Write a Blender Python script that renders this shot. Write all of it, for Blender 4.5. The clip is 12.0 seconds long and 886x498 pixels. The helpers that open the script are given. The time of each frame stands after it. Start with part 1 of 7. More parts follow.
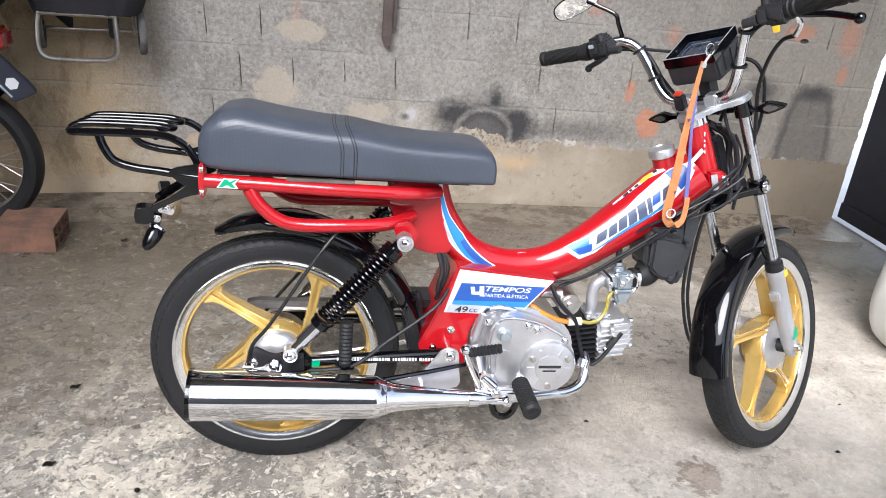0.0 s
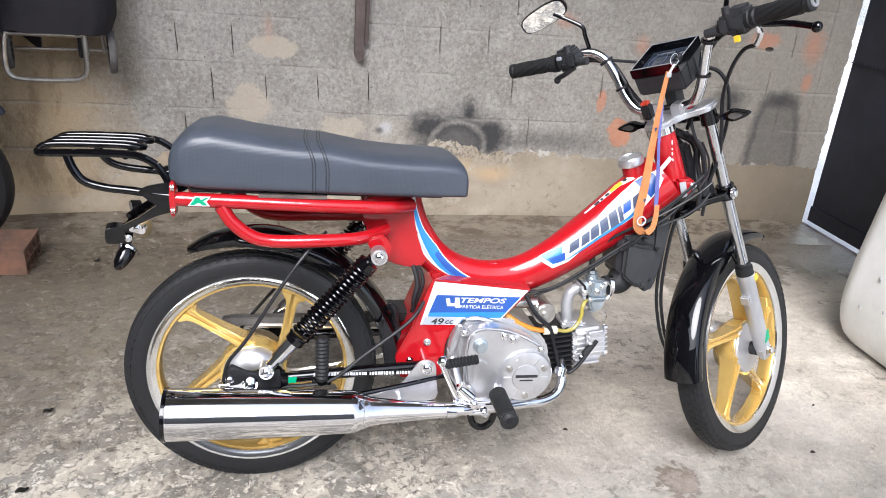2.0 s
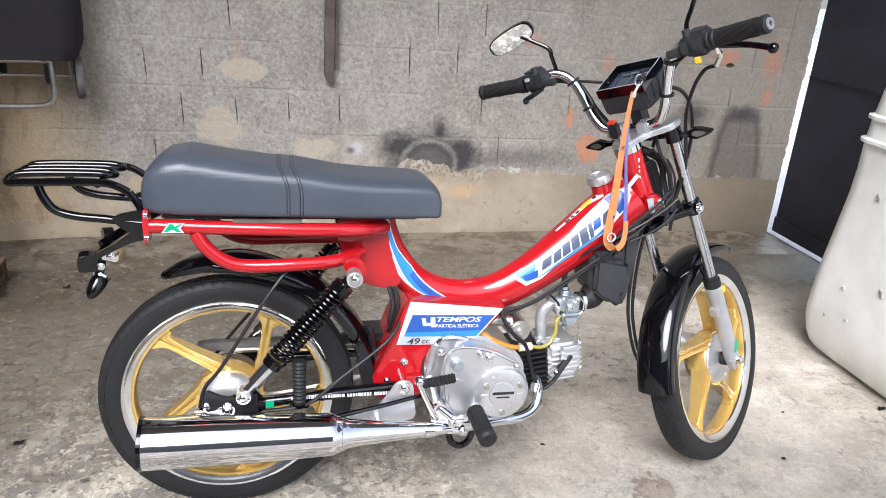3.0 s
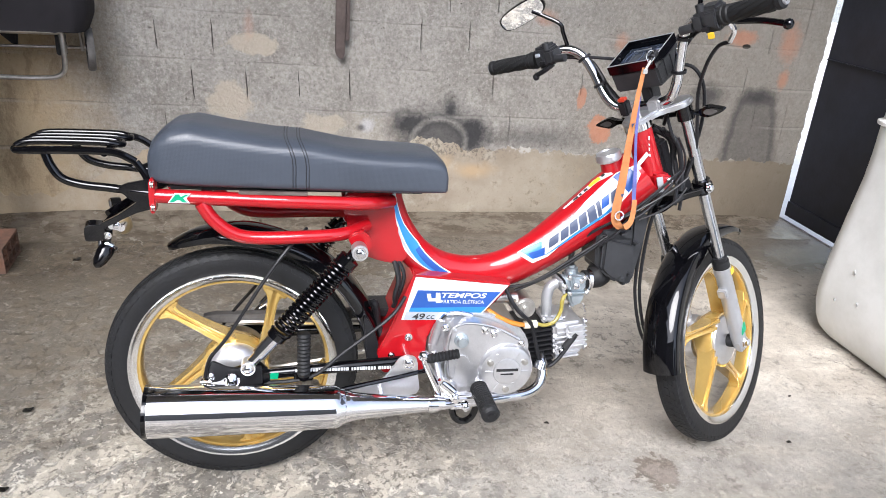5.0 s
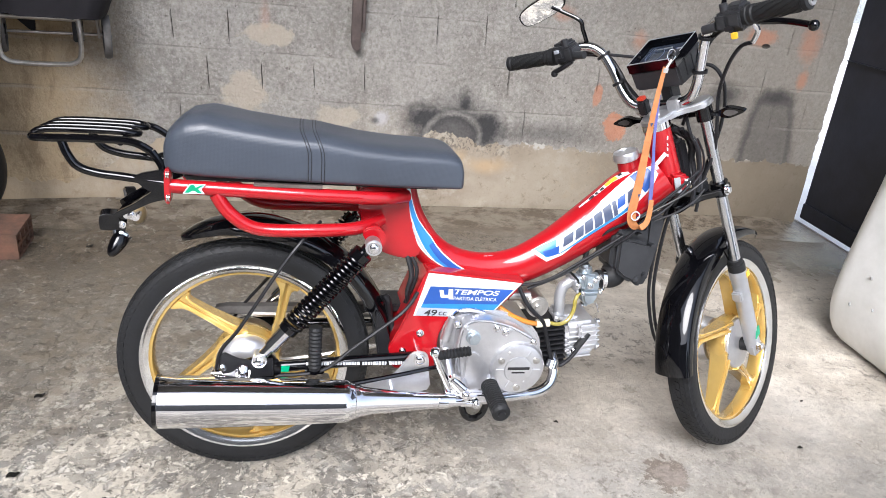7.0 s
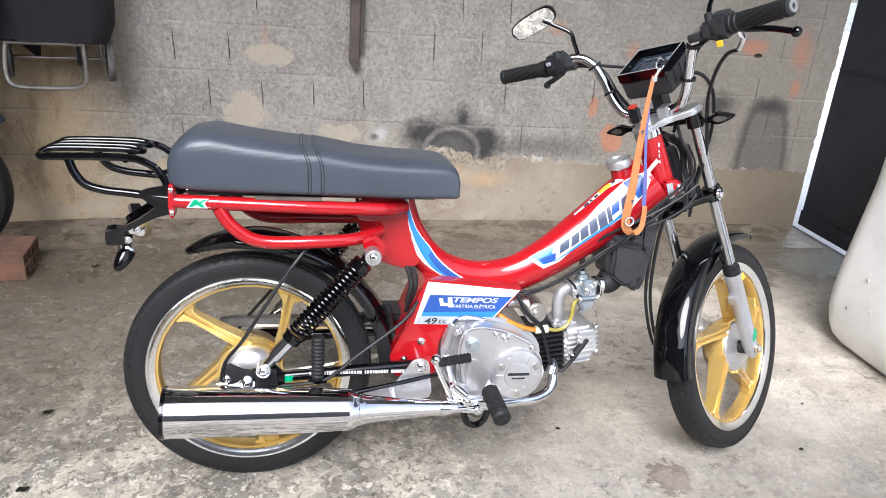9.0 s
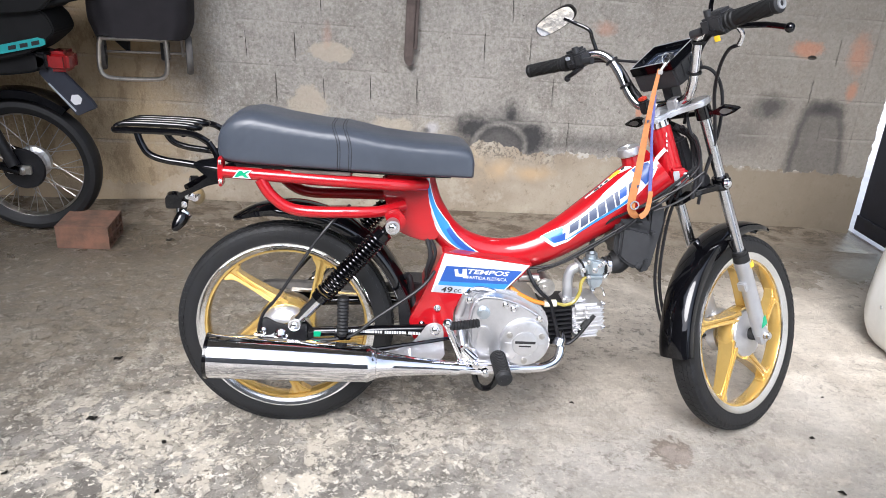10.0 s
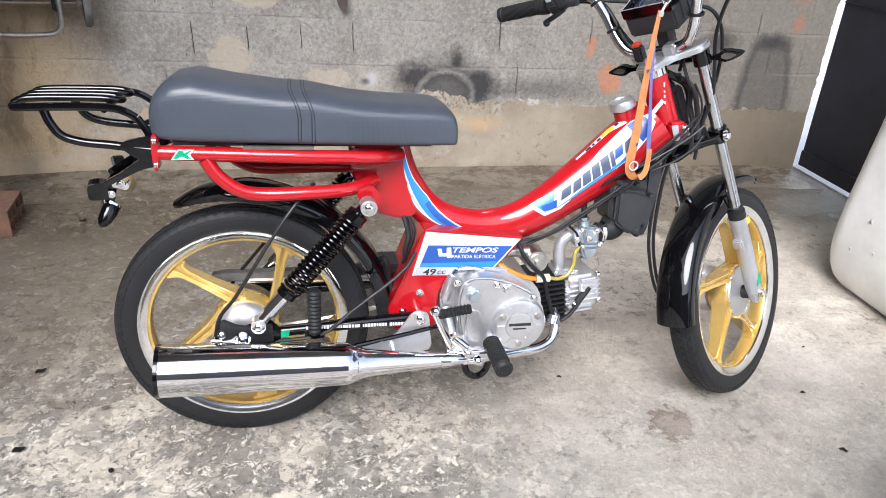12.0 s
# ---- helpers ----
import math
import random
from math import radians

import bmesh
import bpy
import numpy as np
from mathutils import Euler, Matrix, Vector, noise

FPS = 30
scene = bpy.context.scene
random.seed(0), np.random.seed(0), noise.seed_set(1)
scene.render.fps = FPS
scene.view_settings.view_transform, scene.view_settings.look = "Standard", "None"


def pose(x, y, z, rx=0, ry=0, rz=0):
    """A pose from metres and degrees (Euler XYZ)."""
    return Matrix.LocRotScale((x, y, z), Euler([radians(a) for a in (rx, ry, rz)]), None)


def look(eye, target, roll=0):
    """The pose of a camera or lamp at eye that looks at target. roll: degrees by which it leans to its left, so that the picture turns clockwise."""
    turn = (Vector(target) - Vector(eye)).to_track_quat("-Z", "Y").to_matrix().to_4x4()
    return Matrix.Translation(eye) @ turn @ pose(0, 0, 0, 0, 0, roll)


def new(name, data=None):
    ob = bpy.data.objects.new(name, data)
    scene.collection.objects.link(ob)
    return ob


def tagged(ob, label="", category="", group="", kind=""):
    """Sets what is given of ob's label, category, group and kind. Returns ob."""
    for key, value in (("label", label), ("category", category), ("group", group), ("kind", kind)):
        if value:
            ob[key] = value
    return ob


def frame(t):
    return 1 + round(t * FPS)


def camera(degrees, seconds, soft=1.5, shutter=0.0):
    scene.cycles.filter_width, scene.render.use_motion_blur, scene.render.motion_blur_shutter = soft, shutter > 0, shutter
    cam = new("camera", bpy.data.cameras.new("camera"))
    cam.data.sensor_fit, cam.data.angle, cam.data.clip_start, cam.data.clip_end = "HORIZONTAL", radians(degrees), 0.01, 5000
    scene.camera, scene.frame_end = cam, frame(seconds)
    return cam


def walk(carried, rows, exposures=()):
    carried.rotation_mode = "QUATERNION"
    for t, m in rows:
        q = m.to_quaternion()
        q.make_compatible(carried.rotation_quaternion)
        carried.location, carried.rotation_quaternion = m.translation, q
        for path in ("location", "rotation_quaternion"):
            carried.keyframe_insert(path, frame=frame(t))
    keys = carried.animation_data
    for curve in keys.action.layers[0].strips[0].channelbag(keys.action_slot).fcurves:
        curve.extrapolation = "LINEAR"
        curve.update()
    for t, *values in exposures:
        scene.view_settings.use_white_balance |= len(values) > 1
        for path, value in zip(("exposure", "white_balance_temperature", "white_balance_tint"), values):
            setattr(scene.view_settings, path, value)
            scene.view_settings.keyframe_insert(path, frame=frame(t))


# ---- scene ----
cam = camera(64.6, 12.0, soft=0.7)
PATH = [
    (0, (0.053, 0.325, 1.172), (0.427, 2.094, 0.318), 6.2),
    (0.5, (0.05, 0.322, 1.176), (0.443, 2.096, 0.34), 6.7),
    (1, (0.059, 0.328, 1.179), (0.487, 2.08, 0.315), 5.9),
    (1.5, (0.061, 0.317, 1.183), (0.477, 2.107, 0.394), 5.7),
    (2, (0.064, 0.317, 1.177), (0.493, 2.09, 0.359), 5.5),
    (2.5, (0.057, 0.308, 1.186), (0.497, 2.097, 0.407), 5.3),
    (3, (0.057, 0.307, 1.193), (0.562, 2.082, 0.421), 5.1),
    (5, (0.069, 0.303, 1.178), (0.542, 2.065, 0.358), 5.7),
    (5.5, (0.067, 0.304, 1.181), (0.549, 2.064, 0.364), 5.6),
    (6, (0.062, 0.309, 1.173), (0.505, 2.067, 0.328), 5.8),
    (6.5, (0.061, 0.319, 1.177), (0.497, 2.08, 0.335), 6.7),
    (8.5, (0.061, 0.292, 1.18), (0.545, 2.054, 0.367), 5.7),
    (9, (0.065, 0.278, 1.176), (0.503, 2.06, 0.381), 5.3),
    (9.5, (0.128, 0.203, 1.18), (0.479, 2.014, 0.407), 5.7),
    (10, (0.176, 0.088, 1.185), (0.398, 1.907, 0.385), 4.8),
    (10.5, (0.197, 0.015, 1.177), (0.462, 1.839, 0.401), 3.5),
    (11, (0.195, 0.056, 1.175), (0.522, 1.847, 0.348), 5.5),
    (11.5, (0.125, 0.213, 1.159), (0.432, 1.978, 0.269), 6.0),
    (12, (0.067, 0.327, 1.16), (0.519, 2.038, 0.229), 4.7),
]
walk(cam, [(t, look(eye, target, roll)) for t, eye, target, roll in PATH], exposures=((0, 1.28, 6150, 12), (12, 1.28, 6150, 12)))

# ---- light ----
world = bpy.data.worlds.new("sky")
scene.world = world
world.use_nodes = True
wn = world.node_tree
sky = wn.nodes.new("ShaderNodeTexSky")
sky.sky_type, sky.sun_disc = "NISHITA", False
SUN_UP, SUN_TURN = 47, 204
sky.sun_elevation, sky.sun_rotation = radians(SUN_UP), radians(SUN_TURN)
sky.dust_density, sky.ozone_density = 2.0, 1.5
haze = wn.nodes.new("ShaderNodeHueSaturation")   # a thin white overcast
haze.inputs["Saturation"].default_value = 0.55
wn.links.new(sky.outputs[0], haze.inputs["Color"])
wn.links.new(haze.outputs[0], wn.nodes["Background"].inputs[0])
wn.nodes["Background"].inputs[1].default_value = 0.15
sun = new("sun", bpy.data.lights.new("sun", "SUN"))
sun.data.energy, sun.data.angle, sun.data.color = 2.1, radians(36), (1.0, 0.975, 0.945)
sun.matrix_world = look((0, 0, 0), (-math.sin(radians(SUN_TURN)) * math.cos(radians(SUN_UP)), -math.cos(radians(SUN_TURN)) * math.cos(radians(SUN_UP)), -math.sin(radians(SUN_UP))))


# ---- materials ----
def mat(name, color, rough=0.5, metal=0.0, vary=0.0, scale=20.0, bump=0.0, bump_scale=200.0, coat=0.0, second=None, rough_vary=0.0, detail=6.0, spots=None):
    """A surface with variation at two scales: patches between color and second, fine relief, uneven gloss."""
    m = bpy.data.materials.new(name)
    m.use_nodes = True
    nt = m.node_tree
    bs = nt.nodes["Principled BSDF"]
    bs.inputs["Base Color"].default_value = (*color, 1)
    bs.inputs["Roughness"].default_value = rough
    bs.inputs["Metallic"].default_value = metal
    bs.inputs["Coat Weight"].default_value = coat
    if coat >= 1.0:
        bs.inputs["Specular IOR Level"].default_value = 0.1
    bs.inputs["Coat Roughness"].default_value = 0.03
    bs.inputs["Coat IOR"].default_value = 1.55
    co = nt.nodes.new("ShaderNodeTexCoord")
    if vary or second:
        nz = nt.nodes.new("ShaderNodeTexNoise")
        nz.inputs["Scale"].default_value, nz.inputs["Detail"].default_value, nz.inputs["Roughness"].default_value = scale, detail, 0.65
        nt.links.new(co.outputs["Object"], nz.inputs["Vector"])
        rp = nt.nodes.new("ShaderNodeValToRGB")
        a = second or tuple(c * (1 - vary) for c in color)
        rp.color_ramp.elements[0].color, rp.color_ramp.elements[1].color = (*a, 1), (*color, 1)
        rp.color_ramp.elements[0].position, rp.color_ramp.elements[1].position = 0.36, 0.62
        nt.links.new(nz.outputs["Fac"], rp.inputs["Fac"])
        nt.links.new(rp.outputs["Color"], bs.inputs["Base Color"])
        if rough_vary:
            mr = nt.nodes.new("ShaderNodeMapRange")
            mr.inputs["To Min"].default_value, mr.inputs["To Max"].default_value = rough - rough_vary, rough + rough_vary
            nt.links.new(nz.outputs["Fac"], mr.inputs["Value"])
            nt.links.new(mr.outputs["Result"], bs.inputs["Roughness"])
    if bump:
        nb = nt.nodes.new("ShaderNodeTexNoise")
        nb.inputs["Scale"].default_value, nb.inputs["Detail"].default_value = bump_scale, 4
        nt.links.new(co.outputs["Object"], nb.inputs["Vector"])
        bp = nt.nodes.new("ShaderNodeBump")
        bp.inputs["Strength"].default_value, bp.inputs["Distance"].default_value = bump, 0.004
        nt.links.new(nb.outputs["Fac"], bp.inputs["Height"])
        nt.links.new(bp.outputs["Normal"], bs.inputs["Normal"])
    return m


class Nodes:
    """Short hand for node graphs that mix colours by masks."""

    def __init__(self, name, rough=0.85):
        self.m = bpy.data.materials.new(name)
        self.m.use_nodes = True
        self.nt = self.m.node_tree
        self.bs = self.nt.nodes["Principled BSDF"]
        self.bs.inputs["Roughness"].default_value = rough
        self.pos = self.nt.nodes.new("ShaderNodeNewGeometry").outputs["Position"]

    def link(self, a, b):
        self.nt.links.new(a, b)

    def put(self, socket, v):
        if hasattr(v, "is_output"):
            self.link(v, socket)
        else:
            socket.default_value = v

    def noise(self, scale, detail=6, rough=0.6, lo=0.0, hi=1.0, stretch=(1, 1, 1), warp=0.0, shift=(0, 0, 0)):
        mp = self.nt.nodes.new("ShaderNodeMapping")
        mp.inputs["Scale"].default_value, mp.inputs["Location"].default_value = stretch, shift
        self.link(self.pos, mp.inputs["Vector"])
        n = self.nt.nodes.new("ShaderNodeTexNoise")
        n.inputs["Scale"].default_value, n.inputs["Detail"].default_value, n.inputs["Roughness"].default_value, n.inputs["Distortion"].default_value = scale, detail, rough, warp
        self.link(mp.outputs[0], n.inputs["Vector"])
        return self.ramp(n.outputs["Fac"], lo, hi)

    def voronoi(self, scale, lo, hi, shift=(0, 0, 0)):
        mp = self.nt.nodes.new("ShaderNodeMapping")
        mp.inputs["Location"].default_value = shift
        self.link(self.pos, mp.inputs["Vector"])
        n = self.nt.nodes.new("ShaderNodeTexVoronoi")
        n.inputs["Scale"].default_value = scale
        self.link(mp.outputs[0], n.inputs["Vector"])
        return self.ramp(n.outputs["Distance"], lo, hi)

    def ramp(self, v, lo, hi):
        if (lo, hi) == (0.0, 1.0):
            return v
        r = self.nt.nodes.new("ShaderNodeMapRange")
        r.interpolation_type = "SMOOTHSTEP" if lo < hi else "LINEAR"
        r.inputs["From Min"].default_value, r.inputs["From Max"].default_value = lo, hi
        self.link(v, r.inputs["Value"])
        return r.outputs["Result"]

    def math(self, op, a, b=0.0):
        n = self.nt.nodes.new("ShaderNodeMath")
        n.operation = op
        self.put(n.inputs[0], a)
        self.put(n.inputs[1], b)
        return n.outputs[0]

    def axis(self, i):
        n = self.nt.nodes.new("ShaderNodeSeparateXYZ")
        self.link(self.pos, n.inputs[0])
        return n.outputs[i]

    def mix(self, fac, a, b):
        n = self.nt.nodes.new("ShaderNodeMix")
        n.data_type = "RGBA"
        self.put(n.inputs["Factor"], fac)
        for s, v in ((6, a), (7, b)):
            if hasattr(v, "is_output"):
                self.link(v, n.inputs[s])
            else:
                n.inputs[s].default_value = (*v, 1)
        return n.outputs[2]

    def blob(self, at, size, soft=0.5, wobble=None, amount=0.3, square=False):
        """1 inside an uneven patch at a place, 0 outside."""
        v = self.nt.nodes.new("ShaderNodeVectorMath")
        v.operation = "SUBTRACT"
        self.link(self.pos, v.inputs[0])
        v.inputs[1].default_value = at
        d = self.nt.nodes.new("ShaderNodeVectorMath")
        d.operation = "DIVIDE"
        self.link(v.outputs[0], d.inputs[0])
        d.inputs[1].default_value = size
        le = self.nt.nodes.new("ShaderNodeVectorMath")
        le.operation = "LENGTH"
        self.link(d.outputs[0], le.inputs[0])
        out = le.outputs["Value"]
        if square:
            sp = self.nt.nodes.new("ShaderNodeSeparateXYZ")
            self.link(d.outputs[0], sp.inputs[0])
            out = self.math("POWER", self.math("ADD", self.math("POWER", self.math("ABSOLUTE", sp.outputs[0]), 4.0), self.math("POWER", self.math("ABSOLUTE", sp.outputs[2]), 4.0)), 0.25)
        if wobble is not None:
            out = self.math("ADD", out, self.math("MULTIPLY", self.math("SUBTRACT", wobble, 0.5), amount * 2))
        return self.ramp(out, 1.0 + soft * 0.5, 1.0 - soft)

    def done(self, color, height=None, strength=0.5, distance=0.01, rough=None):
        self.put(self.bs.inputs["Base Color"], color)
        if rough is not None:
            self.put(self.bs.inputs["Roughness"], rough)
        if height is not None:
            b = self.nt.nodes.new("ShaderNodeBump")
            b.inputs["Strength"].default_value, b.inputs["Distance"].default_value = strength, distance
            self.link(height, b.inputs["Height"])
            self.link(b.outputs[0], self.bs.inputs["Normal"])
        return self.m


def floor_material():
    g = Nodes("worn_concrete", 0.75)
    near = g.ramp(g.math("ADD", g.axis(1), g.math("ADD", g.math("MULTIPLY", g.axis(0), 0.55), g.math("MULTIPLY", g.noise(1.6, 4, 0.6, shift=(9, 2, 0)), 0.9))), 2.75, 1.6)
    rough_edge = g.noise(5, 9, 0.72)
    base = g.mix(g.noise(1.7, 8, 0.7, 0.36, 0.64), (0.205, 0.190, 0.166), (0.335, 0.314, 0.280))
    base = g.mix(g.noise(7, 9, 0.75, 0.51, 0.58), base, (0.385, 0.360, 0.318))
    slate = g.noise(5.5, 8, 0.64, 0.515, 0.550, shift=(3.3, 1.7, 0), warp=0.5)
    base = g.mix(g.math("MULTIPLY", slate, g.math("ADD", g.math("MULTIPLY", near, 0.65), 0.3)), base, (0.165, 0.152, 0.132))
    cream = g.noise(5.0, 9, 0.68, 0.505, 0.535, shift=(0.4, 6.1, 0), warp=0.6)
    base = g.mix(g.math("MULTIPLY", cream, g.math("ADD", g.math("MULTIPLY", near, 0.8), 0.18)), base, (0.70, 0.635, 0.52))
    # dusty pale concrete on the right, lifted further to paint in the brighter light
    right = g.ramp(g.math("ADD", g.axis(0), g.math("MULTIPLY", g.noise(2.4, 7, 0.7, shift=(1, 1, 0)), 0.7)), 0.62, 1.1)
    base = g.mix(g.math("MULTIPLY", right, 0.75), base, g.mix(g.noise(5, 9, 0.75, 0.42, 0.6, shift=(4, 4, 0)), (0.375, 0.350, 0.310), (0.50, 0.470, 0.420)))
    # paler colour at the back right stands in for the light falling there
    lit_back = g.math("MULTIPLY", g.ramp(g.math("ADD", g.axis(0), g.math("MULTIPLY", rough_edge, 0.5)), 0.78, 1.1), g.ramp(g.math("ADD", g.axis(1), g.math("MULTIPLY", rough_edge, 0.5)), 1.80, 2.15))
    base = g.mix(g.math("MULTIPLY", lit_back, 0.8), base, g.mix(g.noise(6, 9, 0.72, 0.42, 0.6, shift=(7, 4, 0)), (0.60, 0.54, 0.455), (0.74, 0.68, 0.585)))
    bands = g.math("MULTIPLY", right, g.noise(2.6, 9, 0.66, 0.47, 0.60, stretch=(0.6, 1.7, 1), shift=(5, 2, 0), warp=0.5))
    base = g.mix(g.math("MULTIPLY", bands, 0.5), base, (0.33, 0.292, 0.238))
    worn = g.noise(2.0, 6, 0.7, 0.36, 0.56, shift=(3, 1, 0))
    flakes = g.math("MULTIPLY", g.noise(26, 9, 0.75, 0.545, 0.585, warp=0.5), g.math("ADD", g.math("MULTIPLY", near, 0.35), g.math("ADD", g.math("MULTIPLY", worn, 0.3), 0.3)))
    broad = g.noise(12, 9, 0.68, 0.53, 0.56, shift=(6, 3, 0), warp=0.3)
    calm = g.math("SUBTRACT", 1.0, g.math("MULTIPLY", right, 0.7))
    flakes = g.math("MULTIPLY", flakes, calm)
    base = g.mix(g.math("MULTIPLY", g.math("MULTIPLY", broad, calm), 0.6), base, (0.57, 0.515, 0.43))
    blots = g.noise(10, 9, 0.68, 0.54, 0.57, shift=(2, 8, 0), warp=0.3)
    base = g.mix(g.math("MULTIPLY", g.math("MULTIPLY", blots, calm), 0.55), base, (0.20, 0.182, 0.155))
    base = g.mix(flakes, base, (0.78, 0.73, 0.64))
    specks = g.noise(70, 8, 0.85, 0.59, 0.63)
    base = g.mix(g.math("MULTIPLY", specks, g.math("ADD", g.math("MULTIPLY", worn, 0.6), 0.3)), base, (0.70, 0.66, 0.58))
    pits = g.noise(60, 8, 0.85, 0.57, 0.61, shift=(4, 9, 0))
    base = g.mix(g.math("MULTIPLY", pits, 0.55), base, (0.12, 0.105, 0.088))
    dark = g.math("MULTIPLY", g.noise(26, 9, 0.82, 0.53, 0.58, shift=(7, 2, 0), warp=0.3), g.noise(2.6, 4, 0.6, 0.42, 0.58, shift=(1, 5, 0)))
    base = g.mix(g.math("MULTIPLY", dark, 0.9), base, (0.19, 0.170, 0.142))
    damp = g.noise(1.1, 5, 0.6, 0.45, 0.7, shift=(2.2, 0.4, 0))
    base = g.mix(g.math("MULTIPLY", g.math("MULTIPLY", damp, calm), 0.5), base, (0.17, 0.150, 0.122))
    chip = g.noise(42, 7, 0.7, 0.575, 0.59, shift=(6, 1, 0), warp=0.4)
    base = g.mix(g.math("MULTIPLY", g.math("MULTIPLY", chip, calm), g.math("ADD", g.math("MULTIPLY", near, 0.5), 0.45)), base, (0.80, 0.745, 0.64))
    crumb = g.noise(48, 6, 0.65, 0.59, 0.605, shift=(2, 5, 0), warp=0.4)
    base = g.mix(g.math("MULTIPLY", g.math("MULTIPLY", crumb, calm), 0.7), base, (0.10, 0.088, 0.074))
    wob = g.noise(14, 8, 0.7)
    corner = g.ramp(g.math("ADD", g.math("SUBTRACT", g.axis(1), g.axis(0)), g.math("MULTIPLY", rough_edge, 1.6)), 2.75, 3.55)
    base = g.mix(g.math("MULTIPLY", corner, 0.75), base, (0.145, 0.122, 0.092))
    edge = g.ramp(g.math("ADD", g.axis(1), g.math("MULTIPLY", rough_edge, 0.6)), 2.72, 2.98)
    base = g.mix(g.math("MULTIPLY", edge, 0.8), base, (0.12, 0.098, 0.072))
    back = g.math("MULTIPLY", g.ramp(g.math("ADD", g.axis(1), g.math("MULTIPLY", rough_edge, 0.8)), 1.75, 2.5), g.math("SUBTRACT", 1.0, g.math("MULTIPLY", g.ramp(g.math("ADD", g.axis(0), g.math("MULTIPLY", wob, 0.4)), 0.75, 1.15), 0.8)))
    base = g.mix(g.math("MULTIPLY", back, g.math("MULTIPLY", g.noise(15, 9, 0.75, 0.49, 0.55, shift=(5, 5, 0), warp=0.4), 0.5)), base, (0.20, 0.162, 0.115))
    base = g.mix(g.math("MULTIPLY", back, g.math("MULTIPLY", g.noise(30, 9, 0.75, 0.56, 0.61, shift=(8, 5, 0), warp=0.4), 0.38)), base, (0.58, 0.53, 0.45))
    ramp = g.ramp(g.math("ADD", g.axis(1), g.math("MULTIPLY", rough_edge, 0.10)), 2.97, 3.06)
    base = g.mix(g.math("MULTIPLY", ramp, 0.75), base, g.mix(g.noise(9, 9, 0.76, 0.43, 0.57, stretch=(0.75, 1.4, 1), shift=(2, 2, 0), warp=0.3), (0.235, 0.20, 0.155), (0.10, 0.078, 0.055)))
    crust = g.noise(28, 8, 0.75)
    outer = g.blob((1.0, 1.50, 0), (0.052, 0.057, 1), 0.1, crust, 1.5)
    inner = g.blob((1.005, 1.492, 0), (0.040, 0.042, 1), 0.15, crust, 1.8)
    base = g.mix(g.math("MULTIPLY", outer, 0.6), base, (0.24, 0.185, 0.15))
    base = g.mix(g.math("MULTIPLY", g.math("SUBTRACT", outer, inner), 0.6), base, (0.12, 0.10, 0.075))
    for at, size, k in (((0.02, 0.92, 0), (0.11, 0.05, 1), 0.4), ((0.45, 1.02, 0), (0.16, 0.09, 1), 0.25), ((1.1, 1.2, 0), (0.05, 0.03, 1), 0.55), ((1.22, 1.22, 0), (0.025, 0.02, 1), 0.55), ((0.60, 1.48, 0), (0.05, 0.04, 1), 0.3), ((-0.55, 1.15, 0), (0.06, 0.05, 1), 0.4), ((1.20, 1.49, 0), (0.13, 0.08, 1), 0.25), ((0.2, 1.12, 0), (0.09, 0.05, 1), 0.45), ((1.38, 1.60, 0), (0.10, 0.05, 1), 0.3), ((0.45, 2.15, 0), (0.5, 0.16, 1), 0.4)):
        base = g.mix(g.math("MULTIPLY", g.blob(at, size, 0.6, wob, 0.6), k), base, (0.15, 0.135, 0.117))
    h = g.math("ADD", g.math("MULTIPLY", g.noise(45, 9, 0.8), 0.6), g.math("MULTIPLY", flakes, 0.4))
    wet = g.ramp(g.math("ADD", g.axis(1), g.math("MULTIPLY", rough_edge, 0.9)), 2.75, 3.3)
    return g.done(base, h, 1.0, 0.010, g.math("SUBTRACT", g.ramp(g.noise(3, 5), -0.6, 1.6), g.math("ADD", g.math("MULTIPLY", wet, 0.25), g.math("MULTIPLY", right, 0.12))))


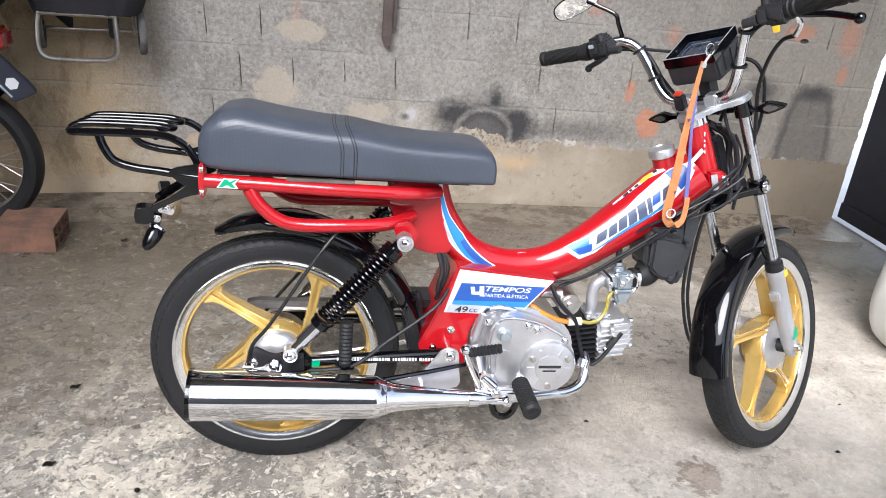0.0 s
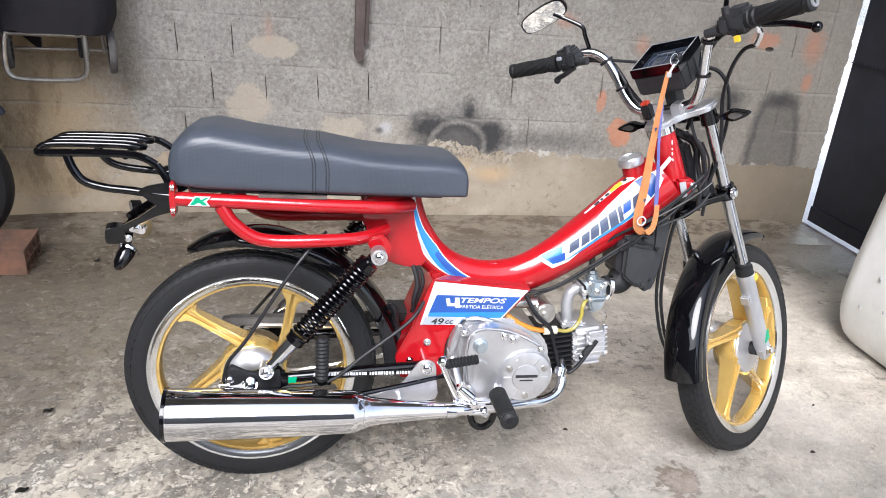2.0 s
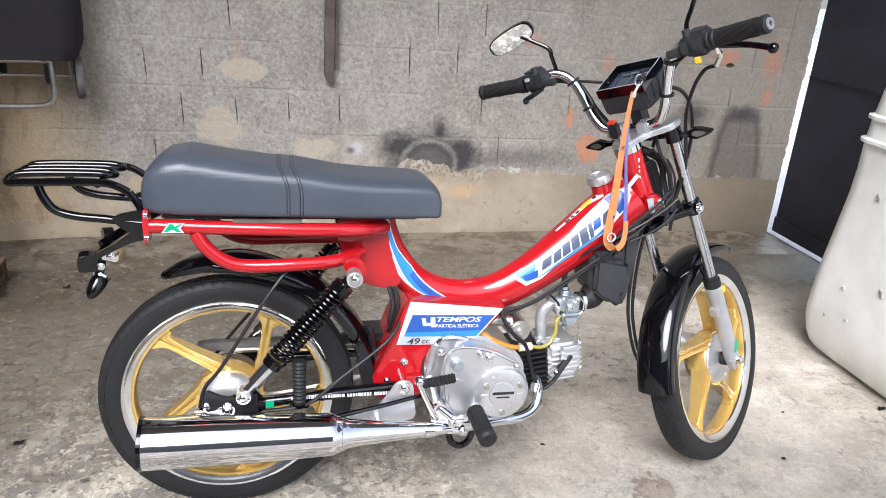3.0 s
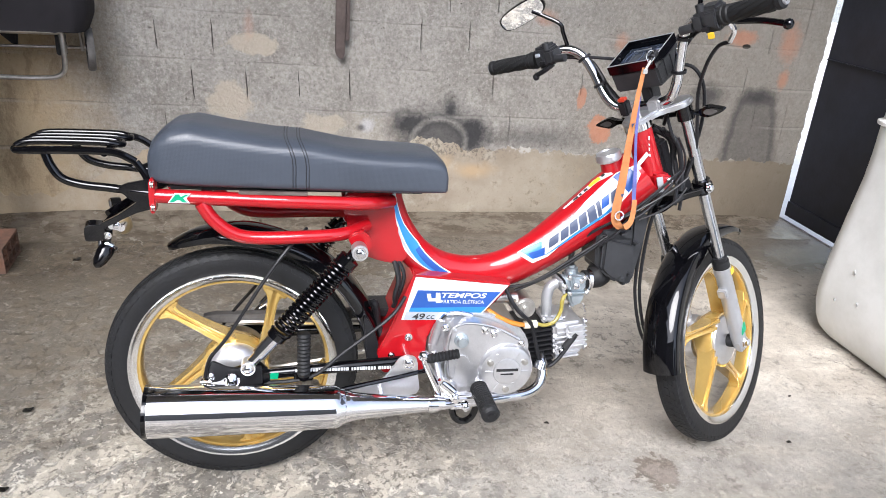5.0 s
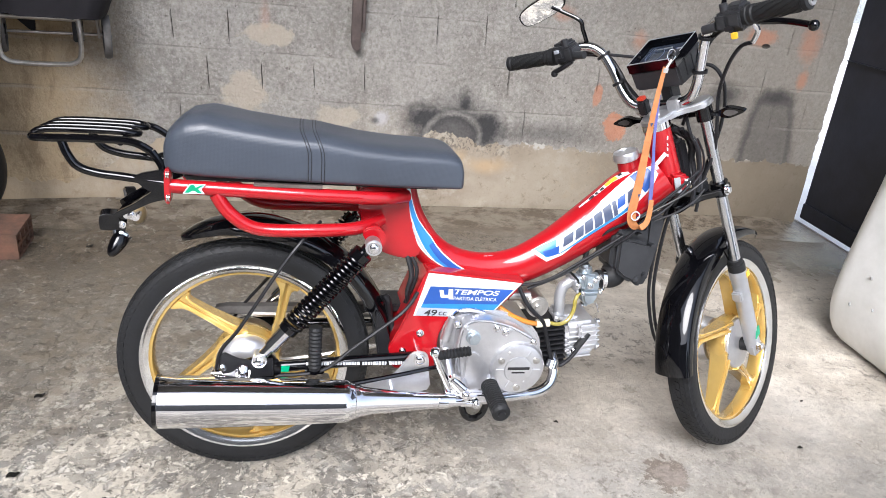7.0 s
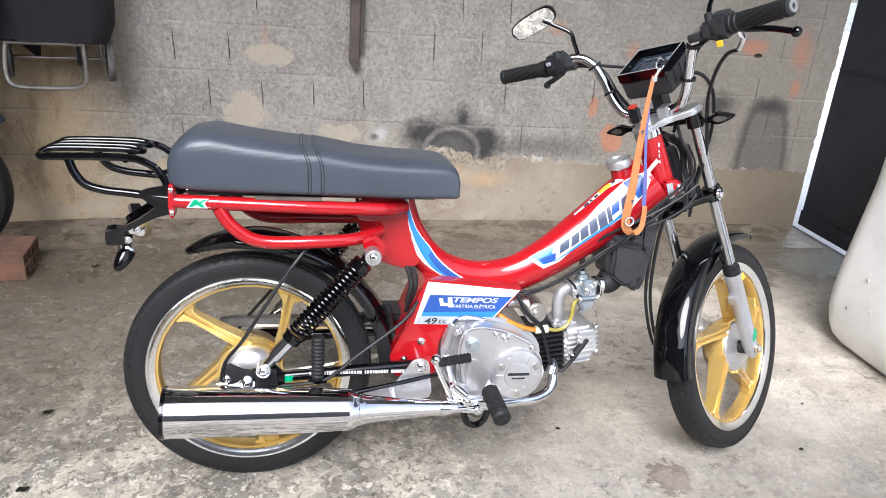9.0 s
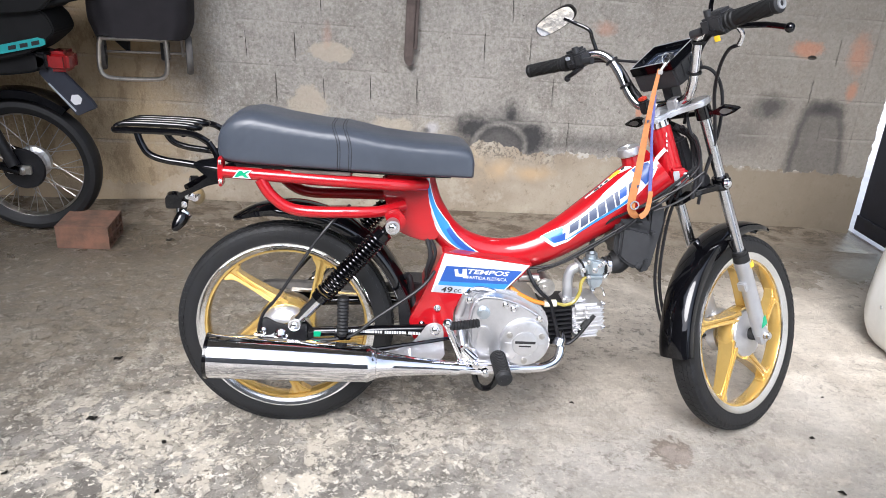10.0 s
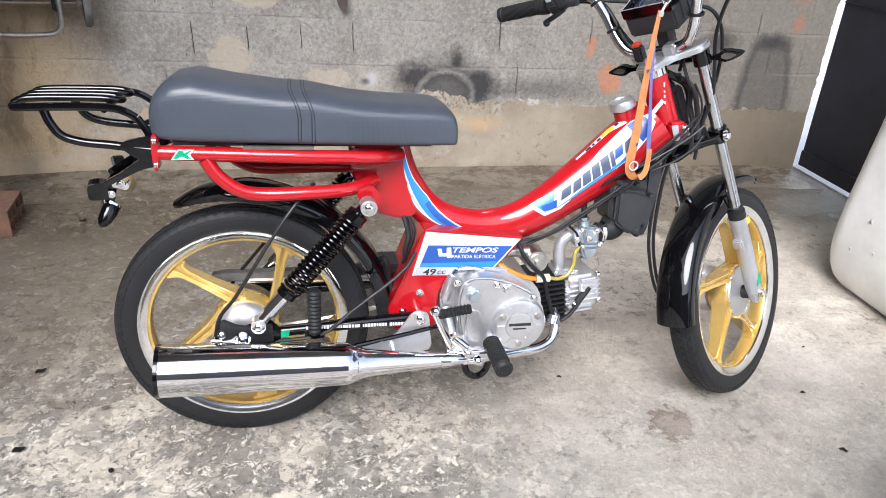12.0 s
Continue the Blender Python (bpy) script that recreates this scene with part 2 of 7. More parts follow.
def wall_material(name, tone=1.09):
    g = Nodes(name, 0.95)
    c = lambda r, gg, b: (r * tone * 1.01, gg * tone, b * tone * 0.975)
    base = g.mix(g.noise(2.2, 7, 0.7, 0.35, 0.65), c(0.264, 0.247, 0.225), c(0.337, 0.320, 0.295))
    base = g.mix(g.math("MULTIPLY", g.noise(11, 8, 0.7, 0.48, 0.64), 0.7), base, c(0.395, 0.375, 0.345))
    base = g.mix(g.math("MULTIPLY", g.noise(46, 3, 0.55, 0.70, 0.72), 0.8), base, c(0.12, 0.106, 0.09))
    base = g.mix(g.math("MULTIPLY", g.noise(85, 4, 0.6, 0.60, 0.66, shift=(5, 0, 2)), 0.45), base, c(0.48, 0.455, 0.425))
    base = g.mix(g.math("MULTIPLY", g.noise(7, 10, 0.8, 0.54, 0.60, shift=(2, 0, 7)), 0.4), base, c(0.18, 0.163, 0.142))
    base = g.mix(g.math("MULTIPLY", g.noise(120, 3, 0.6, 0.66, 0.70, shift=(1, 3, 5)), 0.55), base, c(0.15, 0.136, 0.118))
    base = g.mix(g.math("MULTIPLY", g.noise(110, 4, 0.7, 0.61, 0.66, shift=(8, 3, 1)), 0.45), base, c(0.50, 0.48, 0.45))
    grain = g.noise(62, 5, 0.75, 0.32, 0.68, shift=(2, 2, 9))
    base = g.mix(g.math("MULTIPLY", g.ramp(grain, 0.55, 1.0), 0.5), base, c(0.46, 0.44, 0.41))
    base = g.mix(g.math("MULTIPLY", g.ramp(grain, 0.42, 0.0), 0.55), base, c(0.165, 0.15, 0.132))
    fleck = g.math("MAXIMUM", g.noise(21, 4, 0.6, 0.70, 0.715, stretch=(1.7, 1, 0.7), shift=(3, 1, 4)), g.noise(30, 5, 0.65, 0.70, 0.715, stretch=(0.8, 1, 1.9), shift=(9, 1, 2)))
    base = g.mix(g.math("MULTIPLY", fleck, 0.85), base, c(0.075, 0.064, 0.054))
    wob = g.noise(9, 9, 0.72)
    fine = g.noise(24, 9, 0.78)
    left = g.ramp(g.math("ADD", g.axis(0), g.math("MULTIPLY", wob, 0.3)), -0.30, -0.62)
    base = g.mix(g.math("MULTIPLY", left, 0.85), base, c(0.42, 0.315, 0.185))
    drip = g.math("MULTIPLY", left, g.noise(8, 9, 0.74, 0.50, 0.60, stretch=(1.5, 1, 0.6), shift=(4, 0, 6)))
    base = g.mix(g.math("MULTIPLY", drip, 0.55), base, c(0.20, 0.142, 0.082))
    base = g.mix(g.math("MULTIPLY", g.math("MULTIPLY", left, fleck), 0.8), base, c(0.075, 0.055, 0.038))
    # shade of the gate corner, painted as a darker wall colour to the right
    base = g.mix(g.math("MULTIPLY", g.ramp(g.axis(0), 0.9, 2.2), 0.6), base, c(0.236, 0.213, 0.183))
    for at, size, k in (((0.0, 3.14, 0.728), (0.085, 0.3, 0.040), 0.8), ((-0.075, 3.14, 0.500), (0.085, 0.3, 0.075), 0.8), ((0.27, 3.14, 0.425), (0.085, 0.3, 0.040), 0.7), ((0.45, 3.14, 0.40), (0.2, 0.3, 0.08), 0.25)):
        base = g.mix(g.math("MULTIPLY", g.blob(at, size, 0.15, wob, 1.3), k), base, c(0.46, 0.405, 0.33))
    ragged = g.noise(14, 10, 0.8)
    for at, size, k, soft in (((1.495, 3.14, 0.44), (0.055, 0.3, 0.062), 0.8, 0.12), ((1.388, 3.14, 0.575), (0.020, 0.3, 0.05), 0.7, 0.2), ((2.105, 3.14, 0.872), (0.075, 0.3, 0.036), 0.62, 0.4), ((2.355, 3.14, 0.865), (0.050, 0.3, 0.085), 0.5, 0.6), ((2.372, 3.14, 0.70), (0.026, 0.3, 0.045), 0.6, 0.5), ((1.53, 3.14, 0.82), (0.03, 0.3, 0.04), 0.45, 0.6), ((1.17, 3.14, 0.9), (0.05, 0.3, 0.03), 0.4, 0.6), ((-0.01, 3.14, 0.80), (0.02, 0.3, 0.05), 0.25, 0.6)):
        base = g.mix(g.math("MULTIPLY", g.blob(at, size, soft, ragged, 1.2), k), base, (0.56, 0.235, 0.13))
    soot = (0.034, 0.034, 0.037)
    cloud = g.math("MAXIMUM", g.blob((0.765, 3.14, 0.375), (0.195, 0.3, 0.145), 0.45, fine, 0.55), g.math("MAXIMUM", g.blob((0.645, 3.14, 0.43), (0.11, 0.3, 0.075), 0.6, fine, 0.7), g.blob((0.90, 3.14, 0.395), (0.095, 0.3, 0.095), 0.5, fine, 0.6)))
    arch = g.math("MULTIPLY", g.blob((0.765, 3.14, 0.365), (0.128, 0.3, 0.108), 0.10, fine, 0.16), g.math("SUBTRACT", 1.0, g.blob((0.765, 3.14, 0.355), (0.112, 0.3, 0.102), 0.14, fine, 0.20)))
    inside = g.blob((0.765, 3.14, 0.350), (0.105, 0.3, 0.092), 0.3, fine, 0.3)
    base = g.mix(g.math("MULTIPLY", g.math("SUBTRACT", cloud, g.math("MAXIMUM", g.math("MULTIPLY", arch, 0.55), g.math("MULTIPLY", inside, 0.18))), 0.93), base, soot)
    base = g.mix(g.math("MULTIPLY", g.blob((0.803, 3.14, 0.515), (0.034, 0.3, 0.052), 0.7, fine, 0.8), 0.85), base, soot)
    base = g.mix(g.math("MULTIPLY", g.blob((0.455, 3.14, 0.425), (0.03, 0.3, 0.03), 0.5, ragged, 1.0), 0.8), base, c(0.52, 0.52, 0.54))
    base = g.mix(g.math("MULTIPLY", g.blob((0.43, 3.14, 0.415), (0.02, 0.3, 0.014), 0.6, fine, 0.8), 0.7), base, soot)
    drop = g.math("SUBTRACT", 0.60, g.axis(2))   # the mark widens downwards, more to one side
    tilt = g.math("ADD", g.math("DIVIDE", g.math("ADD", g.math("SUBTRACT", g.axis(0), 2.265), g.math("MULTIPLY", drop, -0.09)), g.math("ADD", 1.0, g.math("MULTIPLY", drop, 1.1))), 2.265)
    lean = g.nt.nodes.new("ShaderNodeCombineXYZ")
    for k, v in enumerate((tilt, g.axis(1), g.axis(2))):
        g.put(lean.inputs[k], v)
    straight, g.pos = g.pos, lean.outputs[0]
    outer = g.blob((2.265, 3.14, 0.43), (0.118, 0.3, 0.215), 0.35, fine, 0.35, True)
    ring = g.math("MULTIPLY", g.blob((2.265, 3.14, 0.425), (0.116, 0.3, 0.222), 0.22, fine, 0.20, True), g.math("SUBTRACT", 1.0, g.blob((2.267, 3.14, 0.405), (0.086, 0.3, 0.196), 0.32, fine, 0.28, True)))
    g.pos = straight
    base = g.mix(g.math("MAXIMUM", g.math("MULTIPLY", outer, 0.45), g.math("MULTIPLY", ring, 0.86)), base, soot)
    for at, size, k in (((2.0, 3.14, 0.61), (0.09, 0.3, 0.06), 0.75), ((1.2, 3.14, 0.39), (0.25, 0.3, 0.05), 0.5), ((1.85, 3.14, 0.47), (0.2, 0.3, 0.1), 0.4), ((2.27, 3.14, 0.615), (0.10, 0.3, 0.04), 0.7)):
        base = g.mix(g.math("MULTIPLY", g.blob(at, size, 0.7, fine, 0.7), k), base, soot)
    hole = g.blob((2.135, 3.14, 0.838), (0.022, 0.3, 0.011), 0.2)
    base = g.mix(hole, base, (0.02, 0.015, 0.012))
    course = g.math("FRACT", g.math("ADD", g.math("DIVIDE", g.math("SUBTRACT", g.axis(2), 0.125), 0.178), g.math("ADD", 5.5, g.math("MULTIPLY", g.math("SUBTRACT", wob, 0.5), 0.10))))
    broken = g.noise(3.5, 7, 0.7, 0.44, 0.60, shift=(3, 0, 11))
    seam = g.ramp(g.math("ABSOLUTE", g.math("SUBTRACT", course, 0.5)), 0.022, 0.006)
    lip = g.ramp(g.math("ABSOLUTE", g.math("SUBTRACT", course, 0.455)), 0.045, 0.012)
    base = g.mix(g.math("MULTIPLY", g.math("MULTIPLY", lip, broken), 0.25), base, c(0.46, 0.44, 0.405))
    base = g.mix(g.math("MULTIPLY", g.math("MULTIPLY", seam, broken), 0.45), base, c(0.115, 0.102, 0.088))
    h = g.math("ADD", g.math("MULTIPLY", g.noise(34, 6, 0.68), 0.8), g.math("ADD", g.math("MULTIPLY", g.noise(95, 4, 0.65), 0.38), g.math("MULTIPLY", g.noise(9, 5), 0.6)))
    return g.done(base, h, 1.0, 0.012)


def plaster_material():
    g = Nodes("beige_plaster", 0.9)
    base = g.mix(g.noise(2.5, 7, 0.65, 0.35, 0.65), (0.325, 0.270, 0.205), (0.43, 0.372, 0.292))
    base = g.mix(g.math("MULTIPLY", g.noise(9, 8, 0.75, 0.5, 0.64), 0.5), base, (0.50, 0.45, 0.37))
    base = g.mix(g.math("MULTIPLY", g.noise(4, 6, 0.7, 0.55, 0.68, shift=(0, 0, 3)), 0.6), base, (0.47, 0.365, 0.245))
    base = g.mix(g.math("MULTIPLY", g.noise(26, 6, 0.7, 0.56, 0.7), 0.6), base, (0.17, 0.125, 0.08))
    base = g.mix(g.math("MULTIPLY", g.noise(120, 6, 0.8, 0.55, 0.65), 0.35), base, (0.2, 0.16, 0.11))
    wob = g.noise(10, 6, 0.65)
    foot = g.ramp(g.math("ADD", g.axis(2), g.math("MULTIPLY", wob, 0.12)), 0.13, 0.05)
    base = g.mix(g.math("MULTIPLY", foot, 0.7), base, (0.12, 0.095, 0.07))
    # plaster painted darker to the right for the shadows of tank and pilaster
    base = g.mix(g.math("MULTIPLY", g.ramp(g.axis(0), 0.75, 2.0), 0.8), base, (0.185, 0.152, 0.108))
    rim = g.math("MULTIPLY", g.ramp(g.math("ADD", g.axis(2), g.math("MULTIPLY", wob, 0.06)), 0.33, 0.36), g.math("MULTIPLY", g.noise(9, 6, 0.7, 0.50, 0.58), g.ramp(g.axis(0), 0.98, 1.10)))
    chips = g.math("MULTIPLY", g.ramp(g.math("ADD", g.axis(2), g.math("MULTIPLY", g.axis(0), 0.047)), 0.315, 0.37), g.math("MULTIPLY", g.noise(55, 7, 0.8, 0.50, 0.56, shift=(4, 0, 4)), g.ramp(g.axis(0), 1.10, 0.98)))
    brown = g.ramp(g.math("ADD", g.axis(0), g.math("MULTIPLY", wob, 0.4)), -0.2, -0.75)
    base = g.mix(g.math("MULTIPLY", brown, 0.8), base, (0.40, 0.305, 0.19))
    base = g.mix(g.math("MULTIPLY", rim, 0.8), base, (0.52, 0.50, 0.465))
    base = g.mix(g.math("MULTIPLY", chips, 0.75), base, (0.10, 0.088, 0.072))
    warm = g.math("MAXIMUM", g.blob((0.93, 3.14, 0.24), (0.10, 0.3, 0.035), 0.8, wob, 0.8), g.blob((0.78, 3.14, 0.25), (0.05, 0.3, 0.05), 0.8, wob, 0.8))
    base = g.mix(g.math("MULTIPLY", warm, 0.6), base, (0.56, 0.39, 0.22))
    h = g.math("ADD", g.noise(25, 7, 0.7), g.math("MULTIPLY", g.noise(5, 3), 0.8))
    return g.done(base, h, 0.5, 0.008)


M = {
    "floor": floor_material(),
    "wall": wall_material("roughcast_block_wall"),
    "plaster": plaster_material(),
    "mortar": mat("dark_mortar", (0.07, 0.06, 0.05), 0.95, vary=0.5, scale=30, bump=0.6),
    "ceiling": mat("slab_underside", (0.17, 0.16, 0.15), 0.9, vary=0.3, scale=4, bump=0.4, bump_scale=40),
    "yard": mat("yard_render", (0.80, 0.785, 0.75), 0.9, vary=0.25, scale=1.5, bump=0.4, bump_scale=40),
    "gate": mat("navy_gate_paint", (0.026, 0.030, 0.044), 0.42, vary=0.35, scale=6, bump=0.15, bump_scale=60),
    "red": mat("red_gloss_paint", (0.40, 0.006, 0.011), 0.42, coat=1.0, vary=0.12, scale=9, bump=0.02, bump_scale=60),
    "black": mat("black_gloss_paint", (0.003, 0.003, 0.004), 0.045, vary=0.4, scale=20, rough_vary=0.02),
    "plastic": mat("black_plastic", (0.016, 0.016, 0.018), 0.36, vary=0.3, scale=40, bump=0.12, bump_scale=400),
    "matte": mat("dusty_black_vinyl", (0.006, 0.006, 0.0065), 0.8, vary=0.4, scale=12),
    "rubber": mat("tyre_rubber", (0.0145, 0.015, 0.0165), 0.58, vary=0.35, scale=25, bump=0.2, bump_scale=150, second=(0.013, 0.013, 0.013)),
    "vinyl": mat("charcoal_seat_vinyl", (0.055, 0.065, 0.084), 0.34, vary=0.15, scale=8, bump=0.35, bump_scale=520),
    "seam": mat("seat_piping_vinyl", (0.03, 0.031, 0.035), 0.45, vary=0.2, scale=60),
    "chrome": mat("chrome", (0.76, 0.76, 0.78), 0.07, 1.0, vary=0.06, scale=30, rough_vary=0.03, bump=0.06, bump_scale=14),
    "alu": mat("cast_aluminium", (0.66, 0.66, 0.675), 0.31, 0.82, vary=0.15, scale=18, bump=0.12, bump_scale=300, rough_vary=0.08),
    "silver": mat("silver_paint", (0.50, 0.51, 0.53), 0.36, 0.6, vary=0.08, scale=30),
    "stanchion": mat("satin_fork_steel", (0.60, 0.61, 0.63), 0.22, 1.0, vary=0.1, scale=30, rough_vary=0.06),
    "zinc": mat("zinc_casting", (0.52, 0.58, 0.62), 0.38, 0.9, vary=0.2, scale=25, bump=0.12, bump_scale=250),
    "gold": mat("gold_wheel_paint", (0.80, 0.55, 0.17), 0.24, 0.65, vary=0.12, scale=20, coat=1.0),
    "lip": mat("machined_rim_lip", (0.85, 0.85, 0.84), 0.14, 1.0, vary=0.08, scale=30, rough_vary=0.04),
    "white": mat("white_sticker", (0.64, 0.65, 0.67), 0.3, vary=0.05, scale=20),
    "blue": mat("blue_sticker", (0.022, 0.09, 0.36), 0.3, vary=0.2, scale=10),
    "sky": mat("light_blue_sticker", (0.03, 0.22, 0.55), 0.3, vary=0.1, scale=10),
    "navy": mat("navy_sticker", (0.03, 0.05, 0.12), 0.3, vary=0.2, scale=20),
    "slate": mat("slate_blue_sticker", (0.075, 0.095, 0.155), 0.3, vary=0.2, scale=20),
    "grey": mat("grey_sticker", (0.42, 0.45, 0.5), 0.3, vary=0.2, scale=20),
    "yellow": mat("yellow_sticker", (0.85, 0.55, 0.03), 0.35, vary=0.1, scale=20),
    "green": mat("green_sticker", (0.0, 0.33, 0.16), 0.35, vary=0.1, scale=20),
    "ink": mat("black_ink", (0.02, 0.02, 0.022), 0.45, vary=0.2, scale=20),
    "strap": mat("orange_lanyard_ribbon", (0.48, 0.185, 0.06), 0.75, vary=0.25, scale=40, bump=0.3, bump_scale=700),
    "button": mat("orange_red_plastic", (0.48, 0.045, 0.02), 0.4, vary=0.1, scale=40),
    "moulded": mat("grey_black_moulding", (0.030, 0.031, 0.034), 0.42, vary=0.25, scale=40, bump=0.15, bump_scale=350),
    "strap_blue": mat("blue_lanyard_back", (0.12, 0.13, 0.36), 0.75, vary=0.25, scale=40, bump=0.3, bump_scale=700),
    "hose": mat("amber_fuel_hose", (0.33, 0.27, 0.05), 0.25, vary=0.15, scale=40, coat=0.5),
    "hose_orange": mat("orange_fuel_hose", (0.58, 0.22, 0.03), 0.3, vary=0.15, scale=40, coat=0.5),
    "brick": mat("red_clay_brick", (0.23, 0.115, 0.075), 0.95, second=(0.115, 0.072, 0.052), scale=14, bump=0.5, bump_scale=80),
    "enamel": mat("white_enamel_paint", (0.82, 0.82, 0.80), 0.38, vary=0.14, scale=5, bump=0.08, bump_scale=30, second=(0.70, 0.70, 0.67)),
    "bag": mat("charcoal_nylon", (0.020, 0.018, 0.021), 0.8, vary=0.35, scale=6, bump=0.3, bump_scale=500),
    "old_steel": mat("worn_steel_tube", (0.6, 0.58, 0.55), 0.32, 1.0, vary=0.3, scale=25, rough_vary=0.12),
    "grey_rubber": mat("grey_wheel_rubber", (0.13, 0.122, 0.115), 0.8, vary=0.4, scale=30),
    "wood": mat("weathered_brown_board", (0.13, 0.10, 0.088), 0.85, second=(0.075, 0.056, 0.05), scale=12, bump=0.5, bump_scale=60),
    "teal": mat("teal_sticker", (0.03, 0.36, 0.36), 0.35, vary=0.15, scale=20),
    "lamp_red": mat("red_lamp_lens", (0.26, 0.008, 0.010), 0.2, vary=0.2, scale=40, coat=0.6),
    "smoke": mat("dull_amber_lens", (0.33, 0.24, 0.12), 0.3, vary=0.3, scale=40, coat=0.5),
    "mirror": mat("mirror_glass", (0.9, 0.9, 0.9), 0.02, 1.0),
    "dial": mat("dial_glass", (0.035, 0.045, 0.065), 0.06, 0.0, vary=0.3, scale=30, coat=1.0),
    "leaf": mat("dry_dark_leaf", (0.02, 0.017, 0.012), 0.8, vary=0.4, scale=80),
    "bluesheet": mat("blue_grey_plastic_sheet", (0.17, 0.25, 0.35), 0.3, second=(0.30, 0.37, 0.44), scale=9, coat=0.3, detail=10),
    "scuff": mat("grey_scuff", (0.36, 0.36, 0.35), 0.7, vary=0.4, scale=90),
    "cream": mat("cream_plastic", (0.72, 0.67, 0.52), 0.4, vary=0.1, scale=12),
}


for dull in ("plastic", "bag", "rubber", "seam", "matte"):
    M[dull].node_tree.nodes["Principled BSDF"].inputs["Specular IOR Level"].default_value = 0.3


def dotted(m, scale, strength):
    """Adds the fine pebbled emboss of seat vinyl."""
    nt = m.node_tree
    v = nt.nodes.new("ShaderNodeTexVoronoi")
    v.inputs["Scale"].default_value, v.inputs["Randomness"].default_value = scale, 0.25
    nt.links.new(nt.nodes["Texture Coordinate"].outputs["Object"], v.inputs["Vector"])
    b = nt.nodes.new("ShaderNodeBump")
    b.inputs["Strength"].default_value, b.inputs["Distance"].default_value = strength, 0.002
    nt.links.new(v.outputs["Distance"], b.inputs["Height"])
    nt.links.new(b.outputs[0], nt.nodes["Principled BSDF"].inputs["Normal"])


dotted(M["vinyl"], 420, 0.13)


# ---- shapes ----
def finish(name, bm, material, parent=None, label="", smooth=35, bevel=0.0):
    if bevel:
        bmesh.ops.bevel(bm, geom=[e for e in bm.edges if len(e.link_faces) == 2 and e.calc_face_angle(0) > 0.5], offset=bevel, segments=2, affect="EDGES", clamp_overlap=True)
    bmesh.ops.recalc_face_normals(bm, faces=bm.faces)
    me = bpy.data.meshes.new(name)
    bm.to_mesh(me)
    bm.free()
    me.materials.append(material)
    if smooth:
        me.polygons.foreach_set("use_smooth", [True] * len(me.polygons))
        me.set_sharp_from_angle(angle=radians(smooth))
    ob = new(name, me)
    if parent is not None:
        ob.parent = parent
    if label:
        tagged(ob, label)
    return ob


def part(name, bm, material, parent, label="", smooth=35, bevel=0.0):
    return finish(name, bm, material, parent, label, smooth, bevel)


def joined(*bms):
    out = bmesh.new()
    for b in bms:
        me = bpy.data.meshes.new("joining")
        b.to_mesh(me)
        b.free()
        out.from_mesh(me)
        bpy.data.meshes.remove(me)
    return out


def moved(bm, m):
    bm.transform(m)
    return bm


def box(x0, x1, y0, y1, z0, z1, bevel=0.0, segments=2):
    bm = bmesh.new()
    bmesh.ops.create_cube(bm, size=1)
    bm.transform(Matrix.Translation(((x0 + x1) / 2, (y0 + y1) / 2, (z0 + z1) / 2)) @ Matrix.Diagonal((x1 - x0, y1 - y0, z1 - z0, 1)))
    if bevel:
        bmesh.ops.bevel(bm, geom=bm.edges[:], offset=bevel, segments=segments, affect="EDGES", clamp_overlap=True)
    return bm


def curve_points(pts, res=6, closed=False):
    """Points of a smooth line through pts."""
    P = [Vector(p) for p in pts]
    n, out = len(P), []
    for i in range(n if closed else n - 1):
        a, b, c, d = (P[(i - 1) % n], P[i], P[(i + 1) % n], P[(i + 2) % n]) if closed else (P[max(i - 1, 0)], P[i], P[i + 1], P[min(i + 2, n - 1)])
        for k in range(res):
            t = k / res
            out.append(0.5 * ((2 * b) + (c - a) * t + (2 * a - 5 * b + 4 * c - d) * t * t + (3 * b - a - 3 * c + d) * t * t * t))
    if not closed:
        out.append(P[-1].copy())
    return out


def tube(pts, r, n=10, res=6, closed=False, radii=None, flat=1.0, side=None):
    """A round bar along a smooth line. flat: thickness across side, in parts of r."""
    P = curve_points(pts, res, closed) if res > 1 else [Vector(p) for p in pts]
    m = len(P)
    R = [r] * m if radii is None else [float(np.interp(i / (m - 1), np.linspace(0, 1, len(radii)), radii)) for i in range(m)]
    bm = bmesh.new()
    rings, up = [], None
    for i, p in enumerate(P):
        t = ((P[(i + 1) % m] - P[i - 1]) if closed else (P[min(i + 1, m - 1)] - P[max(i - 1, 0)])).normalized()
        if side is not None:
            u = Vector(side)
            u = (u - t * u.dot(t)).normalized()
        elif up is None:
            u = t.orthogonal().normalized()
        else:
            u = (up - t * up.dot(t)).normalized()
        up = u
        v = t.cross(u)
        rings.append([bm.verts.new(p + R[i] * (flat * math.cos(2 * math.pi * k / n) * u + math.sin(2 * math.pi * k / n) * v)) for k in range(n)])
    for i in range(m if closed else m - 1):
        a, b = rings[i], rings[(i + 1) % m]
        for k in range(n):
            bm.faces.new((a[k], a[(k + 1) % n], b[(k + 1) % n], b[k]))
    if not closed:
        bm.faces.new(rings[0])
        bm.faces.new(rings[-1][::-1])
    return bm


def rod(a, b, r, n=12, r2=None):
    return tube((a, b), r, n, 1, radii=None if r2 is None else (r, r2))


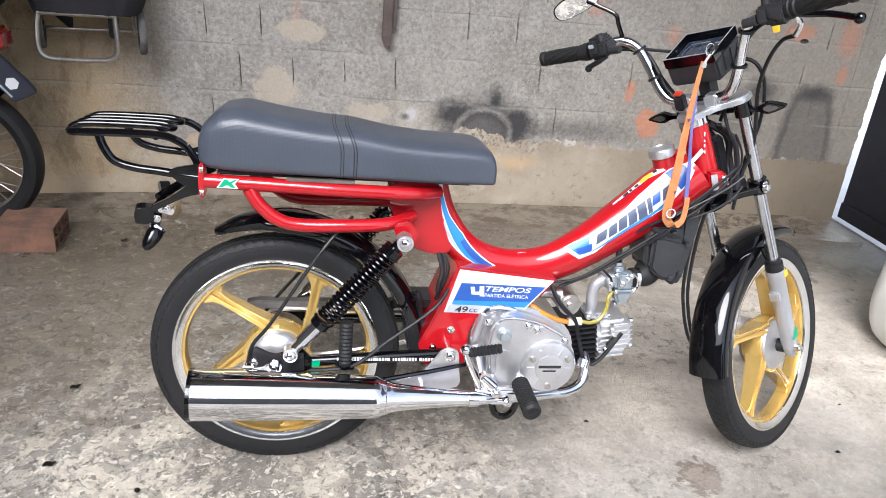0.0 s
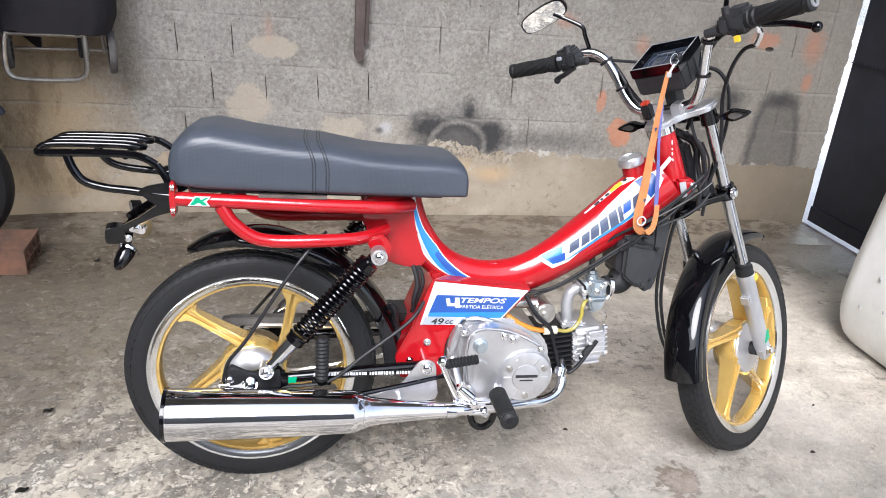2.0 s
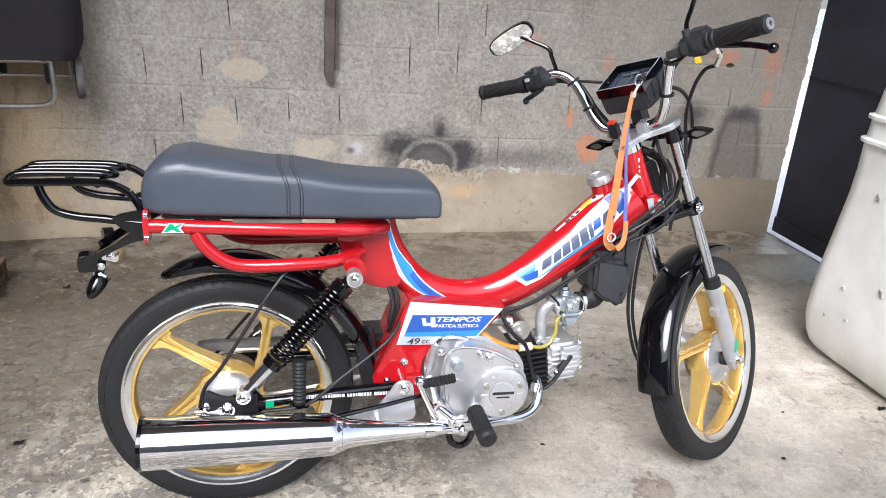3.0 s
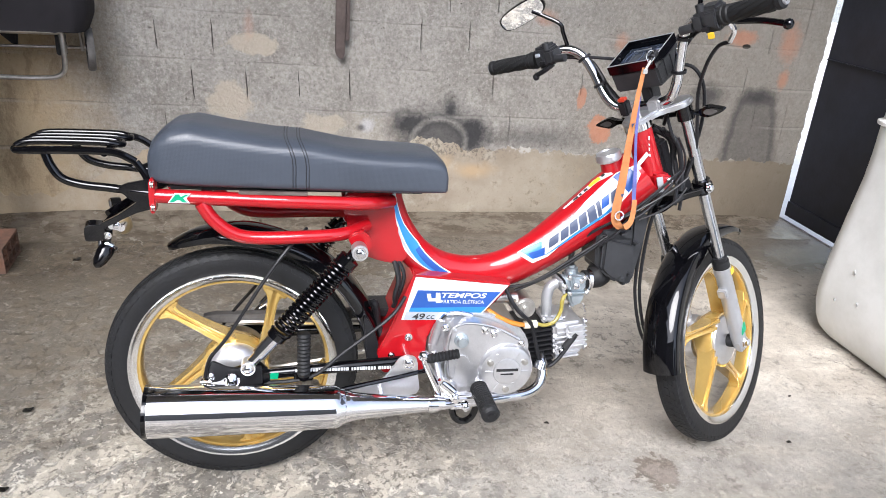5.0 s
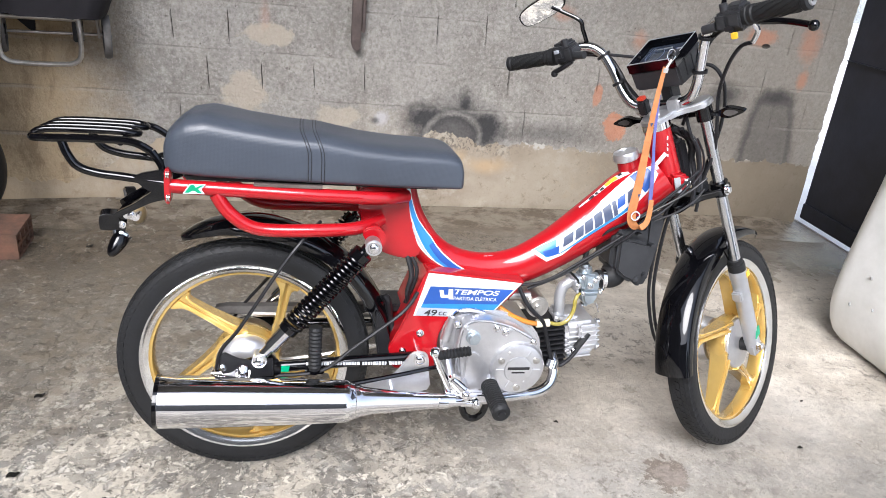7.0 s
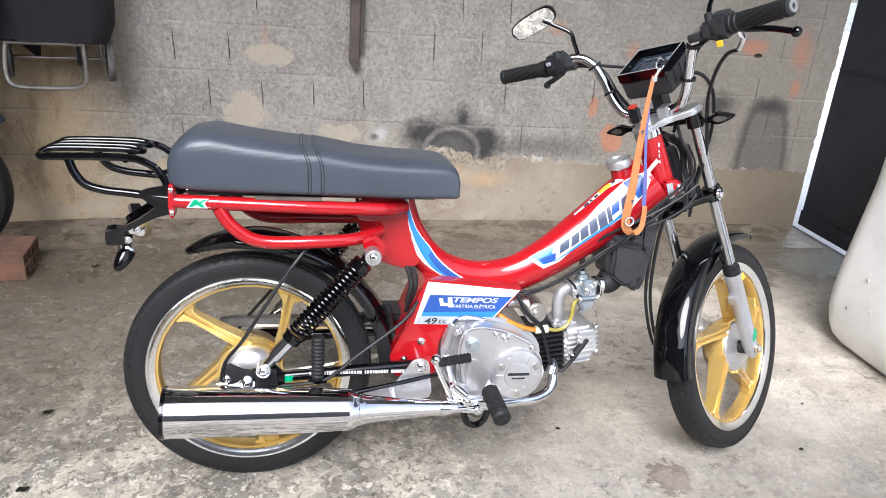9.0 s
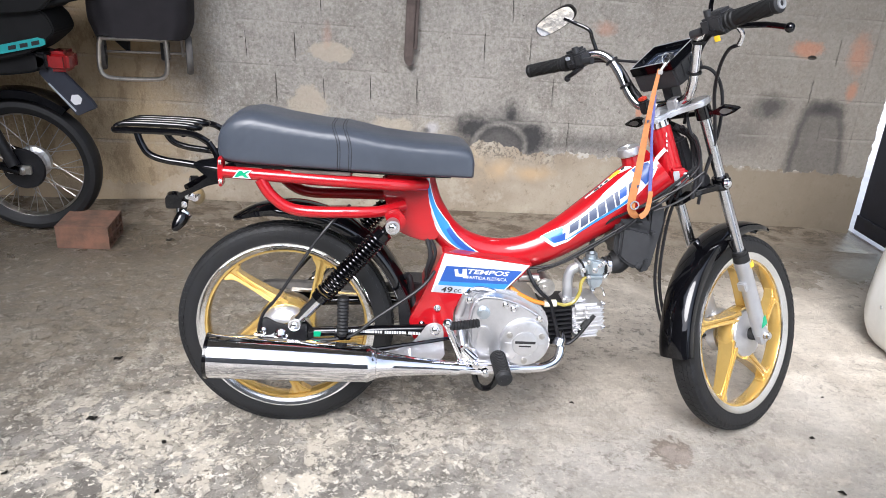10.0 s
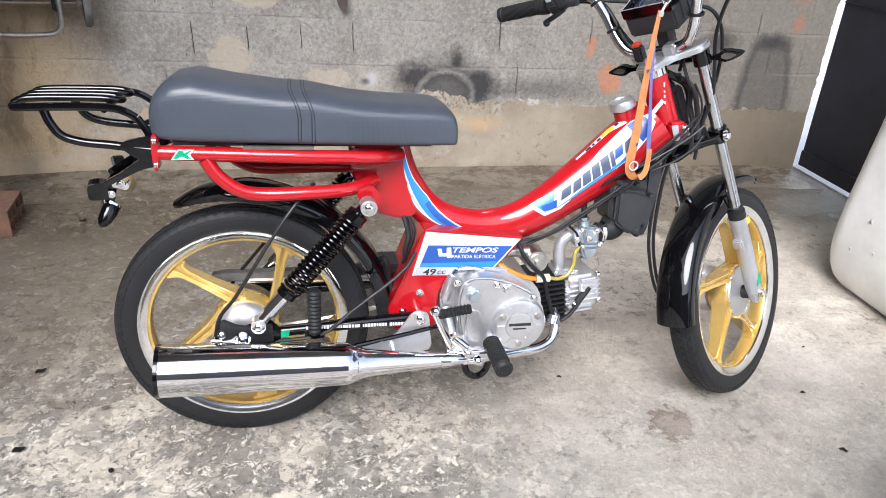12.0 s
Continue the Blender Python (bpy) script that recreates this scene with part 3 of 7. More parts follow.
def lathe(profile, n=32, closed=False, turn=None):
    """Turns a profile of (radius, along) about the y axis."""
    bm = bmesh.new()
    rings = []
    for r, y in profile:
        rings.append([bm.verts.new((r * math.cos(2 * math.pi * k / n), y, r * math.sin(2 * math.pi * k / n))) for k in range(n)] if r > 1e-6 else [bm.verts.new((0, y, 0))])
    for a, b in zip(rings, rings[1:] + rings[:1] if closed else rings[1:]):
        for k in range(n):
            q = [a[k % len(a)], a[(k + 1) % len(a)], b[(k + 1) % len(b)], b[k % len(b)]]
            q = list(dict.fromkeys(q))
            if len(q) > 2:
                bm.faces.new(q)
    if turn is not None:
        bm.transform(turn)
    return bm


def slab(outline, y0, y1, bevel=0.0, segments=2):
    """A plate with an outline in x and z, from y0 to y1."""
    bm = bmesh.new()
    a = [bm.verts.new((x, y0, z)) for x, z in outline]
    b = [bm.verts.new((x, y1, z)) for x, z in outline]
    bm.faces.new(a)
    bm.faces.new(b[::-1])
    for i in range(len(a)):
        j = (i + 1) % len(a)
        bm.faces.new((a[i], b[i], b[j], a[j]))
    bmesh.ops.recalc_face_normals(bm, faces=bm.faces)
    if bevel:
        bmesh.ops.bevel(bm, geom=bm.edges[:], offset=bevel, segments=segments, affect="EDGES", clamp_overlap=True)
    return bm


def rounded(outline, res=4):
    return [(p.x, p.z) for p in curve_points([(x, 0, z) for x, z in outline], res, True)]


def ball(at, r, squash=(1, 1, 1), n=12):
    bm = bmesh.new()
    bmesh.ops.create_uvsphere(bm, u_segments=n, v_segments=n // 2 + 1, radius=r)
    bm.transform(Matrix.Translation(at) @ Matrix.Diagonal((*squash, 1)))
    return bm


def bolt(at, r=0.007, h=0.006, away=(0, -1, 0)):
    """A washer with a domed hexagon head that faces away."""
    turn = Vector(away).to_track_quat("-Y", "Z").to_matrix().to_4x4()
    return moved(lathe([(0, 0), (r * 1.5, 0), (r * 1.5, -0.002), (r, -0.002), (r, -h * 0.8), (r * 0.7, -h), (0, -h)], 12), Matrix.Translation(at) @ turn)


def words(text, size, m, thick=0.0004, shear=0.0, bold=0.0):
    """Letters of the built-in font as a mesh, lying in x and z, facing -y."""
    cu = bpy.data.curves.new("words", "FONT")
    cu.body, cu.size, cu.extrude, cu.shear, cu.offset = text, size, thick, shear, bold
    ob = bpy.data.objects.new("words", cu)
    scene.collection.objects.link(ob)
    me = bpy.data.meshes.new_from_object(ob.evaluated_get(bpy.context.evaluated_depsgraph_get()))
    bm = bmesh.new()
    bm.from_mesh(me)
    bpy.data.objects.remove(ob)
    bpy.data.curves.remove(cu)
    bpy.data.meshes.remove(me)
    bm.transform(m @ Matrix.Rotation(radians(90), 4, "X"))
    return bm


def words_in(text, x0, x1, z0, z1, y, slope=0.0, shear=0.0, bold=0.0):
    """Letters stretched to fill a width and a height, on a right-hand face at y, climbing or falling by slope degrees."""
    bm = words(text, 1.0, Matrix.Identity(4), 0.0003 / max(z1 - z0, 1e-4), shear, bold)
    xs, zs = [v.co.x for v in bm.verts], [v.co.z for v in bm.verts]
    bm.transform(Matrix.Translation((x0, y, z0)) @ Matrix.Rotation(radians(slope), 4, "Y") @ Matrix.Diagonal(((x1 - x0) / (max(xs) - min(xs)), 0.0006, (z1 - z0) / (max(zs) - min(zs)), 1)) @ Matrix.Translation((-min(xs), 0, -min(zs))))
    return bm


def thing(name, label, category, m=None, group=""):
    ob = new(name)
    ob.empty_display_size = 0.05
    if m is not None:
        ob.matrix_world = m
    return tagged(ob, label, category, group)


# ---- the yard ----
PLUMB = Matrix.Rotation(radians(-2.7), 4, "Y")   # the floor falls a little towards the gate


def structure(name, bm, material, label, m=None, smooth=0):
    ob = finish(name, bm, material, smooth=smooth)
    if m is not None:
        ob.matrix_world = m
    return tagged(ob, label, name.split("_")[0], kind="structure")


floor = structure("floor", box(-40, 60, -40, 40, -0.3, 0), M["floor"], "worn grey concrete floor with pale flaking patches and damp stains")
wall_north = structure("wall_north", box(-5, 2.50, 3.152, 3.33, -0.6, 2.75), M["mortar"], "rough grey wall of clay blocks with open upright joints", PLUMB)
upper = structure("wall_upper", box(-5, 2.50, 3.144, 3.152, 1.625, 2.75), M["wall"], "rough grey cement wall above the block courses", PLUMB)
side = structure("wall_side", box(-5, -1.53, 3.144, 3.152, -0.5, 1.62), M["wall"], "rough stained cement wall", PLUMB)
structure("wall_west", box(-3.05, -2.85, -3.2, 3.33, -0.6, 2.95), M["ceiling"], "plain rendered side wall")
# added behind the camera; its height narrows the sky seen in reflections
structure("wall_south", box(-9, 3.2, -7.2, -7, -0.6, 3.9), M["ceiling"], "unseen grey wall added across the yard to cut off the low sky")
structure("ceiling", box(-3.05, 2.75, 0.8, 3.5, 3.4, 3.55), M["ceiling"], "plain concrete roof slab")
# out of view, added only to keep light off the left corner
structure("ceiling_west", box(-3.05, -1.8, -0.2, 3.5, 2.72, 2.85), M["ceiling"], "unseen concrete roof slab added to shade the parking corner")
structure("pavement", box(2.615, 14, -20, 30, 0.0, 0.006), M["yard"], "pale concrete pavement outside the gate")


def pilaster():
    bm = box(2.455, 2.587, 3.1412, 3.40, -0.4, 2.7, 0.006)
    bmesh.ops.subdivide_edges(bm, edges=[e for e in bm.edges if e.calc_length() > 1], cuts=160)
    for v in bm.verts:
        if v.co.x > 2.5:   # the arris is chipped and falls back towards the foot
            v.co.x += 0.006 * noise.noise(v.co * 9) + 0.008 * noise.noise(v.co * 34) + 0.004 * noise.noise(v.co * 90) - 0.010 * max(0.0, 0.9 - v.co.z)
        v.co.y += 0.002 * noise.noise(v.co * 8 + Vector((3, 0, 0)))
    return structure("pilaster", bm, M["wall"], "uneven plastered pilaster beside the gate", PLUMB)


pilaster()


def plaster_band():
    """The smoother coat along the foot of the wall, with a broken upper edge."""
    bm = bmesh.new()
    n, rows = 900, 6
    grid = []
    for i in range(n + 1):
        x = -4.9 + 7.472 * i / n
        top = 0.335 + 0.10 * max(0.0, min(1.0, (0.2 - x) / 0.5)) - 0.02 * max(0, x - 1) + 0.02 * noise.noise((x * 3, 0, 0)) + 0.018 * noise.noise((x * 14, 5, 0)) + 0.012 * noise.noise((x * 45, 9, 0)) + 0.012 * noise.noise((x * 110, 2, 0)) + 0.008 * (noise.noise((x * 24, 1, 0)) > 0.1) + 0.042 * math.exp(-((x - 0.72) / 0.075) ** 2) + 0.022 * math.exp(-((x - 0.83) / 0.05) ** 2) - 0.047 * x - 0.32 * max(0.0, min(1.0, (-0.12 - x) / 0.6))
        grid.append([bm.verts.new((x, 3.136 + 0.003 * noise.noise((x * 4, z * 5, 0)) + (0.006 if j == rows else 0), z)) for j, z in ((j, -0.3 + (top + 0.3) * j / rows) for j in range(rows + 1))])
        grid[-1].append(bm.verts.new((x, 3.15, top)))
    for a, b in zip(grid, grid[1:]):
        for k in range(len(a) - 1):
            bm.faces.new((a[k], b[k], b[k + 1], a[k + 1]))
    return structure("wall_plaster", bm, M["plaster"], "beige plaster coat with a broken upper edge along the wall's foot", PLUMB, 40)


plaster_band()


def foot_slope():
    """The floor rises in a narrow ramp of cement to the foot of the wall."""
    bm = bmesh.new()
    rows = []
    for i in range(221):
        x = -3.0 + 5.58 * i / 220
        top = float(np.interp(x, (-3, -0.95, -0.7, 0.6, 1.2, 2.42, 2.58), (0.030, 0.034, 0.052, 0.050, 0.050, 0.030, 0.004))) + 0.004 * noise.noise((x * 6, 3, 0))
        edge = 2.93 + 0.05 * noise.noise((x * 2.2, 0, 4))
        rows.append([bm.verts.new(p) for p in ((x, edge, -0.02), (x, edge, 0.0015), (x, (edge + 3.16) / 2, 0.42 * top + 0.003 * noise.noise((x * 9, 1, 2))), (x, 3.16, top), (x, 3.16, -0.02))])
    for p, q in zip(rows, rows[1:]):
        for k in range(5):
            bm.faces.new((p[k], q[k], q[(k + 1) % 5], p[(k + 1) % 5]))
    bm.faces.new(rows[0])
    bm.faces.new(rows[-1][::-1])
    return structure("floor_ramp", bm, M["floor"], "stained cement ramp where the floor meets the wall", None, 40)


foot_slope()


def gate():
    g = thing("gate", "dark navy sheet-steel gate with daylight at its edges", "gate", PLUMB)
    g["kind"] = "structure"
    part("panel", box(2.596, 2.608, 0.2, 3.122, -0.080, 2.3), M["gate"], g, smooth=0)
    for z, h in ((-0.083, 0.075), (0.685, 0.006), (1.55, 0.006)):
        part("rail", box(2.584, 2.5955, 0.2, 3.120, z, z + h, 0.002), M["gate"], g, smooth=0)
    for y in (3.075, 1.6, 0.2):
        part("stile", box(2.6085, 2.645, y, y + 0.03, -0.080, 2.3, 0.003), M["gate"], g, smooth=0)
    return g


gate()


# ---- the moped ----
BIKE = Matrix.Translation((-0.0123, 1.6427, 0)) @ Matrix.Rotation(radians(-1.71), 4, "Z") @ Matrix.Rotation(radians(-6.59), 4, "X")
RAKE, STEER = radians(24.84), radians(35.58)
HEAD = Matrix.Translation((0.8927, 0, 0.8)) @ Matrix.Rotation(-RAKE, 4, "Y") @ Matrix.Rotation(STEER, 4, "Z")   # x ahead, y left, z up along the steering axis
moped = thing("moped", "red moped with gold alloy wheels, charcoal seat and chrome exhaust", "moped", BIKE)


def wheel(m, first, parent, drum):
    """A five-spoke cast wheel about the y axis; its right face looks to -y."""
    rim = lathe([(0.204, -0.0180), (0.197, -0.0188), (0.194, -0.012), (0.193, 0), (0.194, 0.012), (0.197, 0.0188), (0.204, 0.0180), (0.206, 0)], 72, True)
    spokes = []
    off = -0.050   # the spokes run past the hub's centre, not through it
    reach = lambda z: math.sqrt(0.1955 ** 2 - z * z)
    face_y = lambda x: -0.034 + 0.145 * max(0.0, x - 0.055)
    for k in range(5):
        a = radians(first + 14.5 + 72 * k)
        halves = []
        for up in (1, -1):
            outline = [(0.028, 0.0016), (reach(off), 0.0016), (reach(off + up * 0.012), 0.012), (reach(off + up * 0.028), 0.028), (reach(off + up * 0.028) - 0.006, 0.0265), (0.174, 0.0140), (0.160, 0.0106), (0.11, 0.0100), (0.07, 0.0115), (0.028, 0.0155)]
            half = slab([(x, off + up * z) for x, z in outline], -0.013, 0.013)
            for v in half.verts:
                if v.co.y < 0:
                    v.co.y = face_y(v.co.x)
            bmesh.ops.bevel(half, geom=[e for e in half.edges if e.calc_face_angle(0) > 0.4], offset=0.0028, segments=2, affect="EDGES", clamp_overlap=True)
            halves.append(half)
        core = slab([(0.028, off - 0.006), (reach(off - 0.006), off - 0.006), (reach(off + 0.006), off + 0.006), (0.028, off + 0.006)], -0.004, 0.011)
        for v in core.verts:
            if v.co.y < 0:
                v.co.y = face_y(v.co.x) + 0.009
        spokes.append(moved(joined(*halves, core), m @ Matrix.Rotation(-a, 4, "Y")))
    hub = lathe([(0, -0.034 if drum else -0.024), (0.048, -0.034 if drum else -0.028), (0.072, -0.026) if not drum else (0.071, -0.032), (0.076 if not drum else 0.075, -0.012), (0.074, 0.006), (0.058, 0.03), (0.05, 0.036), (0, 0.036)], 40)
    w = part("wheel", moved(joined(rim, hub), m), M["gold"], parent, "gold five-spoke cast alloy wheel")
    for sp in spokes:
        part("spoke", sp, M["gold"], w)
    for s in (-1, 1):
        part("rim_lip", lathe([(0.221, s * 0.029), (0.222, s * 0.024), (0.210, s * 0.019), (0.205, s * 0.0180), (0.2020, s * 0.0195), (0.203, s * 0.0225), (0.209, s * 0.0250), (0.215, s * 0.0282)], 72, True, m), M["lip"], w, "polished silver rim edge")
    prof = [(0.214, -0.023), (0.222, -0.0265), (0.232, -0.0285), (0.244, -0.0292), (0.255, -0.0278), (0.2628, -0.0235), (0.2668, -0.014), (0.268, 0.0)]
    prof = prof + [(r, -y) for r, y in prof[-2::-1]] + [(0.205, 0.0)]
    ty = lathe(prof, 96, True)
    blocks = bmesh.new()
    n = 78

    def put(b):
        b.verts.index_update()
        vs = [blocks.verts.new(v.co) for v in b.verts]
        for f in b.faces:
            blocks.faces.new([vs[v.index] for v in f.verts])
        b.free()

    for k in range(n):
        for row, (y, half, r, ln) in enumerate(((-0.0222, 0.0042, 0.2632, 0.0165), (-0.0118, 0.0050, 0.2670, 0.0175), (0.0, 0.0054, 0.2685, 0.0175), (0.0118, 0.0050, 0.2670, 0.0175), (0.0222, 0.0042, 0.2632, 0.0165))):
            a = 2 * math.pi * (k + 0.5 * (row % 2)) / n
            b = box(-ln / 2, ln / 2, y - half, y + half, -0.004, 0.0009)
            for v in b.verts:
                v.co.x += (v.co.y - y) * (0.5 if row < 2 else -0.5 if row > 2 else 0.35)
                if row in (0, 4) and v.co.z > 0:
                    v.co.z += 0.0006 - 0.25 * (abs(v.co.y) - 0.0222)
            b.transform(Matrix.Rotation(a, 4, "Y") @ Matrix.Translation((0, 0, r)))
            put(b)
        for side in (-1, 1):
            a = 2 * math.pi * (k + (0.25 if side < 0 else 0.75)) / n
            b = box(-0.0058, 0.0058, -0.0065, 0.0065, -0.003, 0.0012)
            for v in b.verts:
                v.co.x += v.co.y * 0.45 * side
            b.transform(Matrix.Rotation(a, 4, "Y") @ Matrix.Translation((0, side * 0.0264, 0.2580)) @ Matrix.Rotation(radians(-66 * side), 4, "X"))
            put(b)
    part("tyre", moved(joined(ty, blocks), m), M["rubber"], w, "black road tyre with block tread", 30)
    if drum:
        part("hub_cover", moved(lathe([(0, -0.066), (0.014, -0.066), (0.034, -0.062), (0.050, -0.056), (0.058, -0.049), (0.0625, -0.042), (0.064, -0.034), (0.064, -0.02), (0, -0.02)], 36), m), M["alu"], w, "silver domed drum brake cover")
        part("sprocket", moved(lathe([(0.0, 0.058), (0.062, 0.058), (0.062, 0.062), (0.0, 0.062)], 30), m), M["old_steel"], w)
    else:
        part("hub_cover", moved(joined(lathe([(0, -0.039), (0.02, -0.039), (0.03, -0.036), (0.058, -0.034), (0.064, -0.0325), (0.066, -0.030), (0.066, -0.022), (0, -0.022)], 36), lathe([(0.0, -0.056), (0.011, -0.056), (0.014, -0.038), (0, -0.038)], 20)), m), M["alu"], w, "round silver hub plate")
        part("bearing", moved(lathe([(0.0115, -0.0565), (0.017, -0.0565), (0.017, -0.039), (0.0115, -0.039)], 20, True), m), M["rubber"], w)
        part("brake_drum", moved(lathe([(0, 0.036), (0.058, 0.036), (0.06, 0.06), (0.05, 0.07), (0, 0.07)], 32), m), M["alu"], w, "silver front brake drum")
    return w


def singly(name, bms, material, parent):
    for b in bms:
        part(name, b, material, parent)


wheel(Matrix.Translation((0, 0, 0.2688)), 136.5, moped, True)
FRONT = HEAD @ Matrix.Translation((0.0902, 0, -0.6177))
wheel(FRONT, 145, moped, False)


# frame
TUBE = [(0.322, 0, 0.690), (0.330, 0, 0.645), (0.348, 0, 0.590), (0.388, 0, 0.530), (0.445, 0, 0.494), (0.520, 0, 0.480), (0.600, 0, 0.492), (0.679, 0, 0.535), (0.7565, 0, 0.594), (0.829, 0, 0.653), (0.9015, 0, 0.720)]
RAD = [0.024, 0.026, 0.031, 0.036, 0.038, 0.040, 0.0435, 0.048, 0.055, 0.063, 0.062]
LINE = curve_points(TUBE, 6)
FLAT = 0.86


def tube_at(u, turn, off=0.0):
    """A place on the skin of the main tube: u from the seat (0) to the head (1), turn in degrees from its right side upwards."""
    k = u * (len(LINE) - 1)
    i = min(int(k), len(LINE) - 2)
    p = LINE[i].lerp(LINE[i + 1], k - i)
    t = (LINE[min(i + 2, len(LINE) - 1)] - LINE[max(i - 1, 0)]).normalized()
    r = float(np.interp(u, np.linspace(0, 1, len(RAD)), RAD)) + off
    upward = Vector((-t.z, 0, t.x))
    a = radians(turn)
    return p + Vector((0, -1, 0)) * ((r - off) * FLAT + off) * math.cos(a) + upward * r * math.sin(a)


main_tube = part("main_tube", tube(TUBE, 0.04, 24, 6, radii=RAD, flat=FLAT, side=(0, 1, 0)), M["red"], moped)


def skin(corners, material, name, parent, off=0.0012, steps=14, label=""):
    """A sticker on the main tube between two edges, each a list of (u, turn)."""
    bm = bmesh.new()
    lo, hi = corners
    rows = []
    for i in range(steps + 1):
        s = i / steps
        a = [float(np.interp(s, np.linspace(0, 1, len(lo)), [q[k] for q in lo])) for k in (0, 1)]
        b = [float(np.interp(s, np.linspace(0, 1, len(hi)), [q[k] for q in hi])) for k in (0, 1)]
        rows.append([bm.verts.new(tube_at(a[0] + (b[0] - a[0]) * j / 5, a[1] + (b[1] - a[1]) * j / 5, off)) for j in range(6)])
    for p, q in zip(rows, rows[1:]):
        for j in range(5):
            bm.faces.new((p[j], q[j], q[j + 1], p[j + 1]))
    return part(name, bm, material, parent, label, 60)


# the blue flash below the seat and the white and blue name band
skin(([(0.06, -30), (0.13, -17), (0.19, -14), (0.256, -23), (0.333, -16), (0.41, -13), (0.474, -8)], [(0.06, 22), (0.13, 22), (0.192, 25), (0.264, 37), (0.36, 23), (0.42, 10), (0.474, -7)]), M["white"], "sticker", main_tube, 0.0010, 36, "white-edged blue leaf-shaped sticker")
skin(([(0.07, 4), (0.13, 2), (0.19, 1), (0.256, -5), (0.333, -11), (0.41, -10), (0.464, -8)], [(0.07, 17), (0.13, 18), (0.192, 21), (0.264, 32), (0.36, 18), (0.415, 7), (0.464, -7.5)]), M["sky"], "sticker", main_tube, 0.0016, 36)
skin(([(0.28, 10), (0.345, -1), (0.41, -8), (0.462, -8)], [(0.28, 29), (0.36, 17), (0.415, 6), (0.462, -7.5)]), M["blue"], "sticker", main_tube, 0.0022, 24)
skin(([(0.19, -9), (0.24, -16), (0.30, -15)], [(0.19, -4), (0.24, -8), (0.30, -11)]), M["grey"], "sticker", main_tube, 0.0016)
band = skin(([(0.640, 44), (0.665, -2), (0.705, -7), (0.76, 4), (0.81, 4), (0.855, -2), (0.895, -2), (0.955, 8), (0.985, 22)], [(0.645, 48), (0.675, 48), (0.72, 39), (0.77, 38), (0.805, 42), (0.854, 52), (0.90, 55), (0.945, 58), (0.985, 44)]), M["white"], "sticker", main_tube, 0.0010, 32, "white name band with slanted dark shapes")
skin(([(0.652, 44), (0.670, 8), (0.692, 4)], [(0.654, 46), (0.682, 43), (0.712, 38)]), M["sky"], "sticker", main_tube, 0.0016)
skin(([(0.668, 14), (0.680, 6), (0.70, 2)], [(0.668, 28), (0.69, 22), (0.71, 20)]), M["blue"], "sticker", main_tube, 0.0022)
skin(([(0.938, 8), (0.955, 12), (0.974, 24)], [(0.935, 55), (0.955, 53), (0.974, 44)]), M["blue"], "sticker", main_tube, 0.0016)
skin(([(0.70, 0), (0.78, 0), (0.86, -1), (0.91, 2)], [(0.70, 2), (0.78, 6), (0.86, 4), (0.91, 8)]), M["sky"], "sticker", main_tube, 0.0016)
for u, a, w, h, tone in ((0.716, 11, 0.027, 20, "slate"), (0.748, 9, 0.022, 21, "slate"), (0.774, 8, 0.022, 24, "slate"), (0.800, 6, 0.022, 27, "slate"), (0.826, 4, 0.023, 30, "slate"), (0.853, 5, 0.011, 29, "slate"), (0.869, 15, 0.022, 17, "blue"), (0.896, 12, 0.024, 19, "slate")):
    at = lambda p, q: (u + w * p + 0.014 * q, a + h * q)
    skin(([at(0, 0), at(1, 0)], [at(0, 1), at(1, 1)]), M[tone], "slanted_shape", main_tube, 0.0016, 3)
skin(([(0.80, 74), (0.86, 72), (0.905, 71), (0.94, 60)], [(0.80, 80), (0.86, 83), (0.905, 85), (0.94, 76)]), M["white"], "sticker", main_tube, 0.0010, label="small white and yellow warning strip")
skin(([(0.882, 73), (0.915, 70)], [(0.882, 83), (0.915, 83)]), M["yellow"], "sticker", main_tube, 0.0016)
for u0, u1 in ((0.83, 0.845), (0.85, 0.857), (0.865, 0.876), (0.92, 0.928)):
    skin(([(u0, 73), (u1, 72)], [(u0, 80), (u1, 80)]), M["ink"], "sticker", main_tube, 0.0016, 3)

head_tube = part("head_tube", moved(joined(tube([(0, 0, -0.105), (0, 0, 0.028)], 0.029, 24, 1)), HEAD), M["red"], moped)
for z, r in ((0.026, 0.032), (-0.120, 0.033)):
    part("bearing_cup", moved(tube([(0, 0, z), (0, 0, z + 0.015)], r, 24, 1), HEAD), M["chrome"], head_tube)
stripe = [(0.8705, 0.7450), (0.8925, 0.7765), (0.9000, 0.7700), (0.8765, 0.7370)]
part("sticker", slab(stripe, -0.0345, -0.0338), M["white"], moped, "white slanted stripe on the red head tube")
singly("sticker_bar", (slab([(x, z), (x + 0.0028, z - 0.0006), (x + 0.0040, z - 0.8 * w), (x + 0.0012, z - 0.8 * w + 0.0006)], -0.0345, -0.0335) for x, z, w in ((0.8915, 0.812, 0.012), (0.8945, 0.795, 0.006), (0.8965, 0.786, 0.009), (0.9, 0.772, 0.008))), M["white"], moped)
coil = part("ignition_coil", slab([(0.914, 0.726), (0.954, 0.732), (0.966, 0.696), (0.927, 0.686)], -0.050, -0.018, 0.006), M["red"], moped, "red block with a bright plate")
part("plate", slab([(0.917, 0.722), (0.932, 0.725), (0.943, 0.691), (0.929, 0.688)], -0.0525, -0.0502, 0.0008), M["silver"], coil)
part("bolt", bolt((0.951, -0.0505, 0.716), 0.0055, 0.006), M["chrome"], coil)

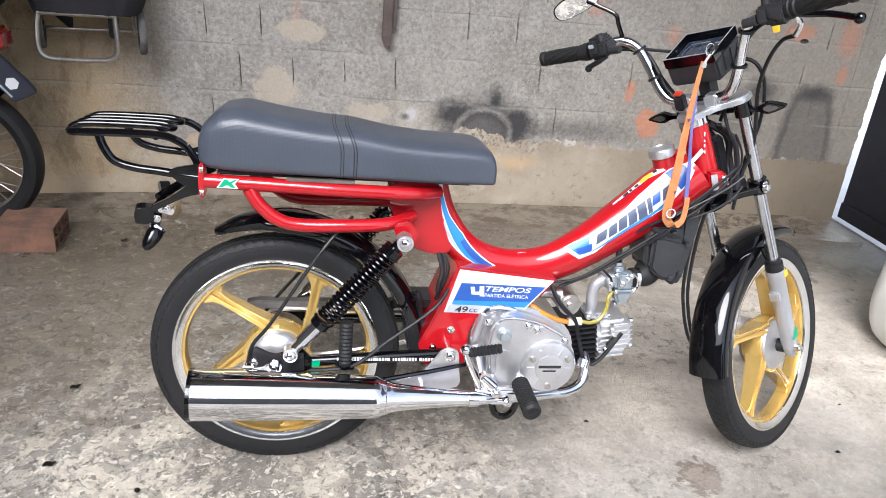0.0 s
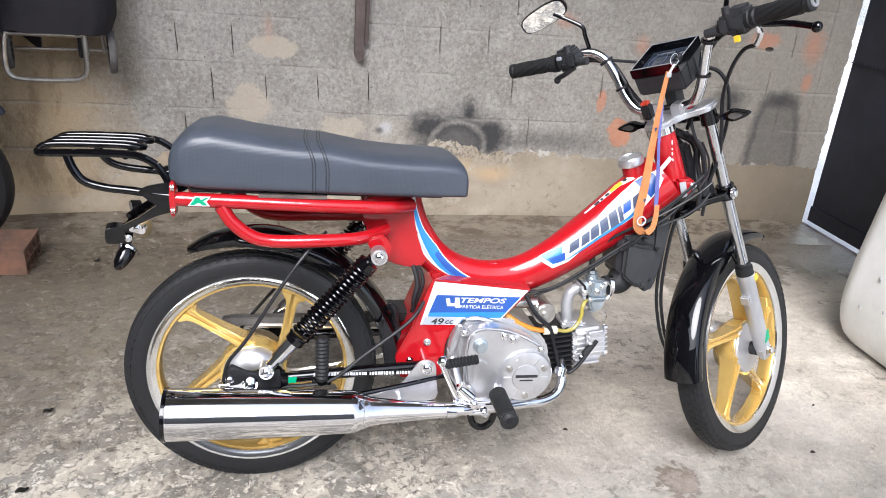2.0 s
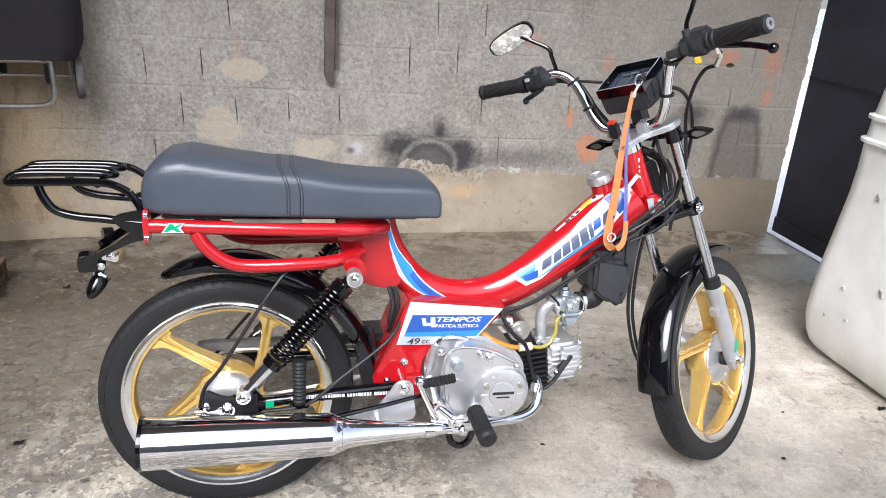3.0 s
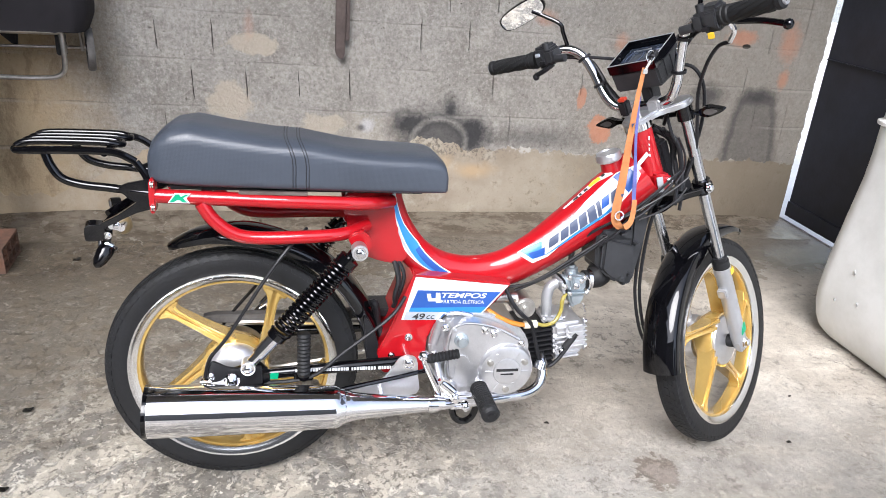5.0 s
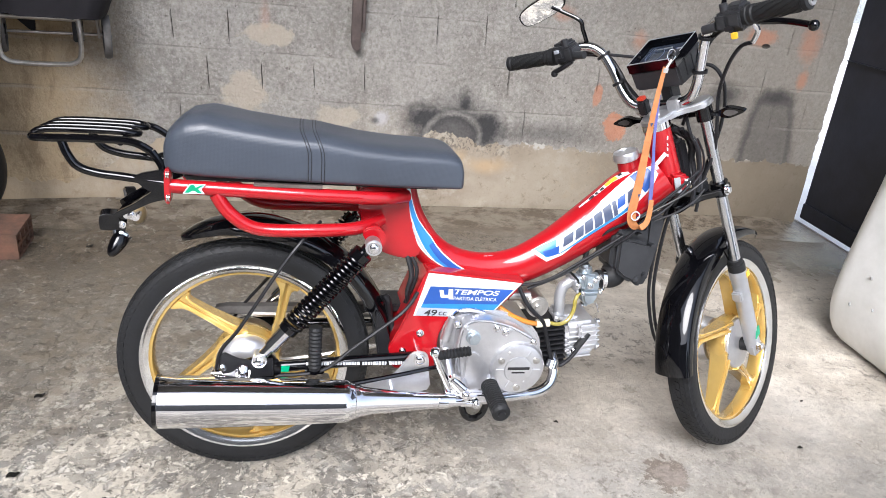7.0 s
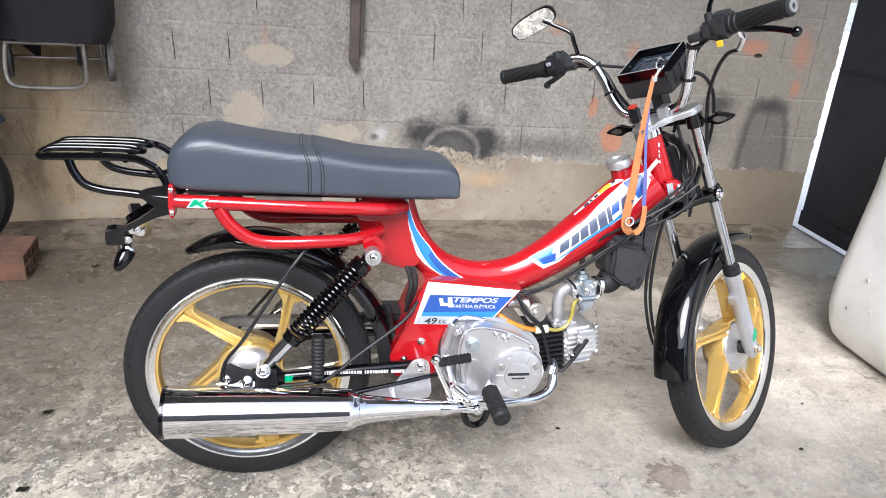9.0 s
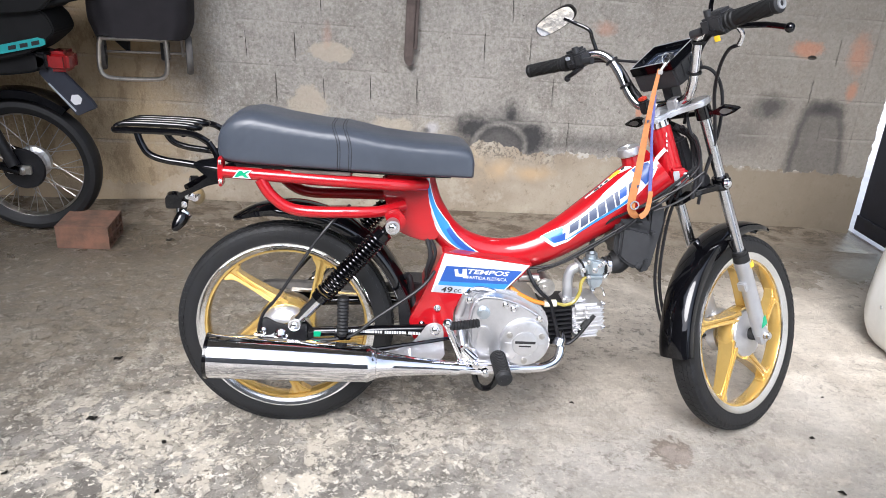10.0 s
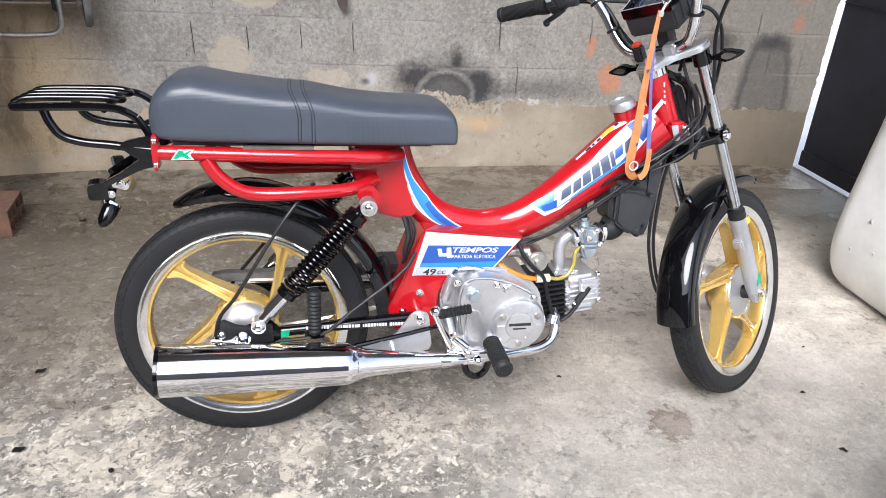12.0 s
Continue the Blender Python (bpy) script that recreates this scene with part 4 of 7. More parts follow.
gusset = rounded([(0.222, 0.652), (0.235, 0.60), (0.243, 0.555), (0.29, 0.522), (0.352, 0.512), (0.372, 0.545), (0.345, 0.60), (0.332, 0.66), (0.30, 0.682), (0.25, 0.675)], 4)
part("gusset", slab(gusset, -0.028, 0.028, 0.006), M["red"], moped)
for s in (-1, 1):
    y = s * 0.098
    up = part("seat_rail", joined(tube([(-0.135, y, 0.672), (0.0, y, 0.668), (0.15, y, 0.664), (0.27, y * 0.85, 0.660), (0.325, y * 0.4, 0.655)], 0.0138, 14)), M["red"], moped)
    part("flange", joined(slab(rounded([(-0.140, 0.645), (-0.130, 0.645), (-0.130, 0.703), (-0.140, 0.703)], 2), y - 0.014, y + 0.014, 0.002)), M["red"], up)
    singly("bolt", (bolt((-0.131 - 0.006 * k, y - 0.012, z), 0.005, 0.006, (-1 + 2 * k, 0, 0)) for k in (0, 1) for z in (0.652, 0.696)), M["chrome"], up)
    part("lower_rail", tube([(-0.05, y, 0.660), (-0.03, y, 0.628), (0.005, y, 0.600), (0.05, y, 0.590), (0.14, y, 0.592), (0.22, y * 0.9, 0.596), (0.275, y * 0.45, 0.603)], 0.0135, 14), M["red"], moped)
    part("shock_mount", joined(rod((0.252, 0, 0.572), (0.252, s * 0.142, 0.572), 0.012), slab(rounded([(0.232, 0.59), (0.262, 0.605), (0.285, 0.575), (0.262, 0.552)], 3), min(s * 0.07, s * 0.1), max(s * 0.07, s * 0.1), 0.003)), M["red"], moped)
singly("cross_tube", (rod((x, -0.098, z), (x, 0.098, z), 0.012) for x, z in ((-0.045, 0.668), (0.14, 0.664))), M["red"], moped)
k_sticker = slab([(-0.104, 0.664), (-0.093, 0.679), (-0.087, 0.679), (-0.084, 0.674), (-0.075, 0.679), (-0.070, 0.679), (-0.080, 0.672), (-0.073, 0.664), (-0.081, 0.664), (-0.086, 0.668), (-0.091, 0.668), (-0.097, 0.664)], -0.1134, -0.1126)
part("sticker", slab([(-0.108, 0.662), (-0.095, 0.681), (-0.066, 0.681), (-0.074, 0.671), (-0.068, 0.662)], -0.1126, -0.1119), M["white"], moped)
part("sticker", k_sticker, M["green"], moped, "green maker's mark sticker")

# engine bracket box with its sticker
bracket = [(0.377, 0.5005), (0.44, 0.4945), (0.52, 0.4865), (0.598, 0.4790), (0.576, 0.448), (0.540, 0.412), (0.505, 0.405), (0.462, 0.408), (0.432, 0.388), (0.414, 0.350), (0.41, 0.268), (0.318, 0.268), (0.304, 0.318), (0.330, 0.375)]
part("engine_bracket", slab(bracket, -0.072, 0.072, 0.003), M["red"], moped)
sticker = part("panel_sticker", slab([(0.3805, 0.4965), (0.591, 0.4755), (0.537, 0.411), (0.505, 0.4075), (0.455, 0.4095), (0.436, 0.395), (0.354, 0.397)], -0.0736, -0.0724), M["white"], moped, "white and blue sticker with white words")
part("blue_field", slab([(0.3865, 0.4660), (0.5735, 0.4600), (0.5325, 0.4115), (0.3690, 0.4165)], -0.0744, -0.0737), M["blue"], sticker)
part("light_field", slab([(0.3720, 0.4255), (0.5440, 0.4250), (0.5325, 0.4115), (0.3690, 0.4165)], -0.0749, -0.0745), M["sky"], sticker)
part("word", slab([(0.4065, 0.4580), (0.4155, 0.4580), (0.4175, 0.4470), (0.4270, 0.4468), (0.4265, 0.4600), (0.4365, 0.4600), (0.4385, 0.4365), (0.4290, 0.4365), (0.4285, 0.4400), (0.4105, 0.4405)], -0.0752, -0.0746), M["white"], sticker, smooth=0)
singly("word", (words_in("TEMPOS", 0.4395, 0.5420, 0.4485, 0.4605, -0.0752, 1.6, 0.25, 0.025), words_in("PARTIDA EL\u00c9TRICA", 0.4390, 0.5370, 0.4355, 0.4455, -0.0752, 1.8, 0.0, 0.012)), M["white"], sticker)
part("grey_field", slab([(0.358, 0.3970), (0.4280, 0.3970), (0.4400, 0.4155), (0.3640, 0.4155)], -0.0743, -0.0737), M["grey"], sticker)
singly("word", (words_in("49", 0.3770, 0.4060, 0.3975, 0.4120, -0.0748, 0.5, 0.15, 0.02), words_in("cc", 0.4090, 0.4270, 0.3985, 0.4070, -0.0748, 0.5, 0.15, 0.005)), M["ink"], sticker)
singly("bolt", (bolt((x, -0.0722, z), r) for x, z, r in ((0.50, 0.403, 0.008), (0.372, 0.355, 0.006), (0.336, 0.312, 0.005))), M["chrome"], moped)

# fuel filler
part("filler_neck", moved(lathe([(0, 0), (0.028, 0), (0.024, 0.03), (0.0225, 0.072), (0, 0.072)], 28), Matrix.Translation((0.847, 0, 0.690)) @ Matrix.Rotation(radians(-22), 4, "Y") @ Matrix.Rotation(radians(90), 4, "X")), M["red"], moped)
part("fuel_cap", moved(lathe([(0, 0.064), (0.027, 0.064), (0.029, 0.067), (0.0285, 0.079), (0.0265, 0.083), (0.0225, 0.083), (0.0215, 0.081), (0.0, 0.081)], 28), Matrix.Translation((0.847, 0, 0.690)) @ Matrix.Rotation(radians(-22), 4, "Y") @ Matrix.Rotation(radians(90), 4, "X")), M["alu"], moped, "bright metal fuel cap")


# seat
def seat():
    tx = [-0.147, -0.144, -0.137, -0.124, -0.104, -0.068, 0.004, 0.085, 0.143, 0.227, 0.30, 0.365, 0.402, 0.418, 0.427, 0.432]
    tz = [0.738, 0.756, 0.774, 0.789, 0.804, 0.811, 0.799, 0.789, 0.786, 0.771, 0.765, 0.7635, 0.761, 0.755, 0.746, 0.730]
    bz = [0.712, 0.702, 0.697, 0.694, 0.692, 0.690, 0.689, 0.688, 0.687, 0.686, 0.685, 0.685, 0.685, 0.685, 0.685, 0.687]
    wx = [-0.147, -0.144, -0.137, -0.122, -0.08, 0.1, 0.25, 0.38, 0.418, 0.428, 0.432]
    wy = [0.066, 0.086, 0.098, 0.107, 0.113, 0.114, 0.111, 0.107, 0.105, 0.102, 0.095]

    def at(x, a, off=0.0):
        t, b, w = np.interp(x, tx, tz), np.interp(x, tx, bz), np.interp(x, wx, wy) + off
        h = t - b + 2 * off
        c, s = math.cos(a), math.sin(a)
        y = w * math.copysign(abs(c) ** (0.40 if s > 0 else 0.22), c) * (1.0 if s <= 0 else 1.0 - 0.09 * abs(s) ** 3)
        return (x, y, b - off + h * 0.5 + h * 0.5 * math.copysign(abs(s) ** (0.5 if s > 0 else 0.25), s))

    xs = sorted(set([round(v, 4) for v in tx] + [round(v, 4) for v in np.linspace(-0.13, 0.425, 48)]))
    bm = bmesh.new()
    rings = [[bm.verts.new(at(x, 2 * math.pi * k / 48)) for k in range(48)] for x in xs]
    for p, q in zip(rings, rings[1:]):
        for k in range(48):
            bm.faces.new((p[k], p[(k + 1) % 48], q[(k + 1) % 48], q[k]))
    bm.faces.new(rings[0])
    bm.faces.new(rings[-1][::-1])
    ob = part("seat", bm, M["vinyl"], moped, "long charcoal vinyl double seat with fine grain", 60)
    for x in (0.104, 0.1095, 0.129, 0.1345):
        pts = []
        for k in range(-9, 50):
            a = math.pi * k / 40
            q = at(x + 0.018 * (1 - max(math.sin(a), 0)), a, 0.0003)
            pts.append(q)
        part("piping", tube(pts, 0.0009, 6, 1), M["seam"], ob)
    part("seat_pan", box(-0.11, 0.385, -0.088, 0.088, 0.682, 0.694, 0.004), M["plastic"], ob)
    for y in (-0.106, 0.09):
        part("spacer", box(0.02, 0.15, y, y + 0.016, 0.6785, 0.6855, 0.001), M["wood"], moped, "pale packing strip under the seat")


seat()

# luggage rack
rack = part("luggage_rack", joined(
    tube([(-0.165, -0.085, 0.733), (-0.20, -0.088, 0.750), (-0.27, -0.088, 0.752), (-0.345, -0.088, 0.750), (-0.372, -0.07, 0.748), (-0.378, 0, 0.748), (-0.372, 0.07, 0.748), (-0.345, 0.088, 0.750), (-0.27, 0.088, 0.752), (-0.20, 0.088, 0.750), (-0.165, 0.085, 0.733)], 0.0074, 10),
    tube([(-0.165, -0.085, 0.733), (-0.148, -0.085, 0.706), (-0.142, -0.088, 0.675)], 0.0074, 10),
    tube([(-0.165, 0.085, 0.733), (-0.148, 0.085, 0.706), (-0.142, 0.088, 0.675)], 0.0074, 10)), M["black"], moped, "black tubular luggage rack")
for y in (-0.036, 0.036):
    part("bar", tube([(-0.376, y - 0.018, 0.750), (-0.35, y - 0.018, 0.760), (-0.24, y - 0.018, 0.762), (-0.205, y - 0.015, 0.759), (-0.196, y, 0.757), (-0.205, y + 0.015, 0.759), (-0.24, y + 0.018, 0.762), (-0.35, y + 0.018, 0.760), (-0.376, y + 0.018, 0.750)], 0.0066, 12), M["black"], rack)
part("bar", rod((-0.218, -0.088, 0.748), (-0.218, 0.088, 0.748), 0.0066), M["black"], rack)
for s in (-1, 1):
    part("brace", tube([(-0.318, s * 0.086, 0.746), (-0.309, s * 0.088, 0.722), (-0.292, s * 0.09, 0.700), (-0.258, s * 0.091, 0.689), (-0.21, s * 0.092, 0.684), (-0.142, s * 0.095, 0.676)], 0.0078, 12), M["black"], rack)
    part("bracket", slab(rounded([(-0.150, 0.648), (-0.14, 0.648), (-0.139, 0.70), (-0.155, 0.70), (-0.2, 0.685)], 2), s * 0.095 - 0.006, s * 0.095 + 0.006, 0.002), M["black"], rack)
tail = part("tail_bracket", joined(slab(rounded([(-0.148, 0.668), (-0.138, 0.645), (-0.17, 0.634), (-0.222, 0.607), (-0.238, 0.602), (-0.232, 0.614), (-0.20, 0.632)], 3), -0.088, -0.074, 0.003), tube([(-0.142, 0.09, 0.655), (-0.20, 0.05, 0.628), (-0.24, 0.0, 0.607)], 0.009, 10), box(-0.240, -0.226, -0.075, 0.06, 0.597, 0.607, 0.002), slab(rounded([(-0.236, 0.608), (-0.219, 0.604), (-0.222, 0.575), (-0.230, 0.560), (-0.238, 0.562), (-0.236, 0.585)], 2), -0.070, -0.062, 0.002)), M["black"], moped)


def winker(m, parent):
    """A diamond-shaped turn signal on a stalk that points to -y."""
    side = Matrix.Rotation(radians(-90), 4, "Z")
    leaf_shape = rounded([(0.0, 0.004), (0.026, 0.007), (0.046, 0.0155), (0.066, 0.0125), (0.094, 0.0), (0.066, -0.0125), (0.046, -0.0155), (0.026, -0.007), (0.0, -0.004)], 3)
    w = part("winker", moved(slab(leaf_shape, -0.010, 0.010, 0.003), m @ side), M["black"], parent, "small black leaf-shaped turn signal")
    part("lens", moved(slab(rounded([(0.040, 0.0), (0.050, 0.0085), (0.064, 0.007), (0.078, 0.0), (0.064, -0.007), (0.050, -0.0085)], 3), -0.0112, 0.0112, 0.0008), m @ side), M["grey_rubber"], w)


lampm = Matrix.Translation((-0.232, -0.062, 0.556)) @ Matrix.Rotation(radians(-38), 4, "Z") @ Matrix.Rotation(radians(48), 4, "X")
rl = part("winker", lathe([(0, 0.010), (0.012, 0.008), (0.0155, 0.0), (0.0158, -0.010), (0.0125, -0.029), (0.007, -0.040), (0, -0.044)], 20, False, lampm), M["black"], moped, "small glossy black teardrop turn signal")
part("ring", lathe([(0.0158, 0.003), (0.0178, 0.003), (0.0178, 0.0075), (0.0145, 0.0085)], 24, True, lampm), M["chrome"], rl)
part("lens", lathe([(0, 0.015), (0.008, 0.013), (0.0142, 0.008), (0, 0.008)], 20, False, lampm), M["dial"], rl)
winker(Matrix.Translation((-0.232, 0.055, 0.600)) @ Matrix.Rotation(radians(200), 4, "Z"), moped)
part("tail_lamp", moved(slab(rounded([(-0.015, -0.009), (-0.013, 0.011), (0.010, 0.012), (0.015, 0.006), (0.014, -0.011), (-0.008, -0.013)], 4), -0.026, 0.012, 0.005, 3), Matrix.Translation((-0.253, -0.055, 0.592)) @ Matrix.Rotation(radians(12), 4, "Z") @ Matrix.Diagonal((1.15, 1, 1.25, 1))), M["black"], moped, "rounded glossy black lamp housing")
part("clamp_bolt", joined(rod((-0.218, -0.075, 0.604), (-0.218, 0.0, 0.604), 0.006), rod((-0.203, -0.07, 0.600), (-0.203, -0.02, 0.600), 0.008), rod((-0.244, -0.062, 0.580), (-0.243, -0.064, 0.552), 0.0045), bolt((-0.209, -0.075, 0.606), 0.006), bolt((-0.226, -0.075, 0.586), 0.005)), M["chrome"], moped)
part("lamp_lens", ball((-0.206, -0.03, 0.596), 0.021, (0.8, 1, 1)), M["smoke"], moped, "dull amber side lamp")


def fender(m, radius, half, a0, a1, parent, label, flange=0.03, tip=0.0):
    """A rolled mudguard about the y axis between two angles."""
    bm = bmesh.new()
    rings = []
    steps = 40
    prof = [(-half, -flange), (-half * 0.985, -flange * 0.4), (-half * 0.86, -0.006), (-half * 0.5, 0.002), (0, 0.005), (half * 0.5, 0.002), (half * 0.86, -0.006), (half * 0.985, -flange * 0.4), (half, -flange)]
    prof = prof + [(y * 0.96, d - 0.0028) for y, d in prof[::-1]]
    for i in range(steps + 1):
        a = radians(a0 + (a1 - a0) * i / steps)
        k2 = min(1.0, 0.40 + 0.6 * math.sqrt(min(1.0, 9.0 * (steps - i if tip == 1 else i) / steps)))
        r = radius - (0.014 * max(0.0, (math.degrees(a) - 88) / 27.5) ** 2 if tip == 1 else 0.0)
        f = min(1.0, 0.30 + 2.6 * (steps - i) / steps) if tip == 1 else min(1.0, 0.25 + 1.9 * i / steps)
        rings.append([bm.verts.new(((r + d * f) * math.cos(a), y * k2, (r + d * f) * math.sin(a))) for y, d in prof])
    n = len(prof)
    for p, q in zip(rings, rings[1:]):
        for k in range(n):
            bm.faces.new((p[k], p[(k + 1) % n], q[(k + 1) % n], q[k]))
    bm.faces.new(rings[0])
    bm.faces.new(rings[-1][::-1])
    return part("mudguard", moved(bm, m), M["black"], parent, label, 50)


fender(Matrix.Translation((0, 0, 0.2688)), 0.320, 0.052, 8, 115.0, moped, "glossy black rear mudguard", 0.030, 1)
fender(FRONT, 0.303, 0.044, 40, 161, moped, "glossy black front mudguard", 0.034, 2)
for s in (-1, 1):
    part("mudguard_stay", moved(tube([(0.0, s * 0.05, 0.285), (0.0, s * 0.062, 0.24), (0.0, s * 0.066, 0.20)], 0.008, 8), FRONT), M["black"], moped)

# rear suspension and swing arm
for s in (-1, 1):
    y = s * 0.1
    arm = part("swing_arm", joined(tube([(0.37, y * 0.95, 0.309), (0.2, y, 0.300), (0.05, y * 1.03, 0.2915)], 0.0125, 12), slab(rounded([(0.07, 0.276), (0.075, 0.305), (0.04, 0.335), (0.02, 0.318), (-0.045, 0.300), (-0.055, 0.288), (-0.045, 0.272), (0.0, 0.268)], 3), min(y * 1.06, y * 1.16), max(y * 1.06, y * 1.16), 0.002)), M["black"], moped, "black tubular swing arm")
    if s < 0:
        x, k = 0.128, 0
        while x < 0.345:
            w = (0.0048, 0.0036, 0.0056, 0.0030, 0.0050)[k % 5]
            part("letter_bar", box(x, x + w, -0.1136, -0.1100, 0.2995, 0.3055), M["white"], arm, smooth=0)
            x, k = x + w + (0.0016 if k % 9 != 8 else 0.006), k + 1
        part("sticker", slab([(0.066, 0.286), (0.078, 0.299), (0.094, 0.299), (0.092, 0.286)], -0.1153, -0.113), M["green"], arm)
        part("axle_plate", slab([(-0.046, 0.326), (-0.036, 0.336), (-0.010, 0.322), (0.020, 0.316), (0.060, 0.322), (0.062, 0.280), (-0.048, 0.276)], -0.1235, -0.1175, 0.002), M["plastic"], arm)
        part("adjuster", slab(rounded([(-0.042, 0.287), (-0.020, 0.292), (-0.006, 0.306), (0.010, 0.305), (0.013, 0.288), (0.004, 0.280), (-0.018, 0.283)], 3), -0.1275, -0.1236, 0.0015), M["alu"], arm, "polished chain adjuster")
        part("axle_nut", joined(bolt((0.001, -0.1275, 0.2945), 0.0105, 0.012), rod((0.001, -0.138, 0.2945), (0.001, -0.144, 0.2945), 0.005)), M["chrome"], arm)
        part("adjuster_screw", joined(rod((-0.062, -0.121, 0.287), (-0.040, -0.121, 0.288), 0.004), bolt((-0.056, -0.121, 0.287), 0.007, 0.006, (-1, 0, 0)), bolt((-0.040, -0.1236, 0.302), 0.006, 0.006)), M["chrome"], arm)
    shock = part("shock_absorber", joined(rod((0.245, s * 0.13, 0.572), (0.13, s * 0.13, 0.437), 0.011), rod((0.088, s * 0.13, 0.388), (0.096, s * 0.13, 0.398), 0.0205), rod((0.221, s * 0.13, 0.544), (0.234, s * 0.13, 0.559), 0.0215)), M["black"], moped, "black coil-over rear shock absorber")
    a, b = Vector((0.098, s * 0.13, 0.400)), Vector((0.226, s * 0.13, 0.550))
    d = (b - a).normalized()
    u = d.cross(Vector((0, 1, 0))).normalized()
    v = d.cross(u)
    part("spring", tube([a + (b - a) * (k / 266) + 0.0205 * (math.cos(2 * math.pi * k / 14) * u + math.sin(2 * math.pi * k / 14) * v) for k in range(267)], 0.0032, 7, 1), M["black"], shock)
    part("lower_rod", joined(rod((0.036, s * 0.13, 0.328), (0.062, s * 0.13, 0.358), 0.0110), rod((0.056, s * 0.13, 0.351), (0.092, s * 0.13, 0.393), 0.0155, 18)), M["chrome"], shock)
    for x, z, r, y in ((0.252, 0.575, 0.0165, 0.134), (0.034, 0.326, 0.0145, 0.13)):
        part("eye", lathe([(0.006, -0.015), (r, -0.015), (r, 0.015), (0.006, 0.015)], 20, True, Matrix.Translation((x, s * y, z))), M["alu"], shock, "silver end eye")
        part("bolt", bolt((x, s * (y + 0.0155), z), 0.0085, 0.008, (0, s, 0)), M["chrome"], shock)
rest = part("passenger_footrest", lathe([(0, 0), (0.0115, 0)] + [(0.0145 if k % 2 else 0.0122, 0.004 + 0.0042 * k) for k in range(22)] + [(0.012, 0.098), (0, 0.098)], 16, False, Matrix.Translation((0.145, -0.126, 0.297)) @ Matrix.Rotation(radians(90), 4, "X")), M["rubber"], moped, "folded black ribbed footrest")
part("bracket", joined(rod((0.145, -0.09, 0.296), (0.145, -0.13, 0.296), 0.011), box(0.125, 0.165, -0.122, -0.1, 0.282, 0.294, 0.002)), M["black"], rest)
part("chain_guard", slab(rounded([(-0.07, 0.338), (-0.05, 0.35), (0.24, 0.352), (0.33, 0.378), (0.34, 0.36), (0.24, 0.330), (-0.05, 0.330)], 2), 0.078, 0.105, 0.003), M["grey_rubber"], moped, "dark chain guard")
part("chain", joined(tube([(0.0, 0.068, 0.335), (0.2, 0.068, 0.332), (0.42, 0.068, 0.325)], 0.006, 6), tube([(0.0, 0.068, 0.208), (0.2, 0.068, 0.235), (0.42, 0.068, 0.285)], 0.006, 6)), M["old_steel"], moped)

# exhaust
sil_a, sil_b = Vector((-0.158, -0.185, 0.262)), Vector((0.222, -0.172, 0.2475))
axis = (sil_b - sil_a).normalized().to_track_quat("Y", "Z").to_matrix().to_4x4()
L = (sil_b - sil_a).length
silencer = part("silencer", lathe([(0.0, 0.006), (0.044, 0.006), (0.0495, 0.004), (0.051, 0.01), (0.0505, 0.1), (0.0475, 0.25), (0.0435, L - 0.02), (0.0442, L - 0.012), (0.040, L - 0.004), (0.0375, L + 0.004), (0.0345, L + 0.006), (0.0325, L + 0.016), (0.030, L + 0.022), (0.0265, L + 0.05), (0.021, L + 0.12), (0.0155, L + 0.19), (0.0135, L + 0.22), (0, L + 0.22)], 48, False, Matrix.Translation(sil_a) @ axis), M["chrome"], moped, "long chrome exhaust silencer")
part("end_ring", lathe([(0.050, 0.0), (0.0525, 0.0), (0.0525, 0.007), (0.050, 0.007), (0.047, 0.004), (0.02, 0.005), (0.02, 0.0)], 40, True, Matrix.Translation(sil_a) @ axis), M["black"], silencer)
part("header_pipe", tube([(0.435, -0.166, 0.239), (0.50, -0.150, 0.232), (0.58, -0.125, 0.225), (0.645, -0.11, 0.224), (0.682, -0.095, 0.240), (0.692, -0.075, 0.275), (0.690, -0.03, 0.31), (0.70, 0.0, 0.325)], 0.0118, 14), M["chrome"], moped, "chrome exhaust header pipe")
part("clamp", rod((0.405, -0.168, 0.2405), (0.425, -0.167, 0.2395), 0.0175), M["chrome"], moped)
part("clamp", rod((0.684, -0.078, 0.268), (0.690, -0.072, 0.285), 0.017), M["chrome"], moped)
part("pivot_plate", slab(rounded([(0.225, 0.246), (0.236, 0.254), (0.268, 0.262), (0.305, 0.277), (0.330, 0.304), (0.346, 0.329), (0.366, 0.336), (0.384, 0.326), (0.388, 0.290), (0.388, 0.243), (0.31, 0.241)], 3), -0.125, -0.119, 0.001), M["alu"], moped, "light alloy hanger plate")
part("bolt", bolt((0.367, -0.1255, 0.318), 0.0095, 0.009), M["chrome"], moped)
part("pivot_bolt", rod((0.367, -0.12, 0.318), (0.367, 0.12, 0.318), 0.008), M["chrome"], moped)
part("hanger_bolt", rod((0.31, -0.125, 0.25), (0.31, -0.16, 0.25), 0.006), M["chrome"], moped)

